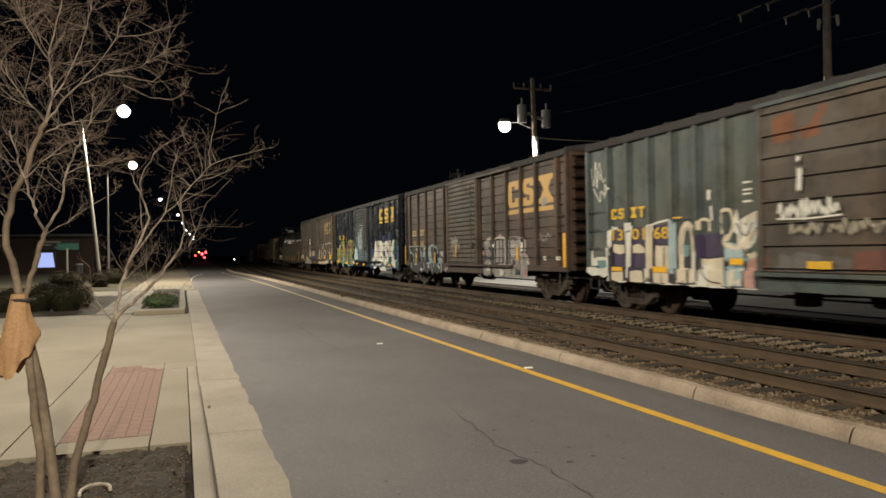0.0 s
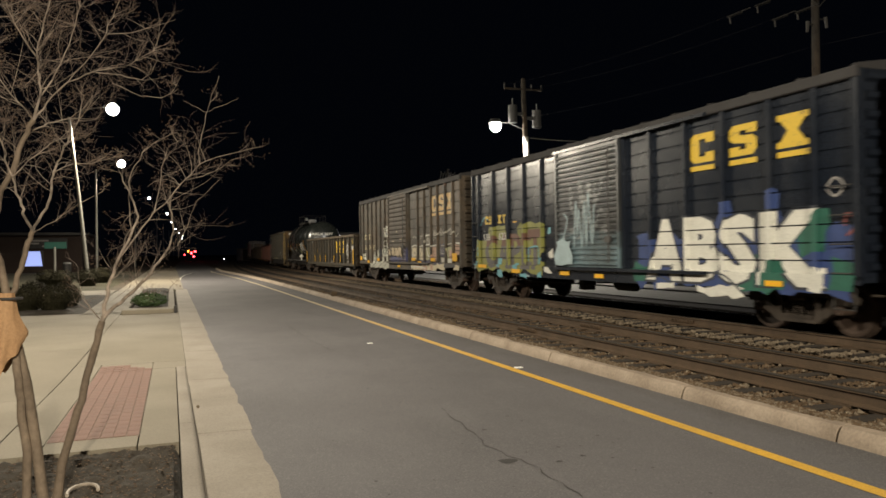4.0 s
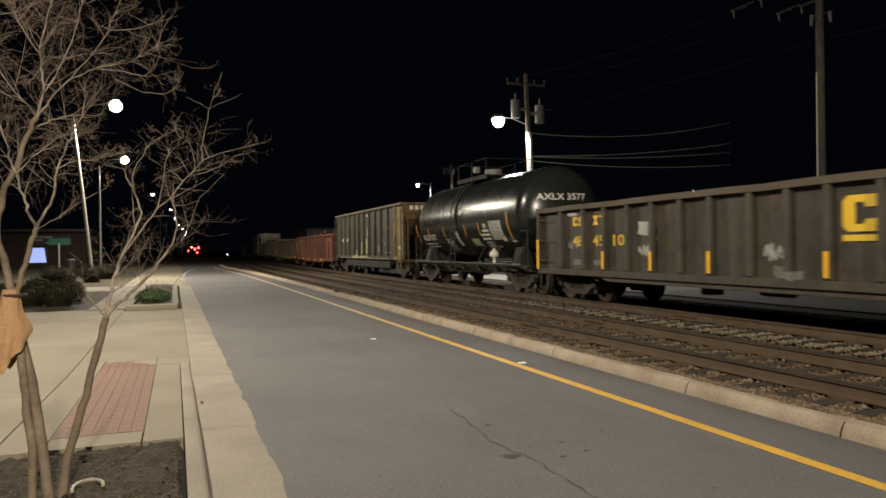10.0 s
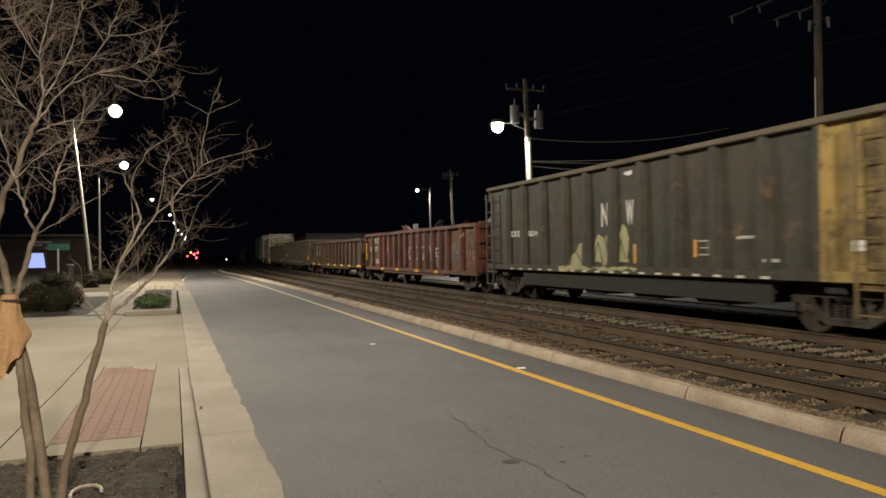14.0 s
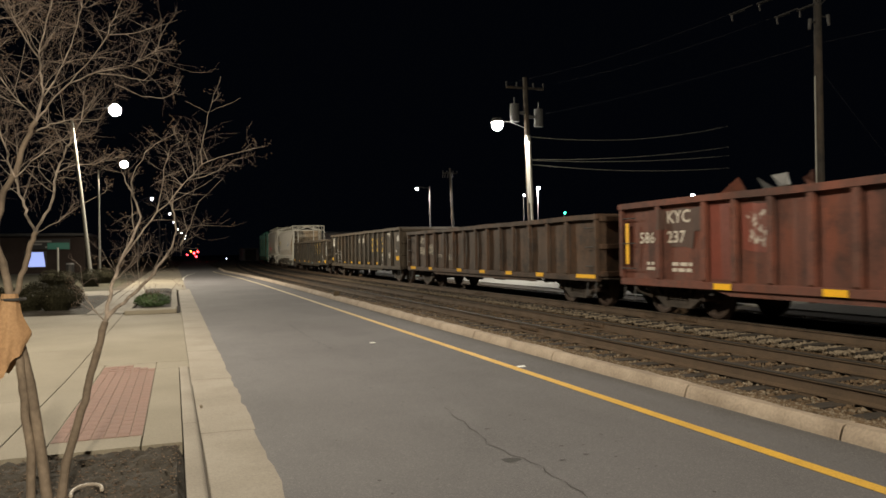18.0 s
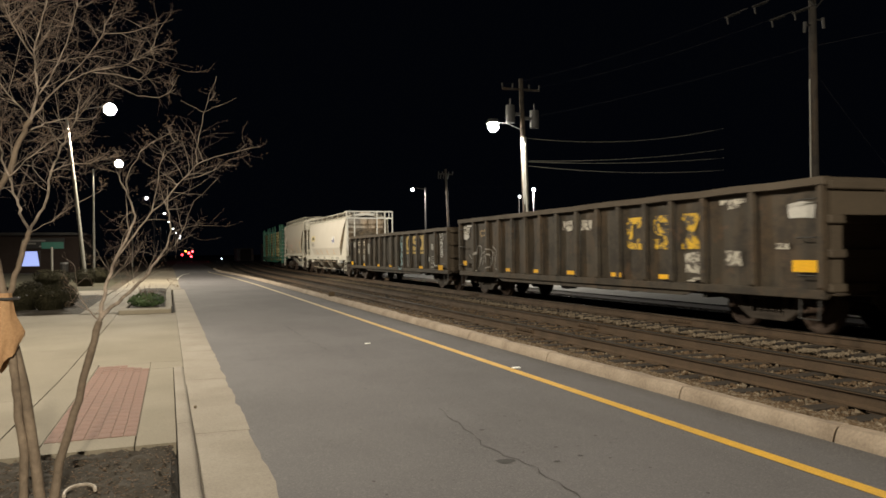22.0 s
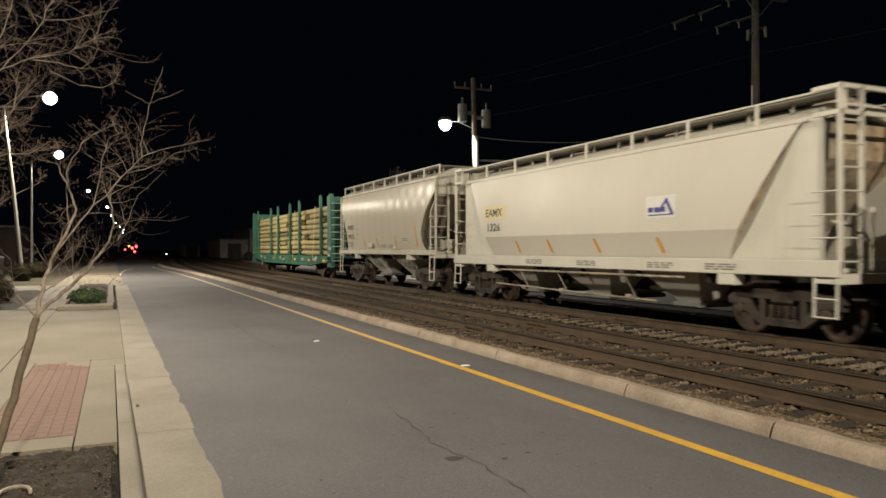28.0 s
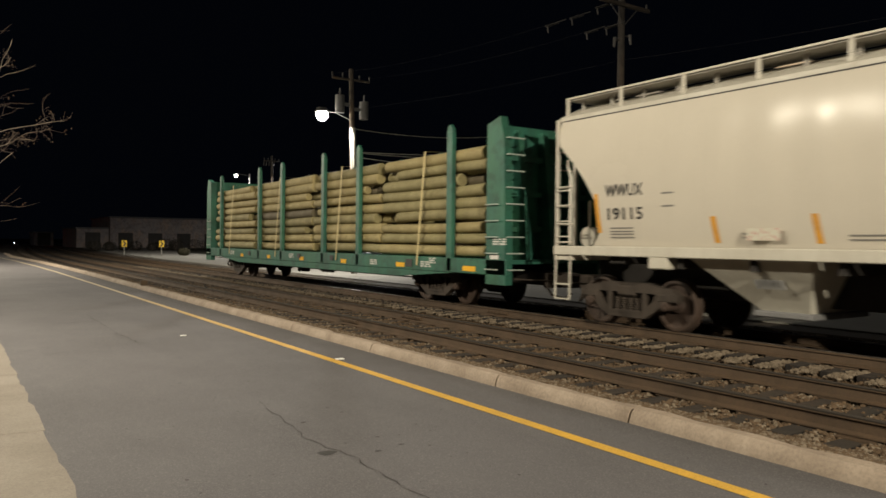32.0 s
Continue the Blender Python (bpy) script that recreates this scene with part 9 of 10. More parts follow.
# ---- far things ----
def warehouse(x0, x1, y0, y1, z, material, label, bays, roof=0.3):
    ob = thing("warehouse", label, "building", kind="")
    ob.location = ((x0 + x1) / 2, (y0 + y1) / 2, 0)
    w, d = (x1 - x0) / 2, (y1 - y0) / 2
    part("wall", Geo().box(-w, w, -d, d, -0.1, z), material, ob)
    part("roof", Geo().box(-w - 0.2, w + 0.2, -d - 0.2, d + 0.2, z, z + roof, 0.05), GREYMETAL, ob)
    for k in range(bays):
        x = -w + 2 * w * (k + 0.5) / bays
        part("dock_door", Geo().box(x - 1.3, x + 1.3, -d - 0.08, -d, 0, 2.8), DARKMETAL, ob)
    return ob


BLOCK = surface("block_wall", (0.50, 0.46, 0.47), (0.36, 0.33, 0.33), 0.9, 0.6, 20, 0.3, 0.1, streaks=0.4)
BRICKWALL = surface("brick_wall", (0.030, 0.018, 0.013), (0.02, 0.012, 0.009), 0.9, 0.7, 30, 0.8, 0.2)
warehouse(25.4, 47, 150, 172, 5.6, BLOCK, "long plain pale warehouse with flat roof", 4)
warehouse(19.8, 25.3, 151, 171, 3.45, BLOCK, "lower pale annex of the warehouse", 1)
warehouse(16.3, 20.1, 190, 202, 2.9, BLOCK, "small pale shed far behind the tracks", 1, 0.2)
warehouse(48, 76, 66, 80, 4.2, BRICKWALL, "low dark brick building behind the tracks", 3)

shop = thing("shop_building", "low brick roadside building with one lit window", "building", at=(-16, 88, 0))
part("wall", Geo().box(-9, 7.0, 0, 14, -0.1, 3.9), BRICKWALL, shop)
part("roof", Geo().box(-9.4, 7.4, -0.4, 14.4, 3.9, 4.2, 0.05), DARKMETAL, shop)
win = part("window", Geo().box(1.2, 3.3, -0.06, 0.0, 0.55, 2.3), DARKMETAL, shop)
part("pane", Geo().add([(1.3, -0.07, 0.65), (3.2, -0.07, 0.65), (3.0, -0.07, 2.2), (1.4, -0.07, 2.2)], [(0, 1, 2, 3)]), WINDOW_GLOW, win, "pane lit blue-white from inside")
part("sign_band", Geo().box(1.6, 5.6, -0.1, -0.02, 2.5, 3.6, 0.02), surface("sign_dark", (0.035, 0.034, 0.033), (0.02, 0.02, 0.02), 0.6, 0.5, 30, 2, 0.1), shop)
g = Geo()
for k, (x0, x1) in enumerate(((2.2, 3.8), (1.6, 2.9), (3.2, 4.6))):
    g.box(x0, x1, -0.13, -0.10, 3.25 - 0.3 * k, 3.42 - 0.3 * k)
part("sign_print", g, surface("sign_print", (0.3, 0.28, 0.26), (0.2, 0.19, 0.18), 0.7, 0.4, 30, 2, 0.1), shop)
sign = thing("street_sign", "green street name sign on a pale post", "street sign", at=(-9.9, 75.0, 0))
part("post", Geo().tube([(0, 0, -0.05), (0, 0, 2.5)], 0.09, 8), surface("pale_post", (0.45, 0.43, 0.38), (0.3, 0.28, 0.24), 0.7, 0.5, 30, 2, 0.1), sign)
part("plate", Geo().box(-0.85, 0.95, -0.03, 0.03, 2.35, 2.95, 0.01), surface("sign_green", (0.012, 0.12, 0.09), (0.01, 0.09, 0.065), 0.4, 0.4, 30, 2, 0.02), sign)
bin_ = thing("litter_bin", "small dark litter bin on the lawn", "bin", at=(-8.8, 74, 0))
part("body", Geo().tube([(0, 0, 0), (0, 0, 0.95)], [0.32, 0.36], 12), DARKMETAL, bin_)
part("lid", Geo().tube([(0, 0, 0.95), (0, 0, 1.1)], [0.38, 0.28], 12), GREYMETAL, bin_)

CHEVRON = surface("chevron_yellow", (0.75, 0.48, 0.03), (0.5, 0.32, 0.03), 0.5, 0.4, 30, 2, 0.02)
for az, d in ((10.53, 79.3), (13.02, 80.0)):
    ob = thing("chevron_sign", "yellow chevron sign with black arrow on a post", "road sign", "chevron signs", at=(d * math.sin(radians(az)), d * math.cos(radians(az)), 0))
    part("post", Geo().box(-0.03, 0.03, 0, 0.06, 0, 0.95), STEELPOLE, ob)
    part("plate", Geo().box(-0.25, 0.25, -0.03, 0.0, 0.85, 1.50, 0.01), CHEVRON, ob)
    part("arrow", Geo().prism([(-0.16, 0.91), (-0.02, 0.91), (0.19, 1.175), (-0.02, 1.44), (-0.16, 1.44), (0.03, 1.175)], -0.04, -0.03, "y"), TAR, ob)

signal = thing("traffic_signal", "far traffic signals showing red over the street", "traffic light", at=(0, 0, 0))
g = Geo()
for az, rise, d, mt, size in ((1.68, 0.004, 190, RED_LIGHT, 0.24), (1.42, 0.002, 190, RED_LIGHT, 0.26), (1.58, -0.0025, 190, RED_LIGHT, 0.22), (0.95, 0.0, 190, RED_LIGHT, 0.16), (1.2, 0.0045, 191, AMBER_LIGHT, 0.16)):
    x, y, z = d * math.sin(radians(az)), d * math.cos(radians(az)), 1.64 + d * rise
    part("signal_lens", Geo().tube([(x, y, z), (x, y + 0.1, z)], size, 12), mt, signal)
    part("signal_head", Geo().box(x - size - 0.1, x + size + 0.1, y + 0.1, y + 0.6, z - size - 0.2, z + size + 0.2), DARKMETAL, signal)
    part("signal_post", Geo().tube([(x, y + 0.4, -0.06), (x, y + 0.4, z - size)], 0.1, 6), DARKMETAL, signal)
flood_lamp(190 * math.sin(radians(3.72)), 190 * math.cos(radians(3.72)), 0.55, SMALL_LENS, 0.2)

# ---- planting ----
def leaf_ball(cx, cy, cz, rx, ry, rz, count, size, seed, flat=0.55):
    rnd = random.Random(seed)
    v, f = [], []
    for _ in range(count):
        d = Vector((rnd.gauss(0, 1), rnd.gauss(0, 1), rnd.gauss(0, 1))).normalized()
        lump = 0.86 + 0.16 * noise.noise(d * 2.3 + Vector((seed, 0, 0)))
        r = lump * rnd.uniform(0.80, 1.03)
        p = Vector((cx + d.x * rx * r, cy + d.y * ry * r, max(0.06, cz + d.z * rz * r)))
        a = Vector((rnd.gauss(0, 1), rnd.gauss(0, 1), rnd.gauss(0, 1))).normalized()
        b = a.cross(d).normalized() * size * rnd.uniform(0.5, 1.2)
        a = a * size * rnd.uniform(0.6, 1.4)
        n = len(v)
        v += [tuple(p - a), tuple(p + b * flat), tuple(p + a), tuple(p - b * flat)]
        f.append((n, n + 1, n + 2, n + 3))
    return Geo().add(v, f)


rnd = random.Random(31)
for k, (x, y, r) in enumerate(((-3.3, 24.6, 0.75), (-4.1, 25.0, 0.7), (-4.9, 24.8, 0.72), (-5.7, 25.2, 0.75), (-3.2, 26.4, 0.72), (-4.1, 27.0, 0.75), (-5.0, 26.8, 0.7), (-6.1, 27.2, 0.75), (-3.6, 29.0, 0.72), (-4.6, 29.6, 0.75), (-7.0, 25.6, 0.8), (-7.9, 26.5, 0.75), (-4.3, 44.5, 0.95), (-5.6, 45.0, 0.9), (-4.0, 49.0, 0.95), (-6.6, 47.0, 0.9))):
    ob = thing("shrub", "clipped dull green rounded shrub in the mulch bed", "shrub", "clipped shrubs", at=(x, y, 0))
    part("crown", leaf_ball(0, 0, 0.5 * r, r * 0.80, r * 0.80, r * 0.62, 3200, 0.028, k).lathe([(-0.02, 0.0), (-0.02, r * 0.4), (r * 0.4, r * 0.54), (r * 0.7, r * 0.34), (r * 0.82, 0.0)], (0, 0, 0), "z", 12), HEDGE, ob)
    g = Geo()
    for q in range(5):
        a = q * 1.26
        g.tube([(0.05 * math.cos(a), 0.05 * math.sin(a), 0.0), (0.4 * r * math.cos(a), 0.4 * r * math.sin(a), 0.7 * r)], [0.02, 0.008], 5)
    part("stems", g, BARK, ob)
BRUSH = surface("brush_leaf", (0.035, 0.03, 0.02), (0.018, 0.015, 0.01), 0.8, 0.8, 20, 3, 0.1)
for k in range(18):
    x, y, r = 17.0 + 1.35 * k + rnd.uniform(-0.4, 0.4), 112 + rnd.uniform(-3, 5), rnd.uniform(1.0, 1.6)
    ob = thing("bush", "dark leafless bush in the thicket before the warehouse", "bush", "thicket", at=(x, y, -0.03))
    part("crown", leaf_ball(0, 0, 0.55 * r, r * 0.9, r * 0.9, r * 0.72, 700, 0.09, 100 + k), BRUSH, ob)
    part("stem", Geo().tube([(0, 0, -0.05), (0.1, 0, 0.5 * r)], [0.06, 0.03], 6).tube([(0, 0, 0), (-0.3 * r, 0, 1.5 * r)], [0.04, 0.01], 5).tube([(0.1, 0, 0.2), (0.35 * r, 0.1, 1.6 * r)], [0.04, 0.01], 5), TWIG, ob)
ob = thing("bush", "brown dry clump beside the service road", "bush", at=(20.1, 77.4, -0.02))
part("crown", leaf_ball(0, 0, 0.4, 0.75, 0.6, 0.46, 1500, 0.06, 140), GRASS, ob)
part("stem", Geo().tube([(0, 0, -0.05), (0.1, 0, 0.6)], [0.05, 0.02], 6), TWIG, ob)
ob = thing("shrub", "low clipped bright green shrub in the planter", "shrub", at=(-0.62, 23.9, 0.1))
part("crown", leaf_ball(0, 0, 0.18, 0.62, 0.9, 0.26, 1800, 0.04, 50), LEAF, ob)
g = Geo()
for q in range(26):
    a, t = rnd.uniform(0, 6.28), rnd.uniform(0.3, 0.75)
    r = rnd.uniform(0.1, 0.5)
    g.tube([(0.1 * math.cos(a), 0.1 * math.sin(a), 0.1), (r * 0.5 * math.cos(a), r * 0.5 * math.sin(a), t * 0.6), (r * math.cos(a), r * math.sin(a), t)], [0.012, 0.008, 0.003], 4)
part("bare_stem", g, TWIG, ob)


# thick stems get a darker bark, as if out of the lamplight
TRUNK = surface("trunk_bark", (0.23, 0.175, 0.125), (0.055, 0.040, 0.028), 0.85, 0.9, 30, 3, 0.5)


crape = thing("tree", "bare multi-stemmed street tree with fine twigs and seed heads", "tree", at=(-0.78, 5.2, 0.08))
ROOT = Vector((-0.78, 5.2, 0.08))
BOUGHS, TWIGS, TIPS = Geo(), Geo(), []
sprig = random.Random(17)


def grow(p, d, size, radius, level):
    """A bent twig that curls slowly one way and throws shorter ones off to the sides."""
    pts, q, steps = [p], p, 5
    curl = Vector((sprig.gauss(0, 1), sprig.gauss(0, 1), sprig.gauss(0.15, 0.8))).normalized() * sprig.uniform(0.06, 0.28)
    for _ in range(steps):
        d = (d + curl + Vector((sprig.gauss(0, 0.09), sprig.gauss(0, 0.09), sprig.gauss(0, 0.09)))).normalized()
        q = q + d * size / steps
        pts.append(q)
    (TWIGS if level else BOUGHS).tube(pts, [radius * (1 - 0.14 * k) for k in range(len(pts))], 4, False)
    if level < 2:
        for k in range(1, len(pts)):
            for _ in range(1 if level else sprig.choice((1, 1, 2))):
                if sprig.random() < (0.8 if level else 0.62):
                    side = Vector((sprig.gauss(0, 1), sprig.gauss(0, 1), sprig.gauss(0.2, 0.8))).normalized()
                    grow(pts[k], (d * 0.6 + side * 0.7).normalized(), size * sprig.uniform(0.35, 0.75), radius * 0.6, level + 1)
    if level:
        TIPS.append(q)


def limb(r0, r1, twigs, *pts):
    """One bent limb from thick to thin, with twigs growing from its outer part."""
    fine = []
    for k in range(len(pts) - 1):
        a, b = Vector(pts[k]), Vector(pts[k + 1])
        for q in range(3):
            w = 0.0045 if q else 0.0
            fine.append(a.lerp(b, q / 3) + Vector((sprig.gauss(0, w), sprig.gauss(0, w), sprig.gauss(0, w * 0.5))) - ROOT)
    fine.append(Vector(pts[-1]) - ROOT)
    n = len(fine)
    part("limb" if r0 < 0.019 else "trunk", Geo().tube(fine, [r0 + (r1 - r0) * (k / (n - 1)) ** 0.8 + sprig.uniform(-0.04, 0.06) * r0 for k in range(n)], 9 if r0 > 0.01 else 6), BARK if r0 < 0.016 else TRUNK, crape, smooth=60)
    for _ in range(round(twigs * 0.9)):
        k = sprig.randrange(n // 4, n)
        along = (fine[min(k + 1, n - 1)] - fine[max(k - 1, 0)]).normalized()
        side = Vector((sprig.gauss(0, 1), sprig.gauss(0, 1), sprig.gauss(0.3, 0.7))).normalized()
        grow(fine[k], (along * 0.6 + side * 0.8).normalized(), 0.36 * sprig.uniform(0.5, 1.3) * (1.0 if r0 > 0.0045 else 0.5) * (1.15 - 0.65 * k / n), 0.0020, 0)


limb(0.027, 0.024, 0, (-0.86, 5.20, 0.08), (-0.85, 5.19, 0.43), (-0.88, 5.18, 0.76), (-0.90, 5.17, 0.95), (-0.93, 5.16, 1.15), (-0.95, 5.15, 1.36))
limb(0.034, 0.029, 0, (-0.76, 5.20, 0.07), (-0.80, 5.20, 0.43), (-0.84, 5.20, 0.75), (-0.89, 5.20, 1.03), (-0.92, 5.20, 1.25), (-0.94, 5.20, 1.39))
limb(0.02432, 0.01368, 16, (-0.94, 5.20, 1.37), (-0.98, 5.19, 1.56), (-1.02, 5.17, 1.72), (-1.01, 5.16, 1.88), (-0.97, 5.14, 2.05), (-0.90, 5.13, 2.17), (-0.84, 5.11, 2.36), (-0.78, 5.10, 2.48))
limb(0.006545, 0.001487, 15, (-0.78, 5.10, 2.48), (-0.71, 5.13, 2.60), (-0.60, 5.17, 2.74), (-0.44, 5.20, 2.83), (-0.24, 5.23, 2.89), (-0.12, 5.27, 2.99), (-0.05, 5.30, 3.05))
limb(0.00833, 0.002975, 24, (-0.78, 5.10, 2.48), (-0.74, 5.08, 2.63), (-0.74, 5.07, 2.74), (-0.75, 5.05, 2.85), (-0.73, 5.03, 2.97), (-0.70, 5.02, 3.10), (-0.65, 5.00, 3.31))
limb(0.00595, 0.00238, 16, (-0.78, 5.10, 2.48), (-0.83, 5.03, 2.55), (-0.90, 4.97, 2.64), (-0.98, 4.90, 2.75))
limb(0.0049, 0.00175, 10, (-0.78, 5.10, 2.42), (-0.71, 5.13, 2.47), (-0.59, 5.17, 2.51), (-0.44, 5.20, 2.52))
limb(0.0176, 0.0152, 0, (-0.94, 5.20, 1.37), (-0.90, 5.19, 1.49), (-0.86, 5.17, 1.61), (-0.83, 5.16, 1.73), (-0.80, 5.15, 1.80))
limb(0.0098, 0.0042, 12, (-0.80, 5.15, 1.80), (-0.84, 5.14, 1.88), (-0.86, 5.14, 1.96), (-0.89, 5.13, 2.07), (-0.90, 5.12, 2.13), (-0.94, 5.11, 2.23), (-0.94, 5.11, 2.29), (-0.98, 5.10, 2.42))
limb(0.0042, 0.0014, 10, (-0.90, 5.10, 2.13), (-0.83, 5.08, 2.20), (-0.75, 5.05, 2.27), (-0.67, 5.03, 2.34), (-0.55, 5.00, 2.38))
limb(0.0098, 0.0035, 24, (-0.80, 5.15, 1.80), (-0.76, 5.17, 1.89), (-0.72, 5.18, 1.97), (-0.70, 5.20, 2.09), (-0.69, 5.22, 2.18), (-0.67, 5.23, 2.24), (-0.64, 5.25, 2.32), (-0.61, 5.27, 2.39), (-0.55, 5.28, 2.52), (-0.52, 5.30, 2.69))
limb(0.0035, 0.0014, 10, (-0.69, 5.20, 2.17), (-0.58, 5.23, 2.23), (-0.47, 5.27, 2.24), (-0.35, 5.30, 2.29))
limb(0.0028, 0.00105, 4, (-0.80, 5.15, 1.79), (-0.67, 5.12, 1.86), (-0.57, 5.08, 1.94), (-0.40, 5.05, 2.04))
limb(0.00504, 0.00224, 18, (-0.74, 5.10, 2.63), (-0.66, 5.15, 2.80), (-0.59, 5.20, 2.99), (-0.55, 5.25, 3.19), (-0.51, 5.30, 3.40))
limb(0.0056, 0.0021, 20, (-0.76, 5.10, 2.87), (-0.82, 5.03, 2.96), (-0.87, 4.97, 3.07), (-0.91, 4.90, 3.21))
limb(0.00392, 0.00168, 12, (-0.60, 5.20, 2.75), (-0.47, 5.25, 2.94), (-0.38, 5.30, 3.11), (-0.33, 5.35, 3.28), (-0.26, 5.40, 3.46))
limb(0.0028, 0.001008, 5, (-0.44, 5.20, 2.82), (-0.29, 5.22, 2.82), (-0.17, 5.24, 2.80), (-0.11, 5.26, 2.85), (-0.07, 5.28, 2.95), (-0.12, 5.30, 3.10))
limb(0.0028, 0.00105, 3, (-0.35, 5.30, 2.78), (-0.18, 5.33, 2.71), (-0.05, 5.35, 2.71), (0.03, 5.38, 2.77), (0.08, 5.40, 2.88))
limb(0.0028, 0.00084, 3, (-0.38, 5.40, 3.13), (-0.24, 5.40, 3.15), (-0.10, 5.40, 3.20), (0.05, 5.40, 3.27))
limb(0.029, 0.022, 0, (-0.70, 5.20, 0.06), (-0.66, 5.20, 0.34), (-0.59, 5.20, 0.58), (-0.53, 5.20, 0.80), (-0.47, 5.20, 1.03), (-0.42, 5.20, 1.22))
limb(0.0145, 0.003, 11, (-0.42, 5.20, 1.22), (-0.39, 5.21, 1.37), (-0.37, 5.22, 1.48), (-0.32, 5.24, 1.62), (-0.24, 5.25, 1.79), (-0.20, 5.26, 1.90), (-0.23, 5.28, 2.00), (-0.28, 5.29, 2.11), (-0.31, 5.30, 2.19))
limb(0.0155, 0.0024, 9, (-0.42, 5.20, 1.22), (-0.35, 5.19, 1.31), (-0.24, 5.17, 1.40), (-0.15, 5.16, 1.49), (-0.07, 5.15, 1.60), (-0.01, 5.14, 1.69), (0.02, 5.12, 1.80), (0.01, 5.11, 1.91), (-0.02, 5.10, 1.99))
limb(0.0063, 0.001575, 16, (-0.32, 5.25, 1.62), (-0.21, 5.24, 1.77), (-0.10, 5.24, 1.93), (-0.01, 5.23, 2.01), (0.10, 5.22, 2.15), (0.19, 5.21, 2.25), (0.30, 5.21, 2.30), (0.51, 5.20, 2.36))
limb(0.00315, 0.00105, 1, (0.19, 5.20, 2.25), (0.18, 5.20, 2.33), (0.20, 5.20, 2.43), (0.23, 5.20, 2.58), (0.27, 5.20, 2.72), (0.32, 5.20, 2.85))
limb(0.00147, 0.000735, 0, (0.23, 5.20, 2.60), (0.16, 5.17, 2.63), (0.09, 5.15, 2.66))
limb(0.00147, 0.000735, 0, (0.23, 5.20, 2.60), (0.33, 5.22, 2.65), (0.45, 5.25, 2.72))
limb(0.0035, 0.00105, 6, (-0.24, 5.30, 1.79), (-0.26, 5.30, 2.03), (-0.24, 5.30, 2.19), (-0.17, 5.30, 2.33), (-0.06, 5.30, 2.42), (0.04, 5.30, 2.47))
limb(0.0035, 0.00105, 7, (-0.10, 5.20, 1.92), (-0.06, 5.22, 2.11), (-0.04, 5.25, 2.26), (-0.00, 5.28, 2.38), (0.07, 5.30, 2.42))
limb(0.0021, 0.0007, 0, (-0.01, 5.15, 1.94), (0.07, 5.12, 1.94), (0.16, 5.10, 1.97))
limb(0.0021, 0.0007, 1, (0.04, 5.10, 1.70), (0.11, 5.10, 1.84), (0.16, 5.10, 1.99), (0.32, 5.10, 2.15))
limb(0.0028, 0.00105, 5, (0.10, 5.20, 2.14), (0.21, 5.22, 2.17), (0.33, 5.23, 2.23), (0.40, 5.25, 2.29))
limb(0.0049, 0.0021, 4, (-0.42, 5.20, 1.22), (-0.46, 5.18, 1.27), (-0.49, 5.17, 1.32), (-0.52, 5.15, 1.36))
limb(0.0028, 0.0014, 3, (-0.37, 5.20, 1.48), (-0.27, 5.17, 1.57), (-0.22, 5.15, 1.66))
tagged(part("side_branching", BOUGHS, BARK, crape, "pale bare side branches"), kind="stuff")
tagged(part("twig_crown", TWIGS, TWIG, crape, "fine bare twigs"), kind="stuff")
v, f = [], []
for p in TIPS:
    if sprig.random() < 0.16:
        for _ in range(4):
            c = p + Vector((sprig.gauss(0, 0.012), sprig.gauss(0, 0.012), sprig.gauss(0, 0.012)))
            s, n = sprig.uniform(0.003, 0.006), len(v)
            v += [tuple(c + Vector(e) * s) for e in ((1, 0, 0), (-0.5, 0.8, 0), (-0.5, -0.8, 0), (0, 0, 1.2))]
            f += [(n, n + 1, n + 2), (n, n + 1, n + 3), (n + 1, n + 2, n + 3), (n + 2, n, n + 3)]
tagged(part("seed_head", Geo().add(v, f), SEED, crape, "dry brown seed heads"), kind="stuff")
v, n, rows = [], 28, 12
rnd = random.Random(3)
for j in range(rows + 1):
    a = j / rows
    for k in range(n):
        t = 2 * math.pi * k / n
        wide = 0.044 + 0.050 * min(1.0, a * 1.6) + 0.030 * math.exp(-((a - 0.62) / 0.2) ** 2) * max(0.0, math.cos(t)) ** 3
        fold = 1 + 0.13 * a * math.sin(5 * t + 4 * a) + 0.06 * math.sin(9 * t + 2) + rnd.uniform(-0.025, 0.025)
        z = 1.42 - 0.50 * a + 0.16 * a * a * max(0.0, math.cos(t)) + 0.015 * math.sin(4 * t) * a
        v.append((-0.95 - 0.025 * a + wide * fold * math.cos(t), 5.16 + wide * fold * 0.85 * math.sin(t), z))
f = [(j * n + k, j * n + (k + 1) % n, (j + 1) * n + (k + 1) % n, (j + 1) * n + k) for j in range(rows) for k in range(n)]
sack = thing("sack", "crumpled brown cloth sack tied round the tree trunk", "sack", at=(0, 0, 0))
part("cloth", Geo().add(v, f), surface("sack_cloth", (0.42, 0.25, 0.125), (0.26, 0.145, 0.07), 0.85, 0.6, 60, 5, 0.3), sack, smooth=60)
part("tie", Geo().tube([(-0.93 + 0.064 * math.cos(k * 0.524), 5.17 + 0.064 * math.sin(k * 0.524), 1.385) for k in range(13)], 0.009, 5), DARKMETAL, sack)

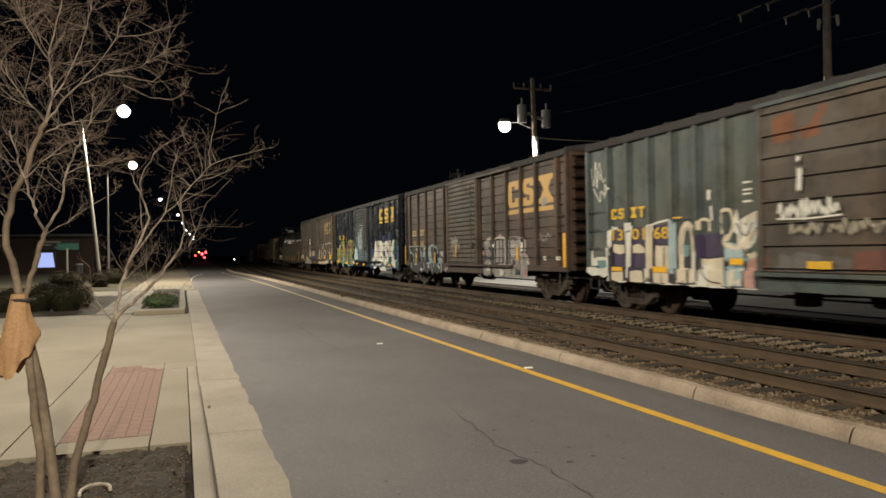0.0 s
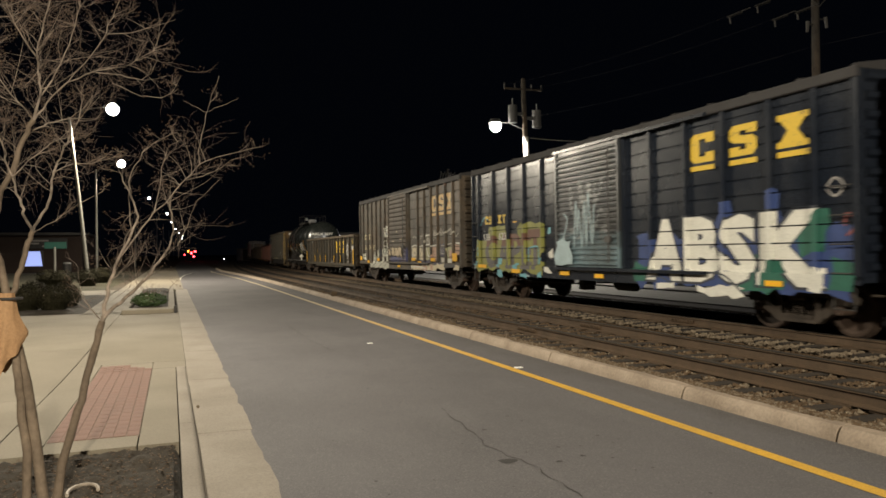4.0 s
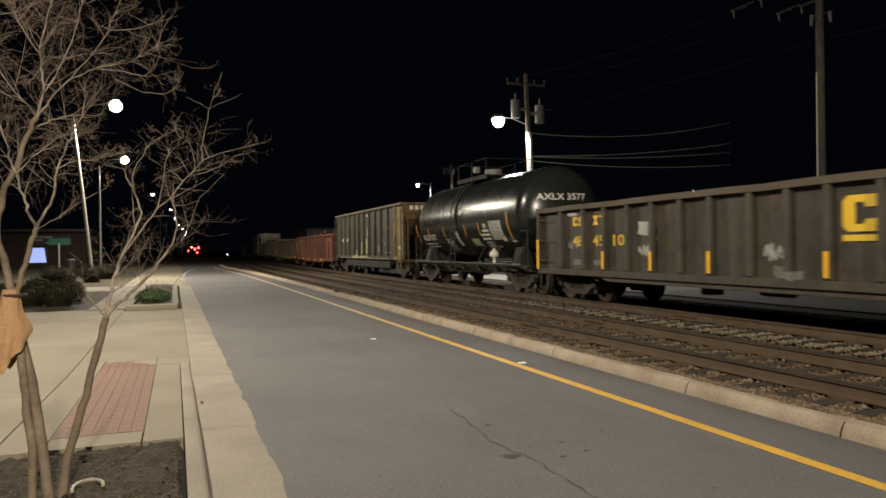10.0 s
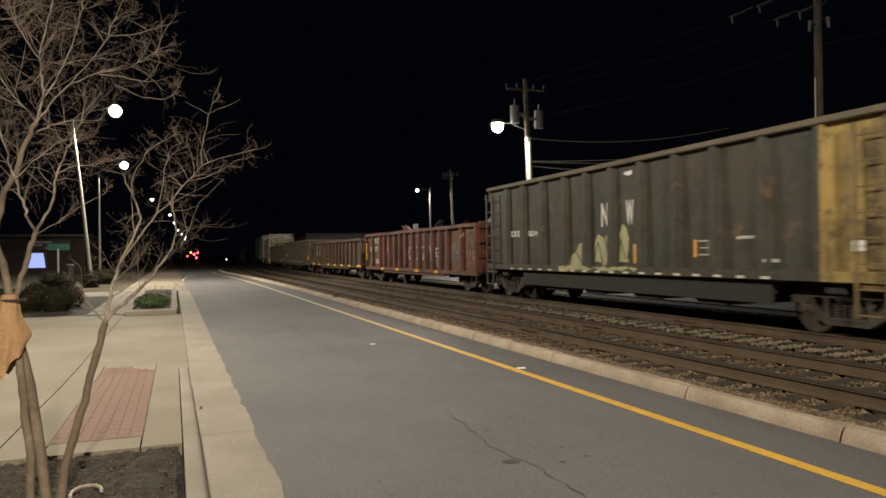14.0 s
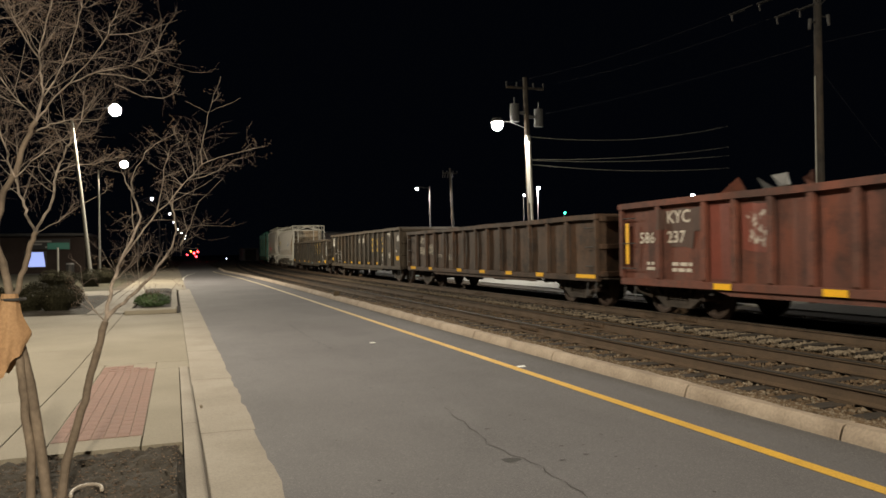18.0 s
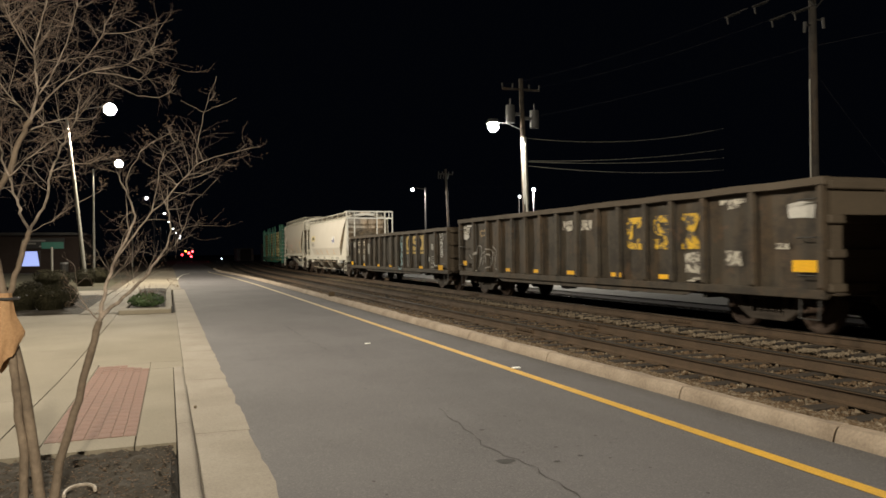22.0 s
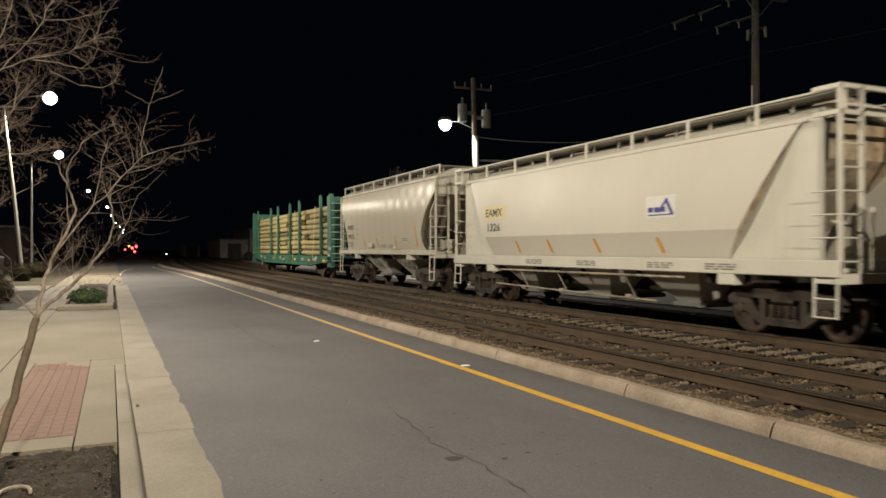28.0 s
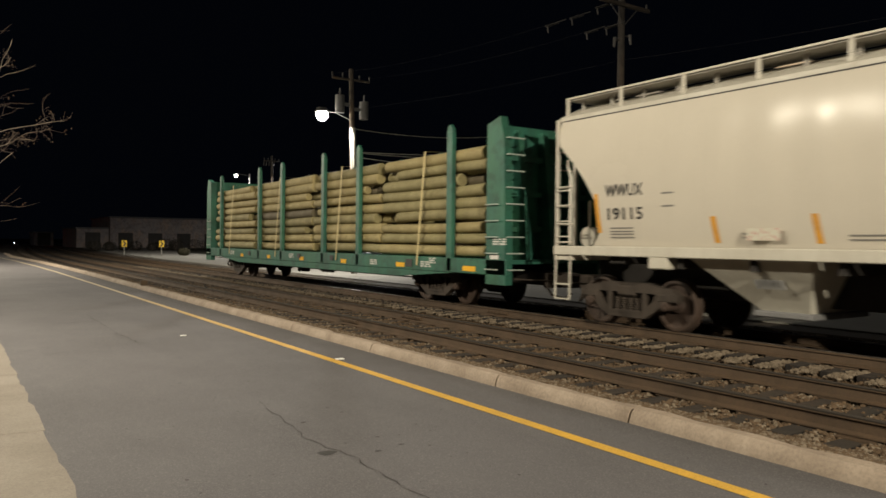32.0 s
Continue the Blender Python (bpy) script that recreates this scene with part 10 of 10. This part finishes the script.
# ---- small things on the ground ----
tagged(part("hose_end", Geo().tube([(-0.55 + 0.09 * math.cos(a), 5.25 + 0.16 * math.sin(a), 0.125) for a in [k * 0.35 for k in range(11)]], 0.012, 6), surface("pale_hose", (0.35, 0.30, 0.24), (0.25, 0.2, 0.16), 0.6, 0.4, 40, 4, 0.1)), "curled end of a pale hose in the mulch", "hose")
tagged(part("stone_chip", Geo().box(0.235, 0.265, 8.22, 8.27, 0.012, 0.04, 0.008), STONE), "small stone chip in the gutter", "stone")
# scraps coloured near-white in place of the lamp glint on them
BRIGHT = surface("glint_white", (0.9, 0.9, 0.86), (0.7, 0.7, 0.66), 0.6, 0.3, 40, 4, 0.05)
for x, y, s, mt, lab in ((1.74, 66.5, 0.12, TAR, "dark scrap lying on the far asphalt"), (3.33, 12.83, 0.05, BRIGHT, "scrap on the asphalt, coloured white for its glint"), (4.52, 9.24, 0.06, BRIGHT, "flattened pale litter on the asphalt"), (5.28, 25.2, 0.10, BALLAST, "brown clod lying on the kerb")):
    z = 0.14 if "clod" in lab else 0.0
    tagged(part("litter_scrap" if z == 0 else "clod", Geo().box(x - s, x + s, y - s * 0.6, y + s * 0.6, z, z + (0.014 if z == 0 else 0.16), 0.006), mt), lab, "litter" if z == 0 else "clod")
post = thing("marker_stub", "short dark stub at the planter corner", "post", at=(0.1, 21.95, 0))
part("stub", Geo().tube([(0, 0, -0.02), (0, 0, 0.22)], 0.03, 8), DARKMETAL, post)

# brick inlay of the kerb ramp, laid last
brick_mesh = Geo().box(-0.0488, 0.0488, -0.0985, 0.0985, -0.03, 0.0, 0.003).mesh("brick")
part("mortar_bed", Geo().add([(-0.98, 6.72, walk_height(6.72) - 0.001), (-0.27, 6.72, walk_height(6.72) - 0.001), (-0.27, 11.86, walk_height(11.86) - 0.001), (-0.98, 11.86, walk_height(11.86) - 0.001), (-0.98, 11.1, walk_height(11.1) - 0.001), (-0.27, 11.1, walk_height(11.1) - 0.001)], [(0, 1, 5, 4), (4, 5, 2, 3)]), CONCRETE, pavement)
tilt = math.atan(0.105 / 4.6)
half_mesh = Geo().box(-0.0488, 0.0488, -0.048, 0.048, -0.03, 0.0, 0.003).mesh("brick")
for i in range(7):
    x = -0.925 + 0.1005 * i
    rows = [(6.86 + 0.2025 * j, brick_mesh) for j in range(25)]
    if i % 2:
        rows = [(6.81, half_mesh)] + [(6.961 + 0.2025 * j, brick_mesh) for j in range(24)] + [(11.77, half_mesh)]
    for j, (y, me) in enumerate(rows):
        if y > 11.8 - 0.10 * max(0, i - 3):
            continue
        b = part("brick", me, BRICK, pavement, loc=(x, y, walk_height(y) + 0.003 + 0.001 * ((i * 7 + j * 3) % 3)))
        b.rotation_euler = (-tilt, 0, 0)



def motions():
    """Everything that moves: the cars of the train and their wheels."""
    roll_cars()


motions()
